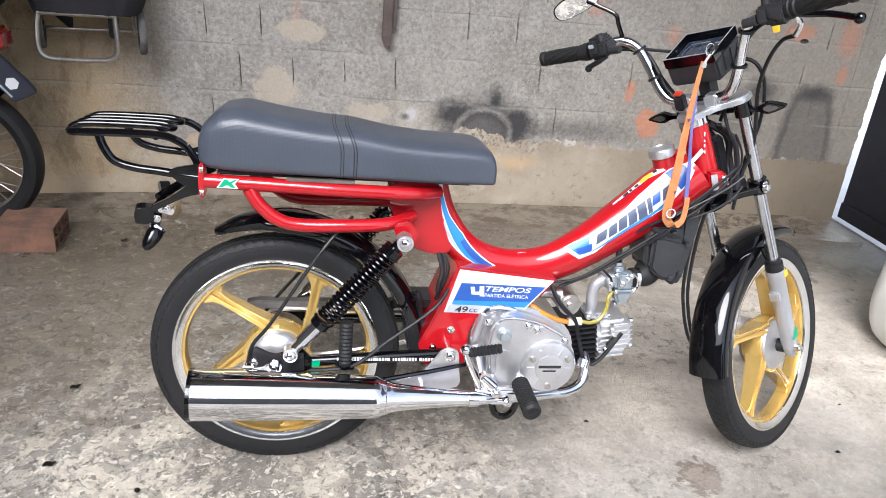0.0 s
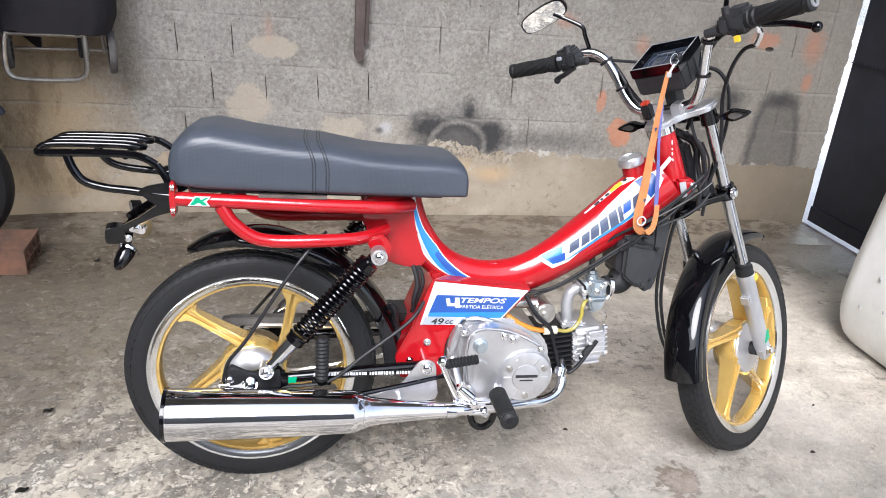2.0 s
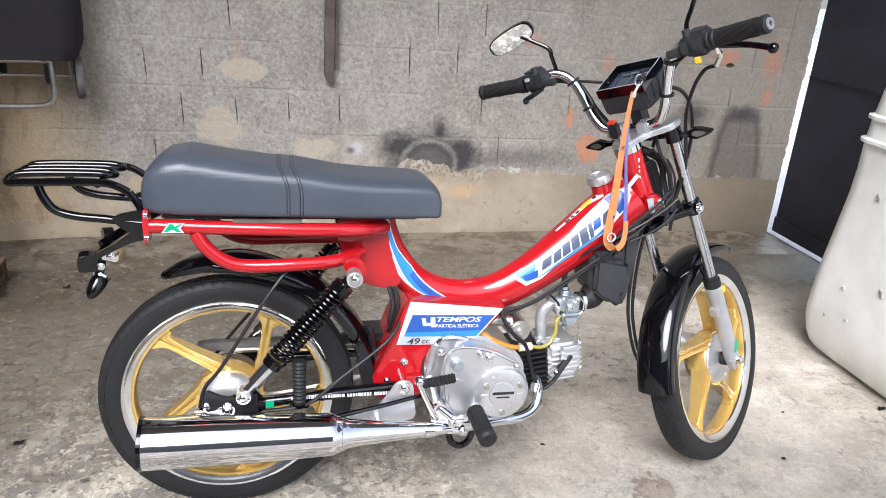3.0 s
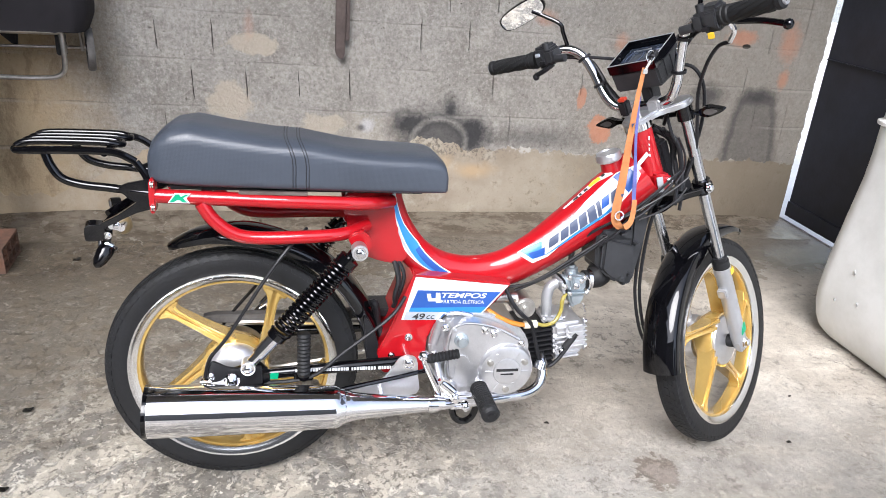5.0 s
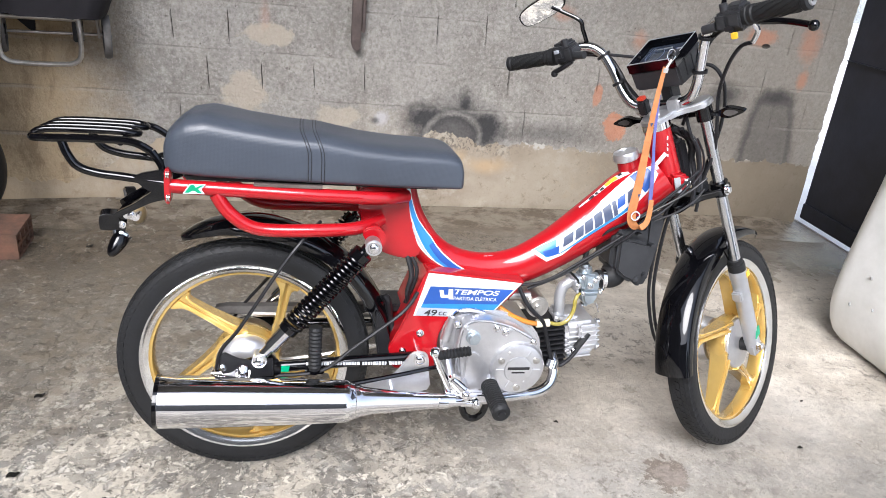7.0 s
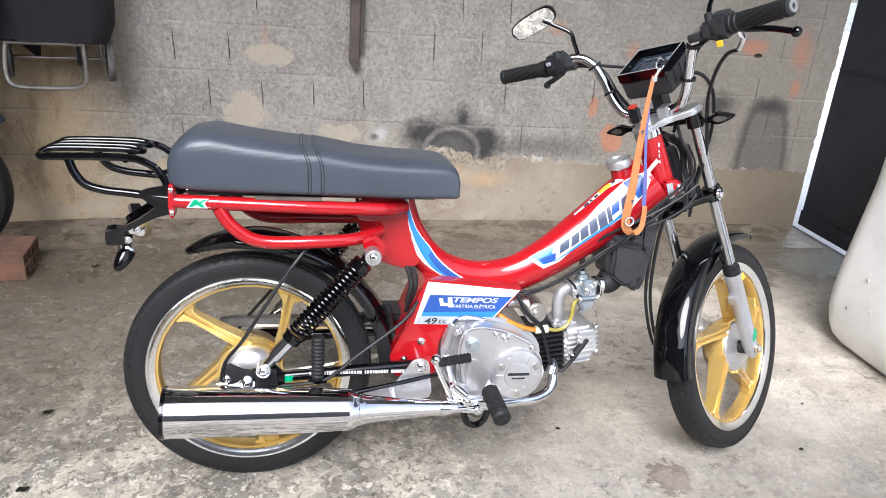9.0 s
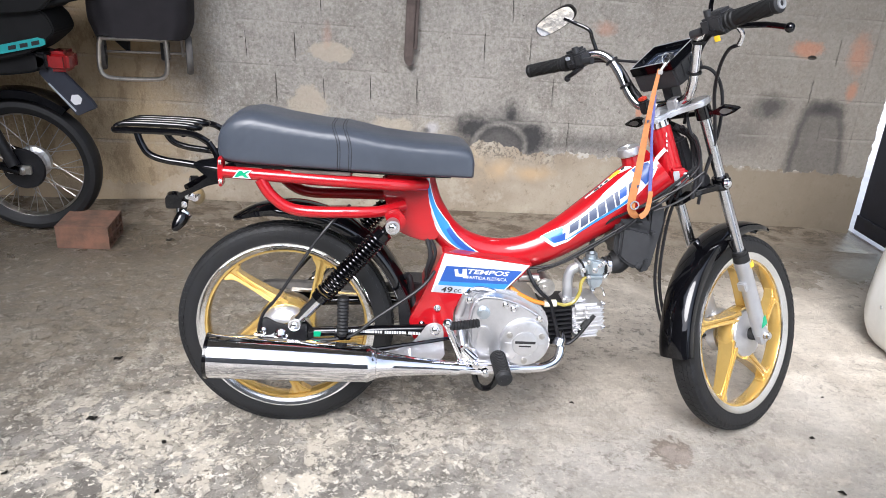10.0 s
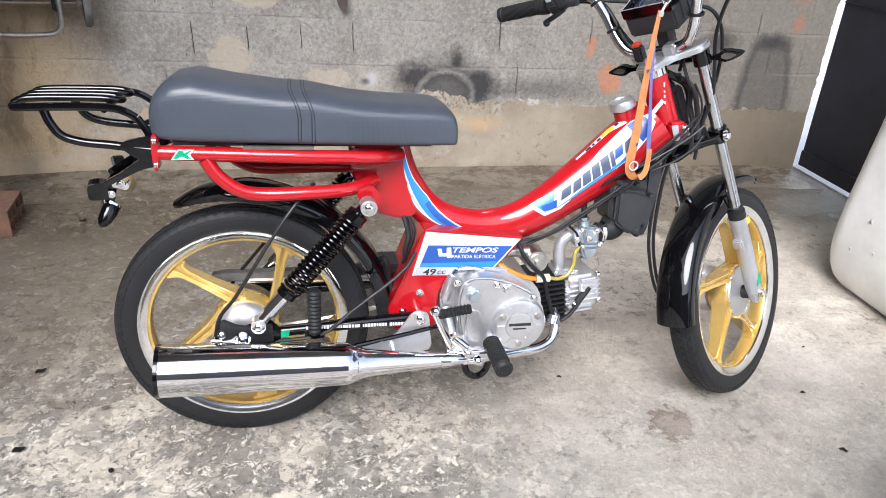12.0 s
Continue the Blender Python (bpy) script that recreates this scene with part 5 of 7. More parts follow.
# engine
case_outline = [(0.425, 0.300), (0.418, 0.345), (0.430, 0.388), (0.460, 0.408), (0.520, 0.413), (0.575, 0.402), (0.625, 0.374), (0.652, 0.335), (0.650, 0.285), (0.622, 0.247), (0.570, 0.230), (0.500, 0.232), (0.450, 0.250)]
engine = part("engine", slab(rounded(case_outline, 3), -0.078, 0.085, 0.008), M["alu"], moped, "cast aluminium horizontal single-cylinder engine")
part("engine_cover", slab(rounded([(0.468, 0.262), (0.452, 0.31), (0.450, 0.36), (0.462, 0.398), (0.50, 0.408), (0.56, 0.394), (0.612, 0.366), (0.644, 0.325), (0.640, 0.275), (0.600, 0.238), (0.54, 0.232)], 4), -0.122, -0.0785, 0.010, 3), M["alu"], engine, "smooth silver clutch cover")
CC = (0.586, 0.2955)
disc = Matrix.Translation((CC[0], 0, CC[1]))
cl = part("clutch_cap", lathe([(0, -0.1375), (0.0285, -0.1375), (0.0305, -0.1368), (0.032, -0.1345), (0.053, -0.1340), (0.0585, -0.132), (0.062, -0.126), (0.063, -0.118), (0, -0.118)], 48, False, disc), M["alu"], engine, "round silver cap with raised spokes")
singly("rib", (moved(box(0.0325, 0.050, -0.1368, -0.134, -0.0016, 0.0016, 0.0007), disc @ Matrix.Rotation(radians(a), 4, "Y")) for a in (0, 60, 120, 180, 240, 300)), M["alu"], engine)
singly("bolt", (bolt((CC[0] + 0.045 * math.cos(radians(a)), -0.1342, CC[1] + 0.045 * math.sin(radians(a))), 0.0052, 0.003) for a in (28, 152, 272)), M["old_steel"], cl)
part("letter_bar", joined(box(CC[0] - 0.025, CC[0] + 0.025, -0.1382, -0.1374, CC[1] + 0.001, CC[1] + 0.0075), box(CC[0] - 0.015, CC[0] + 0.015, -0.1382, -0.1374, CC[1] - 0.0075, CC[1] - 0.004)), M["ink"], cl, smooth=0)
singly("bolt", (bolt((x, -0.1225, z), 0.0055, 0.004) for x, z in ((0.462, 0.392), (0.56, 0.385), (0.478, 0.262), (0.618, 0.262))), M["alu"], engine)
part("oil_cap", lathe([(0, -0.016), (0.011, -0.016), (0.0125, -0.012), (0.0125, -0.007), (0.0155, -0.006), (0.0165, 0)], 18, False, Matrix.Translation((0.480, -0.122, 0.368))), M["zinc"], engine, "round oil filler plug")
part("cover_lip", tube([(0.452, -0.1215, 0.262), (0.449, -0.1215, 0.31), (0.449, -0.1215, 0.36), (0.460, -0.1215, 0.398), (0.50, -0.1215, 0.407), (0.56, -0.1215, 0.394), (0.612, -0.1215, 0.367)], 0.0026, 8), M["alu"], engine)
part("cover_step", slab(rounded([(0.468, 0.245), (0.470, 0.325), (0.492, 0.334), (0.510, 0.305), (0.523, 0.262), (0.50, 0.240)], 3), -0.1275, -0.1215, 0.0025), M["alu"], engine)
part("shift_boss", lathe([(0, -0.020), (0.008, -0.020), (0.009, -0.016), (0.015, -0.016), (0.017, -0.010), (0.018, 0.0)], 20, False, Matrix.Translation((0.459, -0.126, 0.258))), M["chrome"], engine, "bright shaft boss with a nut")
singly("bolt", (bolt((x, -0.1225, z), 0.0062, 0.007) for x, z in ((0.443, 0.398), (0.551, 0.381), (0.531, 0.390), (0.617, 0.356), (0.640, 0.300))), M["chrome"], engine)
part("upper_rib", tube([(0.436, -0.082, 0.392), (0.450, -0.084, 0.411), (0.478, -0.084, 0.416), (0.51, -0.083, 0.408)], 0.005, 8), M["chrome"], engine)
CYL = Matrix.Translation((0.643, 0, 0.322)) @ Matrix.Rotation(radians(-8), 4, "Y")
cylinder = part("cylinder", moved(box(-0.02, 0.078, -0.048, 0.048, -0.052, 0.038, 0.008), CYL), M["plastic"], moped, "black finned cylinder")
singly("fin", (moved(box(0.0, 0.074, -0.064, 0.064, -0.060 + 0.0125 * k, -0.0555 + 0.0125 * k, 0.001), CYL) for k in range(8)), M["plastic"], cylinder)
head = part("cylinder_head", moved(joined(box(0.078, 0.150, -0.0565, 0.0565, -0.049, 0.036, 0.008), box(0.065, 0.115, -0.04, 0.04, 0.030, 0.050, 0.008)), CYL), M["alu"], moped, "finned aluminium cylinder head")
singly("fin", (moved(box(0.079 + 0.008 * (k > 4), 0.138, -0.060, 0.060, -0.052 + 0.0125 * k, -0.0475 + 0.0125 * k, 0.001), CYL) for k in range(7)), M["alu"], head)
part("valve_cover", moved(box(0.105, 0.150, -0.074, -0.060, -0.022, 0.034, 0.006), CYL), M["alu"], head)
singly("fin", (moved(box(0.108, 0.153, -0.0758, 0.055, -0.018 + 0.0115 * k, -0.0145 + 0.0115 * k, 0.0008), CYL) for k in range(5)), M["alu"], head)
singly("bolt", (moved(b, CYL) for b in [bolt((0.150, y, z), 0.006, 0.010, (1, 0, 0)) for y in (-0.056, 0.04) for z in (-0.030, 0.034)] + [bolt((0.095, -0.066, -0.03), 0.006, 0.010)]), M["chrome"], head)
part("spark_lead", tube([(0.759, -0.074, 0.339), (0.738, -0.077, 0.306), (0.722, -0.078, 0.286), (0.704, -0.078, 0.275), (0.684, -0.078, 0.290), (0.666, -0.077, 0.340), (0.650, -0.080, 0.385), (0.622, -0.088, 0.412), (0.600, -0.086, 0.438), (0.585, -0.06, 0.47)], 0.0048, 8), M["plastic"], engine)
part("spark_cap", joined(rod((0.742, -0.072, 0.316), (0.768, -0.068, 0.352), 0.0085), rod((0.752, -0.073, 0.330), (0.762, -0.05, 0.345), 0.007)), M["rubber"], engine)
part("intake_pipe", tube([(0.708, -0.02, 0.366), (0.7035, -0.03, 0.400), (0.7005, -0.03, 0.430), (0.7055, -0.03, 0.4535), (0.7195, -0.03, 0.4635), (0.733, -0.03, 0.466)], 0.0128, 16), M["silver"], engine, "silver curved inlet manifold")
part("intake_flange", joined(slab([(0.690, 0.384), (0.724, 0.380), (0.723, 0.372), (0.689, 0.376)], -0.048, 0.0, 0.002), bolt((0.694, -0.048, 0.380), 0.005, 0.005), bolt((0.719, -0.048, 0.377), 0.005, 0.005)), M["alu"], engine)
carb = part("carburettor", joined(slab([(0.7365, 0.4905), (0.7800, 0.4880), (0.7905, 0.4500), (0.7480, 0.4455)], -0.050, -0.006, 0.006), slab([(0.7470, 0.4880), (0.7690, 0.4868), (0.7740, 0.4560), (0.7540, 0.4540)], -0.058, -0.046, 0.003), rod((0.730, -0.028, 0.467), (0.798, -0.028, 0.4715), 0.0165, 20)), M["zinc"], moped, "small blue-grey cast carburettor with bolts")
part("gasket", slab([(0.7235, 0.4815), (0.7285, 0.4825), (0.7395, 0.4500), (0.7345, 0.4485)], -0.060, 0.004, 0.0015), M["plastic"], carb, "black insulator plate")
part("flange", slab([(0.7165, 0.4800), (0.7225, 0.4812), (0.7335, 0.4485), (0.7275, 0.4470)], -0.062, 0.004, 0.0015), M["silver"], carb)
part("bowl", joined(slab([(0.7415, 0.4480), (0.7905, 0.4500), (0.7915, 0.4450), (0.7425, 0.4430)], -0.054, -0.002, 0.0015), slab([(0.7465, 0.4425), (0.7870, 0.4440), (0.7835, 0.4215), (0.7760, 0.4130), (0.7580, 0.4140), (0.7500, 0.4230)], -0.050, -0.006, 0.006, 3), rod((0.767, -0.028, 0.414), (0.7665, -0.028, 0.405), 0.006, 10)), M["zinc"], carb)
part("top_cap", joined(rod((0.7555, -0.026, 0.486), (0.7540, -0.026, 0.500), 0.0150, 18), rod((0.7540, -0.026, 0.500), (0.7535, -0.025, 0.506), 0.0105, 6)), M["zinc"], carb)
part("cable_boot", tube([(0.7535, -0.025, 0.504), (0.7520, -0.022, 0.520), (0.7535, -0.022, 0.536)], 0.007, 10, 6, radii=[0.008, 0.0065, 0.0055]), M["rubber"], carb)
singly("screw", (bolt(p, r, 0.005) for p, r in (((0.7430, -0.050, 0.4835), 0.0042), ((0.7795, -0.050, 0.4825), 0.0042), ((0.7585, -0.058, 0.4660), 0.0052), ((0.7690, -0.058, 0.4780), 0.0036), ((0.7460, -0.054, 0.4455), 0.0036), ((0.7865, -0.054, 0.4475), 0.0036), ((0.7280, -0.062, 0.4660), 0.0048))), M["chrome"], carb)
part("choke_lever", tube([(0.7800, -0.052, 0.4900), (0.7900, -0.056, 0.4800), (0.7930, -0.056, 0.4600), (0.7880, -0.056, 0.4520)], 0.0026, 6), M["chrome"], carb)
part("overflow_pipe", tube([(0.7840, -0.045, 0.4180), (0.7900, -0.046, 0.4100), (0.7960, -0.044, 0.3960)], 0.0024, 6), M["chrome"], carb)
part("throttle_cable", tube([(0.7535, -0.022, 0.534), (0.762, -0.03, 0.562), (0.785, -0.048, 0.594), (0.82, -0.062, 0.620), (0.86, -0.066, 0.645), (0.93, -0.058, 0.70), (0.975, -0.05, 0.74)], 0.0034, 8), M["plastic"], moped)
part("throttle_cable", tube([(0.800, -0.060, 0.565), (0.825, -0.070, 0.590), (0.855, -0.072, 0.622), (0.90, -0.070, 0.655), (0.955, -0.060, 0.712)], 0.0036, 8), M["plastic"], moped)
part("hose_clamp", lathe([(0.0222, -0.0045), (0.0242, -0.0045), (0.0242, 0.0045), (0.0222, 0.0045)], 24, True, Matrix.Translation((0.7985, -0.028, 0.472)) @ Vector((1, 0, 0.07)).to_track_quat("Y", "Z").to_matrix().to_4x4()), M["chrome"], moped, "bright hose clamp")
part("inlet_boot", tube([(0.786, -0.028, 0.471), (0.805, -0.027, 0.4725), (0.822, -0.022, 0.478), (0.838, -0.012, 0.492)], 0.026, 18, 6, radii=[0.0218, 0.0222, 0.029, 0.032]), M["rubber"], moped, "black rubber inlet boot")
airbox = part("air_filter_box", joined(slab([(0.800, 0.592), (0.888, 0.604), (0.897, 0.545), (0.890, 0.480), (0.872, 0.466), (0.832, 0.480), (0.806, 0.502), (0.800, 0.550)], -0.050, 0.052, 0.012, 3), slab([(0.878, 0.640), (0.914, 0.638), (0.920, 0.60), (0.903, 0.474), (0.892, 0.460), (0.872, 0.462), (0.884, 0.545)], -0.046, 0.05, 0.006)), M["moulded"], moped, "black moulded air filter box")
part("lid", slab([(0.8075, 0.586), (0.880, 0.572), (0.8865, 0.552), (0.880, 0.486), (0.868, 0.474), (0.833, 0.486), (0.8095, 0.506)], -0.066, -0.0505, 0.007, 3), M["moulded"], airbox)
part("upper_step", slab([(0.8035, 0.600), (0.872, 0.603), (0.884, 0.577), (0.812, 0.588)], -0.056, -0.0495, 0.003), M["moulded"], airbox)
singly("clip", (box(x, x + 0.012, -0.070, -0.05, z, z + 0.006, 0.001) for x, z in ((0.883, 0.566), (0.876, 0.494), (0.846, 0.5905))), M["moulded"], airbox)
part("screw", bolt((0.863, -0.0665, 0.487), 0.005, 0.003), M["moulded"], airbox)
part("starter_motor", joined(rod((0.634, -0.075, 0.420), (0.634, 0.03, 0.420), 0.0250, 24), rod((0.634, -0.079, 0.420), (0.634, -0.075, 0.420), 0.019, 24), rod((0.634, -0.085, 0.420), (0.634, -0.079, 0.420), 0.007, 12), rod((0.57, -0.05, 0.437), (0.62, -0.05, 0.437), 0.012)), M["old_steel"], engine, "round silver starter motor")
part("fuel_filter", rod((0.637, -0.072, 0.378), (0.667, -0.072, 0.380), 0.0095, 14), M["cream"], moped, "pale inline fuel filter")
part("fuel_hose", tube([(0.667, -0.072, 0.380), (0.690, -0.070, 0.3755), (0.713, -0.066, 0.3835), (0.726, -0.062, 0.4075), (0.7275, -0.060, 0.432), (0.738, -0.052, 0.446)], 0.0045, 10), M["hose"], moped, "yellow fuel hose")
part("fuel_hose", tube([(0.637, -0.072, 0.378), (0.61, -0.074, 0.384), (0.575, -0.07, 0.398), (0.545, -0.05, 0.415)], 0.0058, 10), M["hose_orange"], moped, "orange fuel hose")
kick = part("kick_starter", joined(tube([(0.432, -0.15, 0.252), (0.420, -0.155, 0.285), (0.402, -0.158, 0.325), (0.392, -0.16, 0.350)], 0.0085, 12), lathe([(0.0, -0.016), (0.014, -0.016), (0.016, -0.01), (0.016, 0.03), (0, 0.03)], 20, False, Matrix.Translation((0.436, -0.14, 0.252))), ball((0.392, -0.16, 0.352), 0.012)), M["chrome"], moped, "chrome kick starter lever")
part("kick_rubber", lathe([(0, 0), (0.009, 0)] + [(0.0115 if k % 2 else 0.0092, 0.003 + 0.0036 * k) for k in range(18)] + [(0.008, 0.07), (0, 0.07)], 14, False, Matrix.Translation((0.398, -0.161, 0.345)) @ Vector((0.067, -0.01, 0.016)).to_track_quat("Y", "Z").to_matrix().to_4x4()), M["rubber"], kick, "ribbed black rubber sleeve")
part("shaft_cover", joined(lathe([(0, -0.012), (0.016, -0.012), (0.02, -0.004), (0.02, 0.03)], 18, False, Matrix.Translation((0.432, -0.09, 0.290))), rod((0.425, -0.095, 0.33), (0.440, -0.13, 0.262), 0.012), rod((0.44, -0.085, 0.40), (0.425, -0.088, 0.345), 0.010)), M["alu"], engine)
peg_turn = Matrix.Translation((0.519, -0.150, 0.268)) @ Vector((0.018, -0.98, -0.08)).to_track_quat("Y", "Z").to_matrix().to_4x4()
peg = part("footrest", lathe([(0, 0), (0.013, 0)] + [(r, 0.003 + 0.0068 * k + d) for k in range(13) for r, d in ((0.0140, 0.0), (0.0192, 0.0012), (0.0192, 0.0040), (0.0140, 0.0052))] + [(0.0190, 0.092), (0.0195, 0.102), (0.014, 0.107), (0, 0.107)], 20, False, peg_turn), M["rubber"], moped, "black ribbed rubber footrest")
part("end_plug", lathe([(0, 0.1074), (0.008, 0.1074), (0.0075, 0.1095), (0, 0.1095)], 14, False, peg_turn), M["plastic"], peg)
part("footrest_bar", joined(rod((0.43, -0.155, 0.247), (0.55, -0.15, 0.243), 0.0085), rod((0.527, -0.155, 0.26), (0.527, 0.15, 0.22), 0.009), box(0.455, 0.515, -0.166, -0.140, 0.236, 0.252, 0.003), rod((0.44, -0.150, 0.252), (0.47, -0.145, 0.262), 0.010)), M["chrome"], moped)
part("footrest_clamp", joined(box(0.454, 0.497, -0.172, -0.140, 0.227, 0.236, 0.002), box(0.456, 0.474, -0.170, -0.142, 0.2365, 0.262, 0.003), rod((0.436, -0.150, 0.283), (0.462, -0.156, 0.262), 0.0125, 16), lathe([(0.008, -0.006), (0.0155, -0.006), (0.0155, 0.006), (0.008, 0.006)], 20, True, Matrix.Translation((0.440, -0.153, 0.279))), bolt((0.466, -0.170, 0.252), 0.006), bolt((0.490, -0.172, 0.2315), 0.006)), M["chrome"], moped, "bright footrest clamp with bolts")
part("brake_pedal", tube([(0.470, -0.105, 0.240), (0.474, -0.105, 0.195), (0.485, -0.105, 0.165), (0.506, -0.105, 0.156), (0.525, -0.105, 0.170), (0.532, -0.108, 0.205), (0.530, -0.115, 0.24)], 0.0078, 10), M["black"], moped, "black bent steel stand bar")

# cables along the frame
part("cable", tube([(-0.052, -0.125, 0.300), (-0.04, -0.128, 0.345), (-0.005, -0.128, 0.392), (0.066, -0.115, 0.505), (0.11, -0.1, 0.565), (0.15, -0.06, 0.60)], 0.0038, 8), M["plastic"], moped)
part("cable", tube([(0.065, -0.112, 0.276), (0.16, -0.122, 0.292), (0.23, -0.115, 0.345), (0.325, -0.095, 0.412), (0.36, -0.07, 0.45)], 0.0042, 8), M["plastic"], moped)
part("cable", tube([(0.13, 0.09, 0.53), (0.045, 0.10, 0.42), (-0.01, 0.10, 0.353), (-0.04, 0.10, 0.31)], 0.0038, 8), M["plastic"], moped)
part("brake_rod", tube([(0.0, -0.13, 0.255), (0.15, -0.145, 0.262), (0.30, -0.14, 0.285), (0.42, -0.12, 0.300)], 0.0048, 8), M["black"], moped)
singly("wire", (tube([(0.338, -0.02, 0.522), (0.349, -0.04, 0.48), (0.342, -0.045, 0.44), (0.35, -0.03, 0.40)], 0.006, 8), tube([(0.345, -0.02, 0.522), (0.36, -0.04, 0.49), (0.352, -0.045, 0.45), (0.34, -0.03, 0.41)], 0.004, 8), tube([(0.285, 0.0, 0.40), (0.30, -0.03, 0.42), (0.31, -0.02, 0.37), (0.32, -0.03, 0.33)], 0.008, 8)), M["plastic"], moped)
part("inner_guard", slab(rounded([(0.275, 0.40), (0.30, 0.36), (0.318, 0.28), (0.30, 0.27), (0.282, 0.30)], 3), -0.06, 0.06, 0.003), M["plastic"], moped)
part("battery_tray", box(0.255, 0.345, 0.0, 0.085, 0.372, 0.392, 0.003), M["plastic"], moped)
singly("cable", (tube([(0.56, -0.035, 0.455), (0.65, -0.04, 0.468), (0.74, -0.045, 0.525), (0.84, -0.05, 0.600), (0.90, -0.05, 0.66), (0.97, -0.04, 0.72)], 0.0032, 8), tube([(0.62, -0.03, 0.446), (0.70, -0.04, 0.488), (0.80, -0.045, 0.560), (0.88, -0.05, 0.625), (0.95, -0.045, 0.69)], 0.0036, 8)), M["plastic"], moped)


# thin wires that hang in front of the head tube
singly("wire", (tube(pts, 0.0024, 6) for pts in ([(0.985, -0.072, 0.730), (0.955, -0.074, 0.704), (0.915, -0.076, 0.678), (0.875, -0.072, 0.652), (0.845, -0.066, 0.632)], [(0.985, -0.070, 0.705), (0.962, -0.074, 0.676), (0.925, -0.075, 0.650), (0.880, -0.070, 0.628)], [(0.948, -0.062, 0.815), (0.968, -0.066, 0.780), (0.972, -0.068, 0.745), (0.955, -0.070, 0.715)])), M["plastic"], moped)


# steering
def steer(bm):
    return moved(bm, HEAD)


CLAMP = rounded([(-0.028, -0.020), (-0.022, 0.024), (0.03, 0.04), (0.066, 0.085), (0.105, 0.088), (0.115, 0.06), (0.09, 0.03), (0.078, 0.0), (0.09, -0.03), (0.115, -0.06), (0.105, -0.088), (0.066, -0.085), (0.03, -0.04)], 3)
FLIP = Matrix(((1, 0, 0, 0), (0, 0, 1, 0), (0, 1, 0, 0), (0, 0, 0, 1)))
part("triple_clamp", steer(joined(moved(slab(CLAMP, 0.036, 0.052, 0.004), FLIP), *(box(0.028, 0.062, s * 0.03 - 0.014, s * 0.03 + 0.014, 0.048, 0.075, 0.004) for s in (-1, 1)), rod((0, 0, 0.05), (0, 0, 0.066), 0.013, 6))), M["alu"], moped, "bright cast upper fork clamp")
fork = part("fork", steer(joined(*(rod((0.0902, s * 0.068, -0.40), (0.0902, s * 0.068, 0.036), 0.0135, 18) for s in (-1, 1)))), M["stanchion"], moped, "pair of bright steel fork tubes")
for s in (-1, 1):
    part("fork_leg", steer(joined(lathe([(0.0, 0.0), (0.0165, 0.0), (0.019, 0.02), (0.0195, 0.10), (0.0195, 0.215), (0.0215, 0.22), (0.0215, 0.24), (0.0, 0.24)], 22, False, Matrix.Translation((0.0902, s * 0.068, -0.632)) @ Matrix.Rotation(radians(90), 4, "X")), box(0.070, 0.110, s * 0.072 - 0.011, s * 0.072 + 0.011, -0.640, -0.605, 0.006), box(0.062, 0.078, s * 0.066 - 0.012, s * 0.066 + 0.012, -0.47, -0.445, 0.003))), M["silver"], fork, "silver fork slider")
    part("dust_seal", steer(joined(rod((0.0902, s * 0.068, -0.398), (0.0902, s * 0.068, -0.372), 0.0205, 20), rod((0.0902, s * 0.068, -0.374), (0.0902, s * 0.068, -0.362), 0.0175, 20))), M["rubber"], fork)
    part("upper_sleeve", steer(rod((0.0902, s * 0.068, 0.002), (0.0902, s * 0.068, 0.035), 0.0195, 20)), M["black"], fork)
part("lower_clamp", steer(joined(rod((0.0902, -0.068, -0.185), (0.0902, -0.068, -0.152), 0.0205, 20), rod((0.0902, 0.068, -0.185), (0.0902, 0.068, -0.152), 0.0205, 20), moved(slab(CLAMP, -0.178, -0.160, 0.004), FLIP))), M["black"], moped)
singly("bolt", (steer(bolt((0.078, -0.089, -0.168), 0.009, 0.010)), steer(bolt((0.0902, -0.083, -0.6177), 0.010, 0.012))), M["chrome"], moped)
part("front_axle", steer(rod((0.0902, -0.09, -0.6177), (0.0902, 0.09, -0.6177), 0.006)), M["chrome"], moped)
part("sticker", steer(joined(slab([(0.075, -0.585), (0.092, -0.562), (0.103, -0.562), (0.100, -0.585)], -0.0885, -0.0865))), M["green"], moped)
part("sticker", steer(box(0.088, 0.104, -0.0905, -0.0895, -0.412, -0.397)), M["yellow"], moped, smooth=0)
HB = [(-0.005, 0.349, 0.239), (0.010, 0.25, 0.229), (0.026, 0.195, 0.229), (0.044, 0.158, 0.224), (0.054, 0.128, 0.200), (0.052, 0.108, 0.155), (0.044, 0.092, 0.105), (0.041, 0.072, 0.074), (0.045, 0.042, 0.063), (0.045, 0.0, 0.062)]
LEFT = [(-0.005, 0.349, 0.2275), (0.012, 0.25, 0.2215), (0.026, 0.195, 0.2235)] + HB[3:]
bar = part("handlebar", steer(tube(LEFT + [(x, -y, z) for x, y, z in HB[-2::-1]], 0.0112, 14, 5)), M["chrome"], moped, "high chrome handlebar")
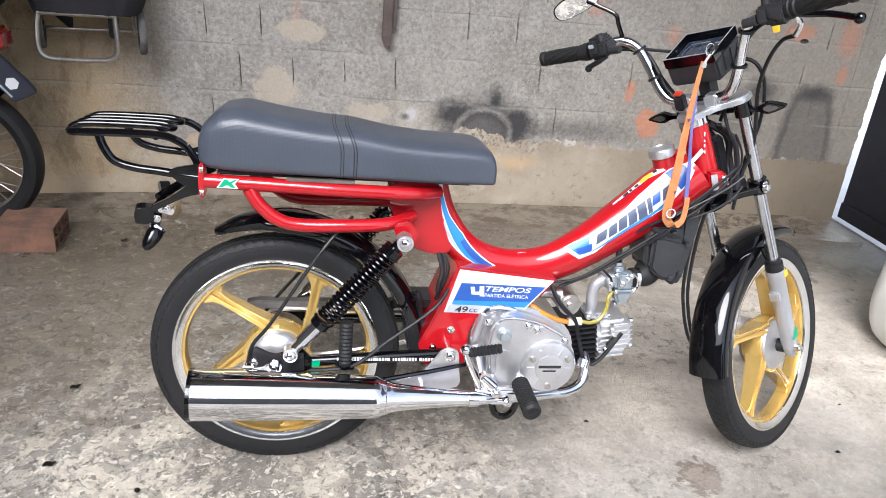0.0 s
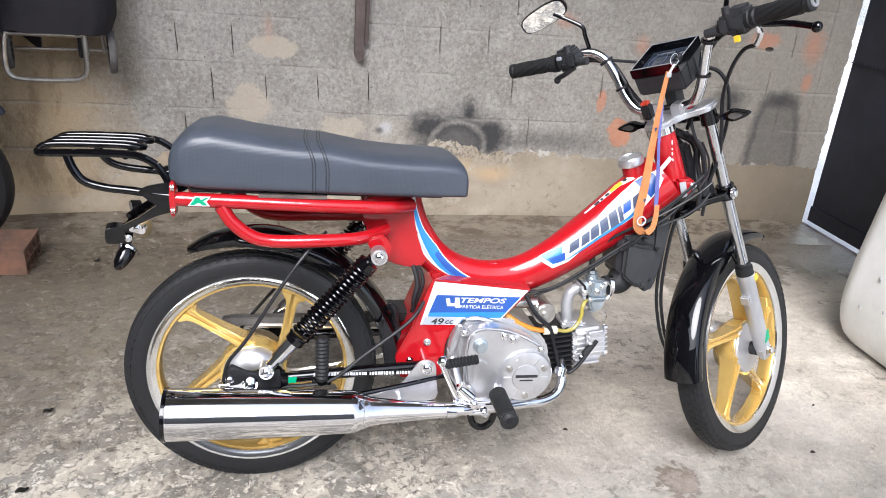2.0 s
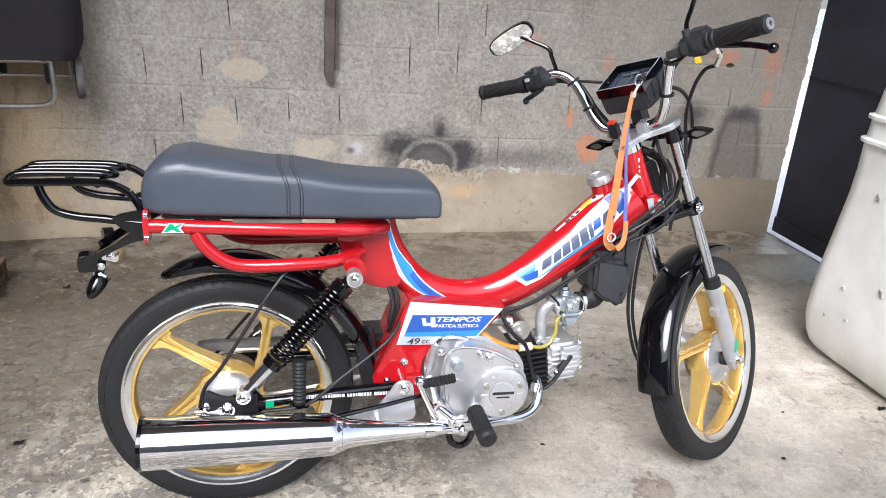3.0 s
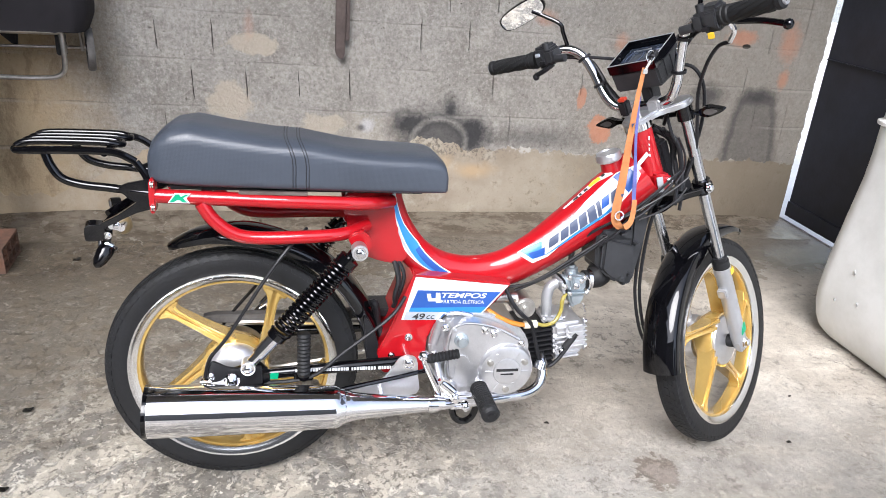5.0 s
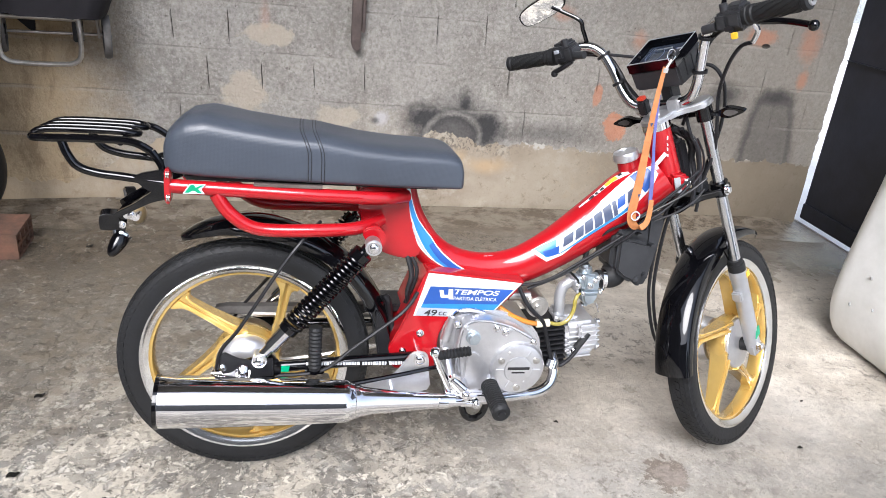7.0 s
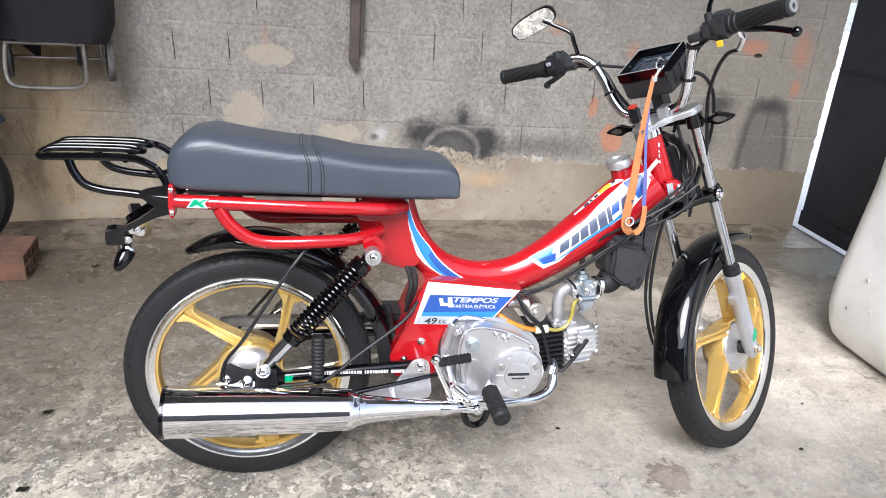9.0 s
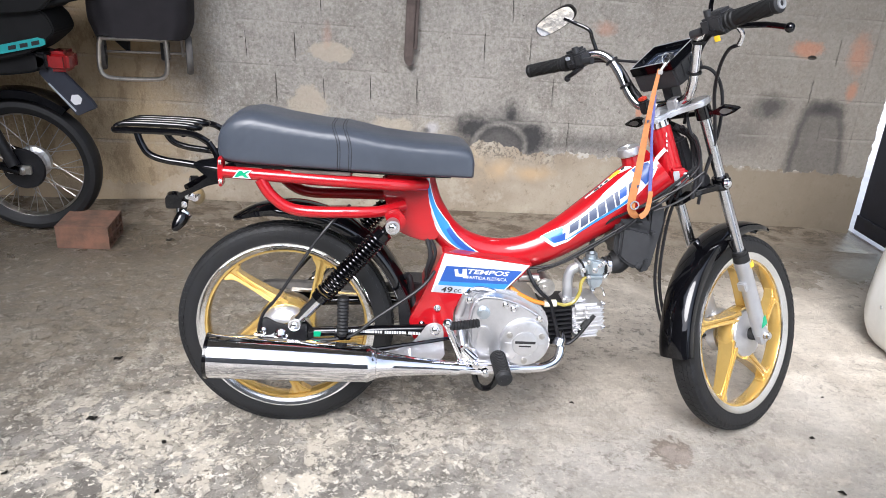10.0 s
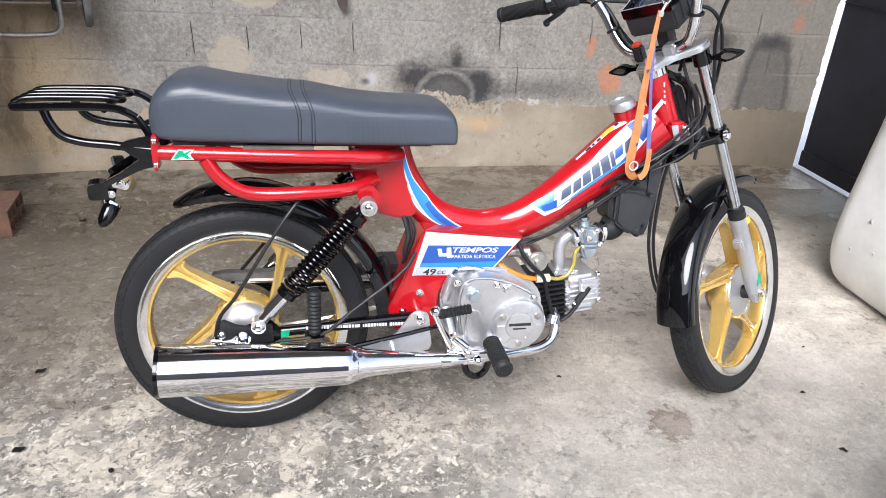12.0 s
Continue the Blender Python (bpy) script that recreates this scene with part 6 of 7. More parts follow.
for s in (-1, 1):
    a, b = (Vector((-0.006, 0.353, 0.2273)), Vector((0.013, 0.228, 0.2205))) if s > 0 else (Vector((-0.006, -0.353, 0.2392)), Vector((0.014, -0.228, 0.2285)))
    in_by, down = (0.018, -0.004) if s > 0 else (0.0, 0.0)
    t = (b - a).normalized().to_track_quat("Y", "Z").to_matrix().to_4x4()
    grip = part("grip", steer(lathe([(0, 0), (0.013, 0), (0.0175, 0.003), (0.0178, 0.012), (0.0162, 0.014), (0.0162, 0.105), (0.0185, 0.108), (0.0185, 0.116), (0.0205, 0.118), (0.0205, 0.131), (0.0, 0.131)], 20, False, Matrix.Translation(a) @ t)), M["rubber"], bar, "black rubber handgrip with ridges")
    singly("ridge", (steer(moved(tube([(0.0163 * math.cos(radians(k * 36 + 9 * q)), 0.020 + 0.0083 * q, 0.0163 * math.sin(radians(k * 36 + 9 * q))) for q in range(11)], 0.0015, 5, 1), Matrix.Translation(a) @ t)) for k in range(10)), M["rubber"], grip)
    part("bar_end", steer(lathe([(0.006, -0.003), (0.011, -0.003), (0.0115, 0.001), (0.006, 0.001)], 18, True, Matrix.Translation(a) @ t)), M["silver"], grip)
    sw = part("switch_housing", steer(joined(moved(joined(box(-0.008, 0.040, s * 0.212 - 0.020, s * 0.212 + 0.020, 0.205, 0.255, 0.006), box(-0.012, 0.03, s * 0.190 - 0.012, s * 0.190 + 0.012, 0.212, 0.246, 0.005), box(-0.014, -0.006, s * 0.215 - 0.012, s * 0.215 + 0.012, 0.215, 0.245, 0.003), rod((0.0, s * 0.196, 0.245), (0.0, s * 0.196, 0.262), 0.008), rod((-0.004, s * 0.176, 0.222), (-0.004, s * 0.150, 0.220), 0.009)), Matrix.Translation((0, -in_by, down))))), M["moulded"], bar)
    part("switch", steer(box(-0.019, -0.0135, s * 0.214 - 0.006 - in_by, s * 0.214 + 0.006 - in_by, 0.196 if s < 0 else 0.232, 0.208 if s < 0 else 0.240, 0.001)), M["yellow"] if s < 0 else M["grey"], sw)
    part("switch", steer(box(-0.019, -0.0135, s * 0.206 - 0.008 - in_by, s * 0.206 + 0.008 - in_by, 0.212, 0.221, 0.001)), M["plastic"], sw)
    path = [(0.045, 0.152, 0.232), (0.043, 0.152, 0.262), (0.038, 0.150, 0.285), (0.030, 0.180, 0.312), (0.026, 0.205, 0.330)] if s > 0 else [(0.045, -0.175, 0.232), (0.044, -0.180, 0.262), (0.040, -0.205, 0.300), (0.035, -0.235, 0.350), (0.030, -0.255, 0.385)]
    stem = part("mirror_stem", steer(tube(path, 0.0048, 10)), M["black"], bar)
    at, tilt = ((0.018, 0.229, 0.332), -15) if s > 0 else ((0.024, -0.285, 0.420), 20)
    turn = Matrix.Translation(at) @ Matrix.Rotation(radians(24 * s), 4, "Z") @ Matrix.Rotation(radians(tilt), 4, "X") @ Matrix.Rotation(radians(-8), 4, "Y") @ Matrix(((0, 1, 0, 0), (1, 0, 0, 0), (0, 0, 1, 0), (0, 0, 0, 1)))
    for nm, k, y0, y1, mt, lb in (("mirror", 1.0, -0.004, 0.012, M["black"], ""), ("mirror_glass", 0.92, -0.0055, -0.0042, M["mirror"], "oval mirror glass")):
        part(nm, steer(moved(slab(rounded([(x * k * 0.86, z * k * 0.84) for x, z in ((-0.066, -0.014), (-0.060, 0.016), (-0.02, 0.027), (0.045, 0.026), (0.066, 0.010), (0.058, -0.018), (0.01, -0.028), (-0.045, -0.028))], 4), y0, y1, 0.004 if k == 1.0 else 0.0), turn)), mt, stem, lb)
lever = part("brake_lever", steer(joined(tube([(0.045, -0.205, 0.212), (0.060, -0.235, 0.202), (0.062, -0.28, 0.193), (0.052, -0.325, 0.181)], 0.0062, 10), ball((0.050, -0.331, 0.179), 0.0105))), M["black"], bar, "black brake lever with round end")
part("lever_bracket", steer(joined(tube([(0.055, -0.222, 0.205), (0.06, -0.226, 0.185), (0.06, -0.212, 0.164)], 0.0055, 8))), M["chrome"], lever)
part("choke_lever", steer(joined(tube([(0.0, 0.172, 0.206), (-0.008, 0.192, 0.198), (-0.010, 0.208, 0.193), (-0.010, 0.220, 0.190)], 0.006, 8), ball((-0.010, 0.223, 0.186), 0.0085))), M["plastic"], bar)
part("brake_cable", steer(tube([(0.06, -0.212, 0.164), (0.063, -0.185, 0.158), (0.07, -0.150, 0.122), (0.085, -0.112, 0.06), (0.09, -0.092, -0.01), (0.085, -0.075, -0.075), (0.06, -0.05, -0.13), (0.03, -0.03, -0.2)], 0.0042, 8)), M["plastic"], moped)
part("speed_cable", steer(tube([(0.09, -0.03, 0.125), (0.115, -0.085, 0.118), (0.12, -0.108, 0.085), (0.12, -0.105, 0.03), (0.115, -0.08, -0.04), (0.095, -0.04, -0.12), (0.05, -0.02, -0.19)], 0.0042, 8)), M["plastic"], moped)
for dy, dz in ((0.0, 0.0), (0.012, 0.004)):
    part("front_cable", tube([(0.945 + dy, -0.02, 0.675 + dz), (0.932 + dy, -0.01, 0.60), (0.934 + dy, 0.0, 0.48), (0.948 + dy, 0.005, 0.395), (0.985 + dy, 0.01, 0.30), (1.05 + dy, 0.03, 0.24), (1.14, 0.07, 0.25)], 0.0042, 8), M["plastic"], moped)
for k, s in enumerate((-1, 1)):
    part("bar_wire", steer(tube([(0.030, s * 0.195, 0.214), (0.052, s * 0.160, 0.208), (0.064, s * 0.120, 0.185), (0.062, s * 0.098, 0.145), (0.056, s * 0.080, 0.095), (0.060, s * 0.055, 0.060), (0.07, s * 0.02, 0.02)], 0.0055, 8)), M["plastic"], bar)
    part("bar_wire", steer(tube([(0.036, s * 0.195, 0.208), (0.060, s * 0.150, 0.196), (0.070, s * 0.112, 0.165), (0.066, s * 0.090, 0.115), (0.066, s * 0.06, 0.062), (0.075, s * 0.02, 0.0)], 0.0042, 8)), M["plastic"], bar)
    for q, ax in (((0.056, s * 0.124, 0.192), (0.0, s * 0.4, 1)), ((0.050, s * 0.098, 0.125), (0.1, s * 0.3, 1))):
        part("cable_tie", steer(lathe([(0.0155, -0.003), (0.0168, -0.003), (0.0168, 0.003), (0.0155, 0.003)], 16, True, Matrix.Translation(q) @ Vector(ax).to_track_quat("Y", "Z").to_matrix().to_4x4())), M["plastic"], bar)
part("mirror_link", steer(rod((0.054, 0.125, 0.196), (0.075, 0.045, 0.168), 0.0035)), M["plastic"], moped)
meter = part("instrument_box", steer(joined(slab([(0.034, 0.103), (0.024, 0.150), (0.137, 0.171), (0.146, 0.166), (0.146, 0.110), (0.118, 0.098), (0.105, 0.108)], -0.064, 0.050, 0.005), box(0.058, 0.098, -0.020, 0.006, 0.055, 0.115, 0.003))), M["moulded"], moped, "black boxy instrument and headlight housing")
singly("rib", (steer(slab([(x, 0.117), (x + 0.004, 0.117), (x + 0.002, 0.156), (x - 0.002, 0.156)], -0.0665, -0.0635, 0.0008)) for x in (0.060, 0.092, 0.124)), M["moulded"], meter)
DIAL = HEAD @ Matrix.Translation((0.0805, -0.007, 0.1612)) @ Matrix.Rotation(radians(-10.5), 4, "Y") @ Matrix.Diagonal((1.20, 0.735, 1, 1))
part("dial_glass", moved(box(-0.043, 0.043, -0.072, 0.072, -0.001, 0.0012, 0.0006), DIAL), M["dial"], meter, "dark glossy gauge glass")
for b in [box(-0.049, 0.049, s * 0.076 - 0.002, s * 0.076 + 0.002, -0.003, 0.0175, 0.001) for s in (-1, 1)] + [box(x - 0.002, x + 0.002, -0.0738, 0.0738, -0.003, 0.0175, 0.001) for x in (-0.047, 0.047)]:
    part("rim", moved(b, DIAL), M["black"], meter, "glossy raised tray edge")
for b in [box(-0.049, 0.049, s * 0.076 - 0.0012, s * 0.076 + 0.0012, 0.0176, 0.0194, 0.0005) for s in (-1, 1)] + [box(x - 0.0012, x + 0.0012, -0.0746, 0.0746, 0.0176, 0.0194, 0.0005) for x in (-0.047, 0.047)]:
    part("bright_edge", moved(b, DIAL), M["silver"], meter, "thin bright edge")
for y, r in ((0.03, 0.027), (-0.04, 0.019)):
    part("gauge", lathe([(r - 0.0015, 0), (r, 0), (r, 0.001), (r - 0.0015, 0.001)], 28, True, DIAL @ Matrix.Translation((0.003, y, 0.002)) @ Matrix.Rotation(radians(90), 4, "X")), M["slate"], meter)
for x, y, w, h in ((-0.030, 0.040, 0.006, 0.050), (-0.024, -0.030, 0.004, 0.040), (0.028, 0.02, 0.004, 0.060), (0.020, -0.045, 0.005, 0.026)):
    part("dial_mark", moved(box(x - w / 2, x + w / 2, y - h / 2, y + h / 2, 0.0013, 0.0028, 0.0005), DIAL), M["alu"], meter, "bright trim bar")
part("headlight_lens", steer(box(0.1465, 0.152, -0.058, 0.044, 0.110, 0.162, 0.003)), M["dial"], meter)
for s in (-1, 1):
    winker(HEAD @ Matrix.Translation((0.092, s * (0.084 if s > 0 else 0.078), 0.014)) @ Matrix.Rotation(radians(180 if s > 0 else 0), 4, "Z") @ Matrix.Diagonal((0.8, 0.88, 0.8, 1)), moped)
part("winker_stalk", steer(rod((0.10, -0.09, 0.012), (0.10, 0.09, 0.012), 0.006)), M["plastic"], moped)
singly("wire", (steer(tube(pts, r, 8)) for pts, r in (([(0.06, 0.0, 0.0), (0.075, -0.03, -0.04), (0.07, -0.02, -0.10), (0.05, -0.03, -0.14)], 0.008), ([(0.07, 0.02, 0.01), (0.06, -0.045, -0.03), (0.055, -0.05, -0.09), (0.03, -0.045, -0.15)], 0.006), ([(0.05, -0.03, 0.0), (0.085, -0.02, -0.06), (0.05, -0.035, -0.12), (0.0, -0.04, -0.17)], 0.005), ([(0.06, 0.03, 0.02), (0.07, 0.0, -0.05), (0.07, 0.01, -0.12)], 0.010), ([(0.08, -0.03, 0.03), (0.05, -0.048, -0.02), (0.075, -0.042, -0.07), (0.06, -0.04, -0.13)], 0.004))), M["plastic"], moped)
part("relay_box", steer(box(0.035, 0.075, -0.02, 0.03, -0.14, -0.03, 0.006)), M["plastic"], moped)
part("horn", steer(lathe([(0, -0.012), (0.014, -0.012), (0.020, -0.007), (0.020, 0.009), (0, 0.011)], 24, False, Matrix.Translation((0.058, -0.040, -0.148)))), M["plastic"], moped)
part("ignition_switch", steer(joined(box(-0.018, 0.006, 0.005, 0.0255, 0.062, 0.096, 0.004))), M["plastic"], moped)
part("red_button", steer(box(-0.0165, 0.001, 0.0070, 0.0235, 0.0955, 0.1035, 0.002)), M["button"], moped, "orange-red switch button")
key = part("key", joined(rod((0.866, -0.055, 0.990), (0.856, -0.060, 0.978), 0.0075), rod((0.856, -0.060, 0.978), (0.8535, -0.064, 0.966), 0.004)), M["plastic"], moped, "dark key with a bright split ring")
part("key_ring", tube([(0.850 + 0.009 * math.cos(a), -0.066, 0.982 + 0.012 * math.sin(a)) for a in [k * math.pi / 4 for k in range(8)]], 0.0014, 6, 4, True), M["chrome"], key)
part("clip", joined(rod((0.852, -0.066, 0.972), (0.842, -0.070, 0.955), 0.0032), box(0.835, 0.846, -0.0735, -0.0705, 0.946, 0.956, 0.001)), M["old_steel"], key)


def ribbon(pts, widths, across, material, name, label=""):
    """A thin cloth band along a smooth line."""
    P = curve_points(pts, 8)
    bm = bmesh.new()
    rows = []
    for i, p in enumerate(P):
        t = (P[min(i + 1, len(P) - 1)] - P[max(i - 1, 0)]).normalized()
        u = Vector(across)
        u = (u - t * u.dot(t)).normalized()
        w = t.cross(u) * 0.0007
        width = float(np.interp(i / (len(P) - 1), np.linspace(0, 1, len(widths)), widths))
        rows.append([bm.verts.new(p + u * width * a + w * b) for a, b in ((-0.5, -1), (0.5, -1), (0.5, 1), (-0.5, 1))])
    for a, b in zip(rows, rows[1:]):
        for k in range(4):
            bm.faces.new((a[k], a[(k + 1) % 4], b[(k + 1) % 4], b[k]))
    return finish(name, bm, material, None, label, 60)


lan = thing("key_lanyard", "orange ribbon lanyard with a metal ring hanging from the key", "lanyard", BIKE)
for nm, pts, mt, widths in (("strap", [(0.8385, -0.070, 0.958), (0.832, -0.073, 0.90), (0.8275, -0.076, 0.845), (0.8245, -0.079, 0.785), (0.8205, -0.082, 0.712), (0.8155, -0.083, 0.655), (0.8195, -0.083, 0.627), (0.838, -0.081, 0.613), (0.8565, -0.078, 0.625), (0.862, -0.074, 0.652), (0.863, -0.070, 0.675)], M["strap"], (0.008, 0.012, 0.0175, 0.0190, 0.012, 0.010)), ("back_strap", [(0.8405, -0.064, 0.90), (0.8445, -0.066, 0.82), (0.855, -0.067, 0.74), (0.860, -0.068, 0.69), (0.862, -0.070, 0.66)], M["strap_blue"], (0.005, 0.006, 0.009, 0.007))):
    o = ribbon(pts, widths, (1, -0.25, 0.1), mt, nm)
    o.parent = lan
for z in (0.842, 0.690):
    part("printed_mark", slab([(0.8205 + 0.02 * (z - 0.69), z), (0.8275 + 0.02 * (z - 0.69), z + 0.002), (0.8235 + 0.02 * (z - 0.69), z - 0.007)], -0.0862 + 0.042 * (z - 0.69), -0.0852 + 0.042 * (z - 0.69)), M["navy"], lan, smooth=0)
part("ring", moved(lathe([(0.008, -0.002), (0.011, -0.002), (0.011, 0.002), (0.008, 0.002)], 18, True), Matrix.Translation((0.822, -0.088, 0.643))), M["chrome"], lan)


# ---- other things ----
def trolley():
    t = thing("shopping_trolley", "dark nylon shopping trolley with worn steel frame hung on the wall", "trolley")
    bm = bmesh.new()
    rings = []
    for i in range(25):
        z = 0.768 + 0.60 * i / 24
        w = 0.185 - 0.012 * math.exp(-((i - 24) / 5) ** 2) - 0.02 * math.exp(-(i / 1.3) ** 2)
        ring = []
        for k in range(44):
            a = 2 * math.pi * k / 44
            c, s = math.cos(a), math.sin(a)
            bulge = 1 + 0.07 * noise.noise((3 * c, 3 * s, 5 * z))
            ring.append(bm.verts.new((-0.700 + w * math.copysign(abs(c) ** 0.5, c) * (0.5 * bulge + 0.5), 2.985 + 0.105 * math.copysign(abs(s) ** 0.6, s) * bulge, z + 0.012 * noise.noise((4 * c, 4 * s, 1)))))
        rings.append(ring)
    for p, q in zip(rings, rings[1:]):
        for k in range(44):
            bm.faces.new((p[k], p[(k + 1) % 44], q[(k + 1) % 44], q[k]))
    bm.faces.new(rings[0])
    bm.faces.new(rings[-1][::-1])
    bag = part("bag", bm, M["bag"], t, "charcoal nylon bag", 60)
    part("flap", box(-0.89, -0.52, 2.885, 2.915, 1.15, 1.36, 0.012, 3), M["bag"], bag)
    part("foot_loop", tube([(-0.842, 2.93, 0.757), (-0.850, 2.93, 0.73), (-0.856, 2.93, 0.68), (-0.856, 2.93, 0.645), (-0.848, 2.93, 0.622), (-0.828, 2.93, 0.610), (-0.79, 2.93, 0.607), (-0.73, 2.93, 0.607), (-0.67, 2.93, 0.610), (-0.635, 2.93, 0.615), (-0.613, 2.93, 0.632), (-0.606, 2.93, 0.66), (-0.605, 2.93, 0.70), (-0.607, 2.93, 0.760)], 0.0085, 10), M["old_steel"], t, "bent worn steel foot tube")
    part("frame_bar", rod((-0.845, 2.93, 0.757), (-0.600, 2.93, 0.763), 0.0095), M["old_steel"], t)
    part("axle", rod((-0.885, 3.02, 0.692), (-0.530, 3.02, 0.702), 0.005), M["old_steel"], t)
    part("stay", rod((-0.566, 3.0, 0.78), (-0.566, 3.02, 0.69), 0.005), M["old_steel"], t)
    part("stay", rod((-0.62, 3.0, 0.78), (-0.62, 3.02, 0.68), 0.005), M["old_steel"], t)
    for x in (-0.872, -0.542):
        w = part("wheel", lathe([(0.058, -0.011), (0.071, -0.012), (0.075, -0.006), (0.075, 0.006), (0.071, 0.012), (0.058, 0.011)], 30, True, Matrix.Translation((x, 3.02, 0.697)) @ Matrix.Rotation(radians(105), 4, "Z")), M["grey_rubber"], t, "small grey rubber wheel")
        part("hub", lathe([(0, -0.014), (0.018, -0.014), (0.02, -0.006), (0.059, -0.004), (0.059, 0.004), (0.02, 0.006), (0.018, 0.014), (0, 0.014)], 24, False, Matrix.Translation((x, 3.02, 0.697)) @ Matrix.Rotation(radians(105), 4, "Z")), M["plastic"], w)
    part("bracket", box(-0.648, -0.618, 3.005, 3.035, 0.672, 0.745, 0.004), M["plastic"], t)
    part("base_board", slab([(-0.84, 0.745), (-0.79, 0.70), (-0.775, 0.692), (-0.77, 0.745)], 3.03, 3.05, 0.003), M["bag"], t)
    part("handle", tube([(-0.80, 3.09, 0.80), (-0.80, 3.10, 1.45), (-0.78, 3.10, 1.62), (-0.70, 3.10, 1.66), (-0.62, 3.10, 1.62), (-0.60, 3.10, 1.45), (-0.60, 3.09, 0.80)], 0.009, 10), M["old_steel"], t)
    part("hook", tube([(-0.70, 3.16, 1.645), (-0.70, 3.10, 1.645), (-0.70, 3.075, 1.652), (-0.70, 3.07, 1.675)], 0.006, 8), M["old_steel"], t)
    return t


trolley()


def board():
    b = thing("wooden_board", "weathered brown board with a slanted end hanging on the wall", "board")
    part("plank", slab([(0.306, 1.55), (0.313, 0.722), (0.322, 0.700), (0.341, 0.694), (0.349, 0.71), (0.349, 1.55)], 3.098, 3.128, 0.003), M["wood"], b)
    part("batten", slab([(0.3505, 1.55), (0.3505, 0.768), (0.362, 0.762), (0.366, 0.775), (0.362, 1.55)], 3.108, 3.136, 0.002), M["wood"], b)
    part("nail", joined(rod((0.33, 3.16, 1.50), (0.33, 3.088, 1.50), 0.003), rod((0.33, 3.09, 1.50), (0.33, 3.087, 1.50), 0.007)), M["old_steel"], b)


board()


def hollow_brick(m):
    """A clay block with a grid of open cells through its length."""
    b = tagged(finish("hollow_brick", hollow_mesh(), M["brick"], None, "", 0), "red hollow clay brick lying by the parked motorcycle", "brick", "clay bricks")
    b.matrix_world = m
    return b


def hollow_mesh():
    L, W, H = 0.19, 0.18, 0.09
    bm = bmesh.new()
    ny, nz, wall = 4, 2, 0.009
    cw, ch = (W - wall * (ny + 1)) / ny, (H - wall * (nz + 1)) / nz
    ys = [0.0] + [v for k in range(ny) for v in (wall + k * (cw + wall), (k + 1) * (cw + wall))] + [W]
    zs = [0.0] + [v for k in range(nz) for v in (wall + k * (ch + wall), (k + 1) * (ch + wall))] + [H]
    def quad(*p):
        bm.faces.new([bm.verts.new(q) for q in p])
    for x in (0.0, L):
        for i in range(len(ys) - 1):
            for j in range(len(zs) - 1):
                if i % 2 and j % 2:
                    continue
                quad((x, ys[i], zs[j]), (x, ys[i + 1], zs[j]), (x, ys[i + 1], zs[j + 1]), (x, ys[i], zs[j + 1]))
    for i in range(1, len(ys) - 1, 2):
        for j in range(1, len(zs) - 1, 2):
            y0, y1, z0, z1 = ys[i], ys[i + 1], zs[j], zs[j + 1]
            for (a, b), (c, d) in (((y0, z0), (y1, z0)), ((y1, z0), (y1, z1)), ((y1, z1), (y0, z1)), ((y0, z1), (y0, z0))):
                quad((0, a, b), (L, a, b), (L, c, d), (0, c, d))
    for (a, b), (c, d) in (((0, 0), (W, 0)), ((W, 0), (W, H)), ((W, H), (0, H)), ((0, H), (0, 0))):
        quad((0, a, b), (L, a, b), (L, c, d), (0, c, d))
    bmesh.ops.remove_doubles(bm, verts=bm.verts, dist=1e-5)
    return bm


hollow_brick(pose(-0.993, 2.662, 0.0005, 0, 0, 2))


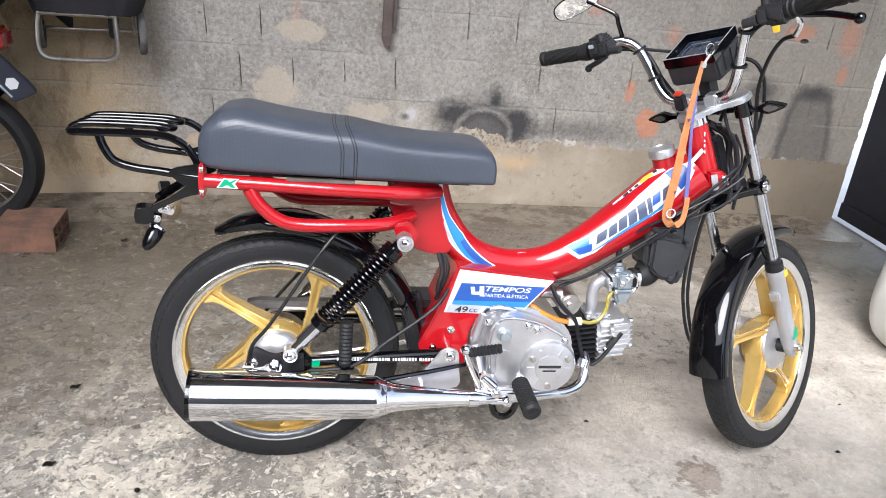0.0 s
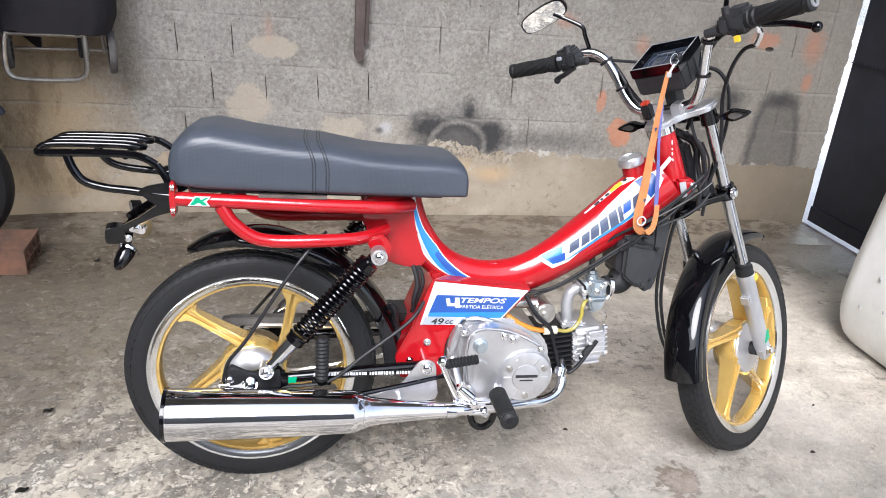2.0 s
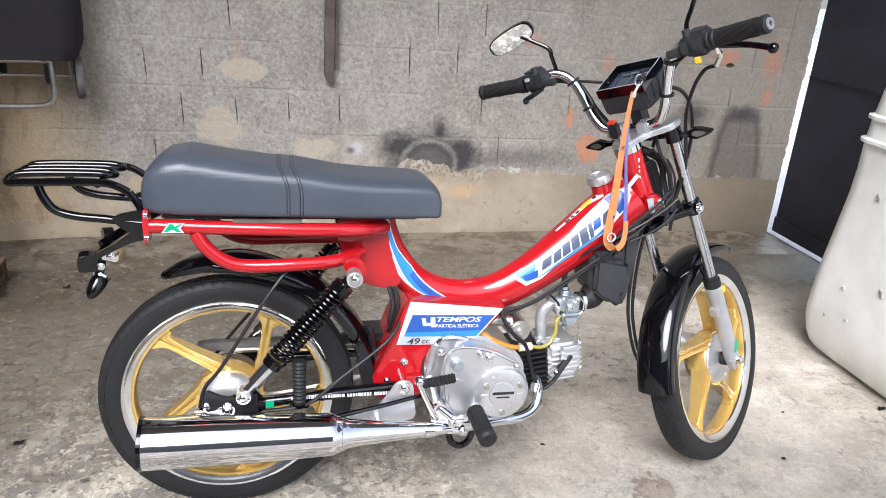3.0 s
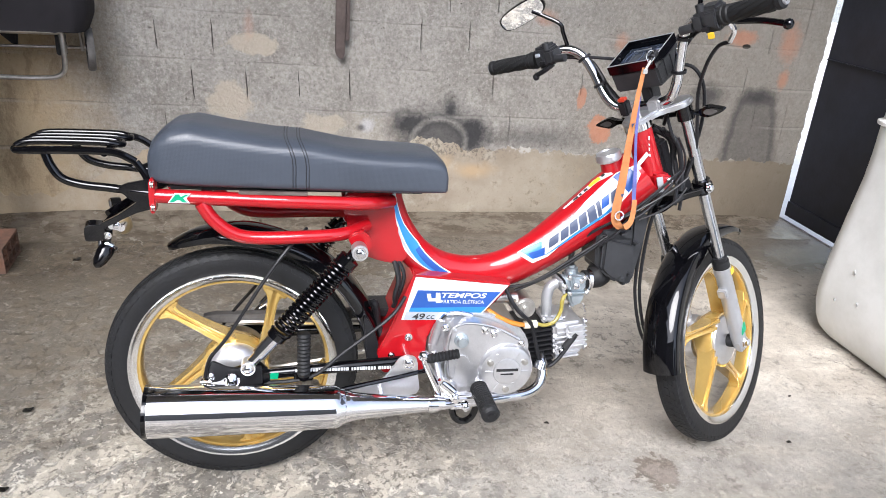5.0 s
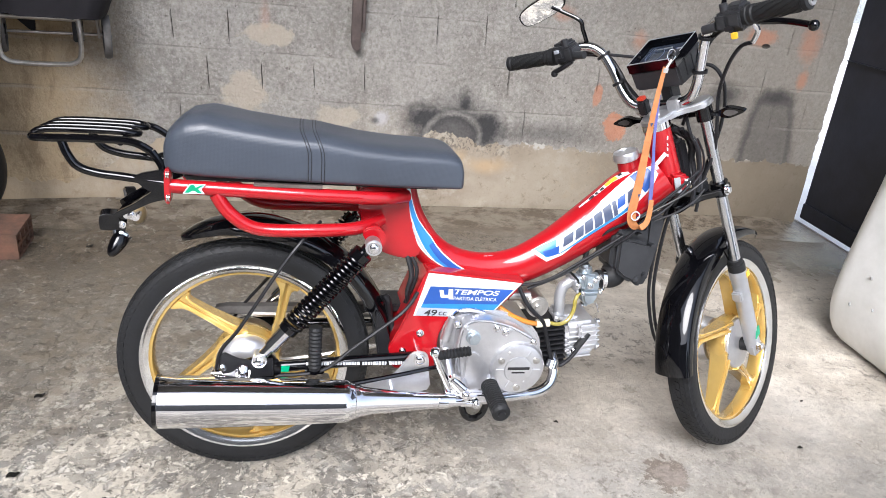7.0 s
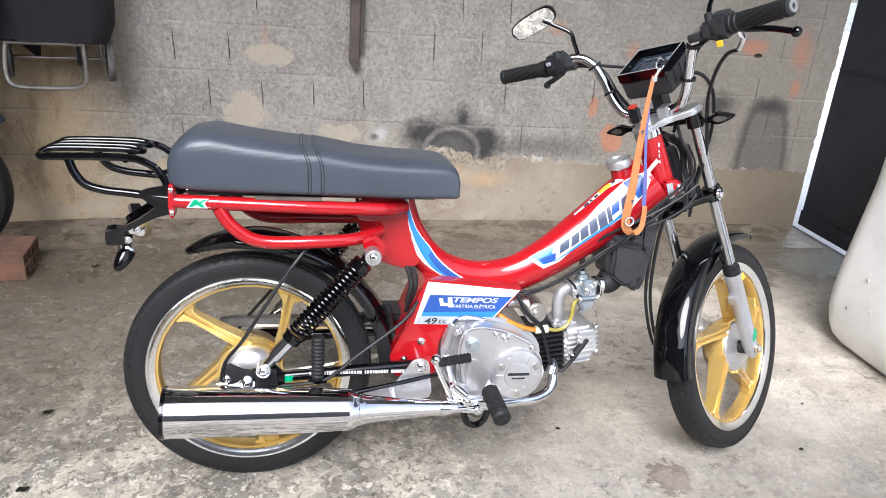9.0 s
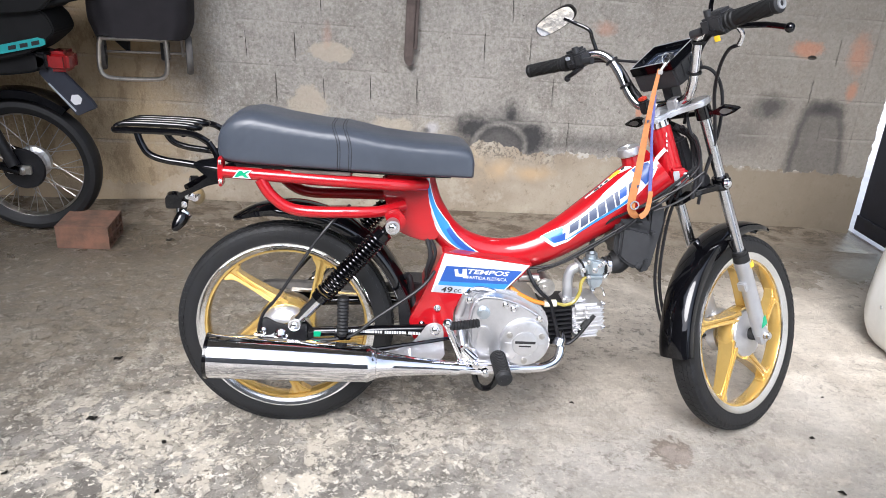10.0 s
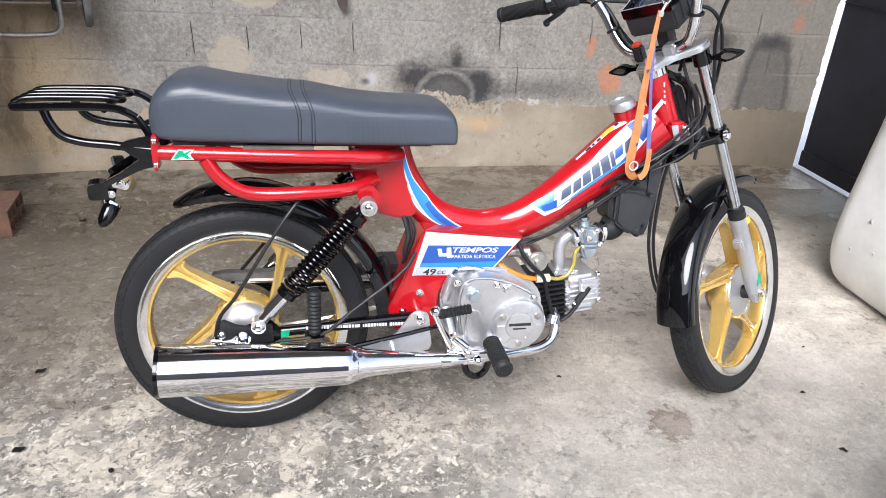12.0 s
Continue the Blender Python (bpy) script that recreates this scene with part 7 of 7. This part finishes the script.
def old_motorcycle():
    """The rear half shows: a spoked wheel, mudguard flap, lamp and teal strip."""
    t = thing("motorcycle", "old dark motorcycle with spoked wheels and a teal stripe", "motorcycle")
    for x, full in ((-1.135, True), (-2.38, False)):
        at = Matrix.Translation((x, 2.86, 0.2655))
        w = part("wheel", lathe([(r - 0.016, y) for r, y in ((0.222, -0.019), (0.226, -0.021), (0.228, -0.014), (0.221, -0.009), (0.218, 0), (0.221, 0.009), (0.228, 0.014), (0.226, 0.021), (0.222, 0.019), (0.214, 0))], 64, True, at), M["old_steel"], t, "chrome rim with wire spokes")
        prof = [(0.207, -0.022), (0.220, -0.034), (0.235, -0.040), (0.252, -0.036), (0.2635, -0.018), (0.265, 0)]
        part("tyre", lathe(prof + [(r, -y) for r, y in prof[-2::-1]] + [(0.203, 0)], 72, True, at), M["rubber"], w)
        part("hub", lathe([(0, -0.055), (0.05, -0.055), (0.062, -0.045), (0.064, -0.03), (0.05, -0.024), (0.05, 0.024), (0.064, 0.03), (0.064, 0.05), (0, 0.055)], 32, False, at), M["alu"], w, "dull cast hub")
        for k in range(36):
            a = 2 * math.pi * k / 36
            s = -1 if k % 2 else 1
            b = a + (0.42 if (k // 2) % 2 else -0.42)
            part("spoke", moved(rod((0.060 * math.cos(b), s * 0.036, 0.060 * math.sin(b)), (0.203 * math.cos(a), s * 0.004, 0.203 * math.sin(a)), 0.0017, 6), at), M["old_steel"], w)
    at = Matrix.Translation((-1.135, 2.86, 0.2655))
    bm = bmesh.new()
    rings = []
    for i in range(31):
        a = radians(28 + 122 * i / 30)
        r = 0.303
        rings.append([bm.verts.new(((r + d) * math.cos(a), y, (r + d) * math.sin(a))) for y, d in ((-0.055, -0.03), (-0.05, -0.004), (0, 0.006), (0.05, -0.004), (0.055, -0.03), (0.05, -0.034), (0, 0.0), (-0.05, -0.034))])
    for p, q in zip(rings[6:], rings[7:]):
        for k in range(8):
            bm.faces.new((p[k], p[(k + 1) % 8], q[(k + 1) % 8], q[k]))
    bmesh.ops.delete(bm, geom=[v for v in bm.verts if not v.link_faces], context="VERTS")
    part("mudguard", moved(bm, at), M["black"], t)
    flap = Matrix.Translation((-0.985, 2.80, 0.648)) @ Matrix.Rotation(radians(50), 4, "Y")
    fl = part("mud_flap", moved(slab([(-0.02, -0.035), (0.175, -0.044), (0.195, 0.034), (0.165, 0.040), (-0.02, 0.034)], -0.012, 0.012, 0.004), flap), M["gate"], t, "dark flap with a white badge")
    part("badge", moved(slab([(0.108, 0.0), (0.120, 0.019), (0.140, 0.019), (0.150, 0.0), (0.140, -0.019), (0.120, -0.019)], -0.0135, -0.0122), flap), M["white"], fl)
    part("trim", moved(box(0.03, 0.16, -0.0138, -0.0122, -0.036, -0.030), flap), M["grey"], fl, smooth=0)
    lamp = part("tail_lamp", box(-0.98, -0.905, 2.76, 2.87, 0.650, 0.722, 0.016, 3), M["lamp_red"], t, "red tail lamp")
    part("base", box(-1.02, -0.979, 2.765, 2.865, 0.655, 0.717, 0.008), M["plastic"], lamp)
    part("tail_cowl", slab(rounded([(-1.75, 0.66), (-1.3, 0.665), (-1.06, 0.70), (-0.955, 0.765), (-0.93, 0.81), (-1.0, 0.875), (-1.3, 0.86), (-1.75, 0.84)], 4), 2.74, 2.93, 0.02, 3), M["matte"], t, "black tail panel")
    part("stripe", slab([(-1.36, 0.690), (-1.11, 0.709), (-0.975, 0.743), (-0.960, 0.750), (-0.960, 0.768), (-0.985, 0.772), (-1.13, 0.734), (-1.36, 0.714)], 2.732, 2.7385), M["teal"], t, "teal stripe sticker")
    for k in range(3):
        part("stripe_mark", slab([(-1.085 + 0.04 * k, 0.723 + 0.010 * k), (-1.058 + 0.04 * k, 0.730 + 0.010 * k), (-1.058 + 0.04 * k, 0.744 + 0.010 * k), (-1.085 + 0.04 * k, 0.737 + 0.010 * k)], 2.7305, 2.7315), M["ink"], t, smooth=0)
    part("side_panel", slab(rounded([(-1.75, 0.52), (-1.36, 0.60), (-1.12, 0.628), (-1.0, 0.655), (-1.005, 0.71), (-1.3, 0.70), (-1.75, 0.70)], 4), 2.765, 2.915, 0.012), M["matte"], t, "dusty black panel under the tail")
    part("seat", slab(rounded([(-1.85, 0.80), (-1.4, 0.835), (-1.02, 0.85), (-0.93, 0.89), (-0.90, 0.95), (-0.94, 0.985), (-1.2, 0.97), (-1.85, 0.93)], 4), 2.72, 2.95, 0.025, 3), M["matte"], t)
    part("grab_rail", tube([(-1.25, 2.74, 0.83), (-1.0, 2.735, 0.87), (-0.86, 2.78, 0.91), (-0.83, 2.835, 0.915), (-0.86, 2.89, 0.91), (-1.0, 2.935, 0.87)], 0.011, 10), M["matte"], t)
    part("engine_block", slab(rounded([(-1.95, 0.25), (-1.6, 0.24), (-1.5, 0.36), (-1.6, 0.55), (-1.9, 0.55)], 4), 2.75, 2.95, 0.02), M["alu"], t)
    part("fuel_tank", slab(rounded([(-2.2, 0.75), (-1.85, 0.72), (-1.8, 0.86), (-2.0, 0.98), (-2.18, 0.95)], 4), 2.73, 2.98, 0.05, 3), M["black"], t)
    part("frame_tube", joined(tube([(-1.135, 2.77, 0.2655), (-1.4, 2.77, 0.34), (-1.6, 2.78, 0.36)], 0.016, 10), tube([(-1.135, 2.95, 0.2655), (-1.4, 2.95, 0.34), (-1.6, 2.94, 0.36)], 0.016, 10)), M["black"], t)
    part("rear_shock", joined(rod((-1.15, 2.765, 0.29), (-1.29, 2.765, 0.66), 0.022)), M["plastic"], t)
    part("fork", joined(rod((-2.38, 2.80, 0.285), (-2.16, 2.80, 0.92), 0.018), rod((-2.38, 2.92, 0.285), (-2.16, 2.92, 0.92), 0.018)), M["old_steel"], t)
    part("axle_nut", joined(bolt((-1.135, 2.79, 0.2655), 0.014, 0.02), box(-1.19, -1.10, 2.783, 2.80, 0.249, 0.283, 0.004)), M["old_steel"], t)
    part("drum_plate", lathe([(0, -0.004), (0.075, -0.004), (0.08, 0.004), (0, 0.004)], 32, False, Matrix.Translation((-1.135, 2.802, 0.2655))), M["plastic"], t)


old_motorcycle()


def white_tank():
    t = thing("white_tank", "large white water tank with raised bands, scuffed at its foot", "tank")
    bm = bmesh.new()
    x0, x1, y0, y1 = 1.945, 2.52, 1.10, 2.15
    prof = [(0.060, 0.012), (0.022, 0.016), (0.006, 0.035), (-0.010, 0.072), (-0.022, 0.120), (-0.026, 0.165), (-0.025, 0.22), (-0.020, 0.30), (-0.011, 0.38), (-0.001, 0.48), (0.006, 0.58), (0.008, 0.66), (0.008, 0.752), (-0.002, 0.758), (-0.002, 0.768), (0.009, 0.774), (0.011, 0.826), (0.002, 0.832), (0.002, 0.842), (0.013, 0.848), (0.020, 0.94), (0.030, 1.10), (0.06, 1.16), (0.14, 1.19)]
    rings = []
    for inset, z in prof:
        ring = []
        for cx, cy, a0 in ((x1, y1, 0), (x0, y1, 90), (x0, y0, 180), (x1, y0, 270)):
            for k in range(9):
                a = radians(a0 + 90 * k / 8)
                r = 0.085
                sx, sy = (1 if cx == x1 else -1), (1 if cy == y1 else -1)
                ring.append(bm.verts.new((cx - sx * (inset + r) + r * math.cos(a) - 0.047 * z + 0.004 * noise.noise((cx + 3 * z, cy, k * 0.2)), cy - sy * (max(inset, 0.3 * inset) + r) + r * math.sin(a), z)))
        rings.append(ring)
    n = len(rings[0])
    for p, q in zip(rings, rings[1:]):
        for k in range(n):
            bm.faces.new((p[k], p[(k + 1) % n], q[(k + 1) % n], q[k]))
    bm.faces.new(rings[0])
    bm.faces.new(rings[-1][::-1])
    part("body", bm, M["enamel"], t, "", 50)
    part("skid", box(2.05, 2.45, 1.20, 2.05, 0.0, 0.0125), M["plastic"], t, smooth=0)
    for y, z, k in ((1.97, 0.60, 0.8), (1.84, 0.33, 0.9), (1.98, 0.29, 0.45), (1.88, 0.50, 0.4), (1.80, 0.46, 0.5), (2.02, 0.17, 0.4), (1.93, 0.20, 0.35)):
        inset = float(np.interp(z, [q[1] for q in prof], [q[0] for q in prof]))
        part("chip", moved(slab([(0, 0), (0.012 * k, 0.006 * k), (0.018 * k, 0.026 * k), (0.006 * k, 0.018 * k)], -0.0015, 0.0045), Matrix.Translation((x0 + inset - 0.047 * z - 0.0015, y, z)) @ Matrix.Rotation(radians(90), 4, "Z")), M["scuff"], t, "grey scuff in the white wall")


white_tank()


def tub():
    b = thing("plastic_tub", "small cream plastic tub with a rolled rim on the floor", "tub", pose(1.440, 1.122, 0))
    part("shell", moved(lathe([(0, 0.0), (0.054, 0.0), (0.057, 0.003), (0.067, 0.082), (0.071, 0.084), (0.072, 0.090), (0.069, 0.092), (0.065, 0.088), (0.055, 0.006), (0, 0.006)], 40), Matrix.Rotation(radians(90), 4, "X")), M["cream"], b)


tub()


def drum():
    d = thing("plastic_drum", "blue-grey scuffed plastic drum standing on the concrete", "drum", pose(1.362, 0.868, 0))
    part("shell", moved(lathe([(0, 0), (0.158, 0), (0.168, 0.010), (0.17, 0.14), (0.174, 0.148), (0.174, 0.160), (0.17, 0.168), (0.17, 0.32), (0.174, 0.328), (0.174, 0.340), (0.17, 0.348), (0.168, 0.44), (0.158, 0.452), (0, 0.452)], 64), Matrix.Rotation(radians(90), 4, "X")), M["bluesheet"], d)
    part("lid", moved(lathe([(0, 0.454), (0.150, 0.454), (0.160, 0.460), (0.160, 0.472), (0.150, 0.476), (0, 0.476)], 48), Matrix.Rotation(radians(90), 4, "X")), M["bluesheet"], d)


drum()


def leaf(at, turn, size):
    bm = bmesh.new()
    rows = []
    for i in range(7):
        u = i / 6
        w = size * 0.28 * math.sin(math.pi * (0.08 + 0.92 * u)) ** 0.8 + 0.0008
        z = 0.002 + size * 0.18 * math.sin(u * 4.2 + turn) ** 2
        rows.append([bm.verts.new((size * (u - 0.5), y * w, z + abs(y) * size * 0.12)) for y in (-1, 0, 1)])
    for p, q in zip(rows, rows[1:]):
        for k in range(2):
            bm.faces.new((p[k], q[k], q[k + 1], p[k + 1]))
    bmesh.ops.solidify(bm, geom=bm.faces[:], thickness=0.001)
    ob = tagged(finish("leaf", bm, M["leaf"], None, "", 40), "small curled dry dark leaf on the concrete", "leaf", "dry leaves on the floor")
    ob.matrix_world = pose(*at, 0.0, 0, 0, math.degrees(turn))


for x, y, a, s in ((-0.525, 1.897, 0.5, 0.034), (-0.500, 1.618, 0.3, 0.036), (-0.30, 1.53, 1.9, 0.022), (1.382, 1.345, 2.4, 0.028), (1.430, 1.557, 3.0, 0.022), (1.58, 1.75, 0.4, 0.014), (0.782, 1.709, 2.8, 0.018), (-0.605, 2.765, 0.8, 0.036), (-0.62, 1.42, 0.9, 0.02), (-0.27, 1.36, 1.2, 0.018), (0.9, 2.75, 0.3, 0.02), (1.92, 1.72, 0.2, 0.04)):
    leaf((x, y), a, s * 0.75)


# ---- the wall's blocks ----
def wall_blocks():
    """Clay blocks under a thin rough coat; the upright joints stand open here and there."""
    w, h = 0.2, 0.178
    def block(seed, open_left, open_right):
        """A block's face; an open side is chipped back over part of its height."""
        bm = bmesh.new()
        jag = random.Random(seed)
        left, right = [], []
        first, last = jag.randrange(1, 4), jag.randrange(6, 10)
        for q in range(11):
            z = -0.5 + q / 10
            a = jag.uniform(0.004, 0.018) if open_left and first <= q <= last else 0.0
            b = jag.uniform(0.004, 0.018) if open_right and first <= q <= last else 0.0
            left.append((bm.verts.new((-0.5 + a, -0.009, z)), bm.verts.new((-0.5 + a * 0.6, 0, z))))
            right.append((bm.verts.new((0.5 - b, -0.009, z)), bm.verts.new((0.5 - b * 0.6, 0, z))))
        for q in range(10):
            bm.faces.new((left[q][0], right[q][0], right[q + 1][0], left[q + 1][0]))
            bm.faces.new((left[q][0], left[q + 1][0], left[q + 1][1], left[q][1]))
            bm.faces.new((right[q][0], right[q][1], right[q + 1][1], right[q + 1][0]))
        bmesh.ops.recalc_face_normals(bm, faces=bm.faces)
        me = bpy.data.meshes.new("block")
        bm.to_mesh(me)
        bm.free()
        me.materials.append(M["wall"])
        return me

    shapes = {}
    OPEN = ((3, -0.334, 0.005), (3, -0.131, 0.008), (3, 0.668, 0.007), (3, 0.867, 0.004), (3, 0.069, 0.0), (3, 0.269, 0.0), (3, 0.469, 0.0), (2, -0.217, 0.003), (2, -0.018, 0.006), (2, 0.187, 0.005), (2, 0.388, 0.006), (2, 0.58, 0.002), (2, 0.78, 0.0), (2, 0.972, 0.007), (1, 1.07, 0.006), (4, 0.746, 0.004), (4, 0.94, 0.005), (4, -0.06, 0.003), (2, 1.383, 0.006), (2, 2.183, 0.003), (3, 2.269, 0.005), (1, 2.269, 0.003), (1, 0.869, 0.0), (1, 0.669, 0.0), (3, 1.069, 0.0), (3, 1.269, 0.0), (2, 1.183, 0.0), (2, 1.583, 0.0))
    rng = random.Random(4)
    for r in range(8):
        z = 0.748 + (r - 3) * h - 0.0
        was_open = False
        for i in range(21):
            x = -1.508 + 0.1 + i * w + (0.113 if r % 2 == 0 else 0.0)
            gap = next((g for rr, xx, g in OPEN if rr == r and abs(x - 0.022 + w / 2 - xx) < 0.06), rng.choice((0.0, 0.0, 0.0, 0.0, 0.0, 0.003)))
            x0, x1 = max(-1.53, x - w / 2) if i else -1.53, min(2.46, x + w / 2)
            if x1 - x0 < 0.03:
                continue
            key = (rng.randrange(6), was_open, gap > 0.0025)
            if key not in shapes:
                shapes[key] = block(20 + key[0] * 7, key[1], key[2])
            ob = new("block", shapes[key])
            ob.parent = wall_north
            ob.location = ((x0 + x1) / 2, 3.152, z)
            ob.scale = (x1 - x0, rng.uniform(0.97, 1.03), h + 0.001)
            was_open = gap > 0.0025

        bed = bmesh.new()
        for i in range(80):
            a, b = -1.53 + 3.99 * i / 80, -1.53 + 3.99 * (i + 1) / 80
            lo, hi = 0.018 + 0.006 * noise.noise((i * 0.4, r, 0)), 0.021 + 0.009 * noise.noise((i * 0.4, r, 7))
            q = [bed.verts.new((x, y, zz)) for x in (a, b) for y, zz in ((3.152, z - h / 2 - lo), (3.1425, z - h / 2 - lo + 0.002), (3.1425, z - h / 2 + hi - 0.002), (3.152, z - h / 2 + hi))]
            for k in range(3):
                bed.faces.new((q[k], q[k + 1], q[k + 5], q[k + 4]))
        part("mortar_bed", bed, M["wall"], wall_north, smooth=0)


wall_blocks()
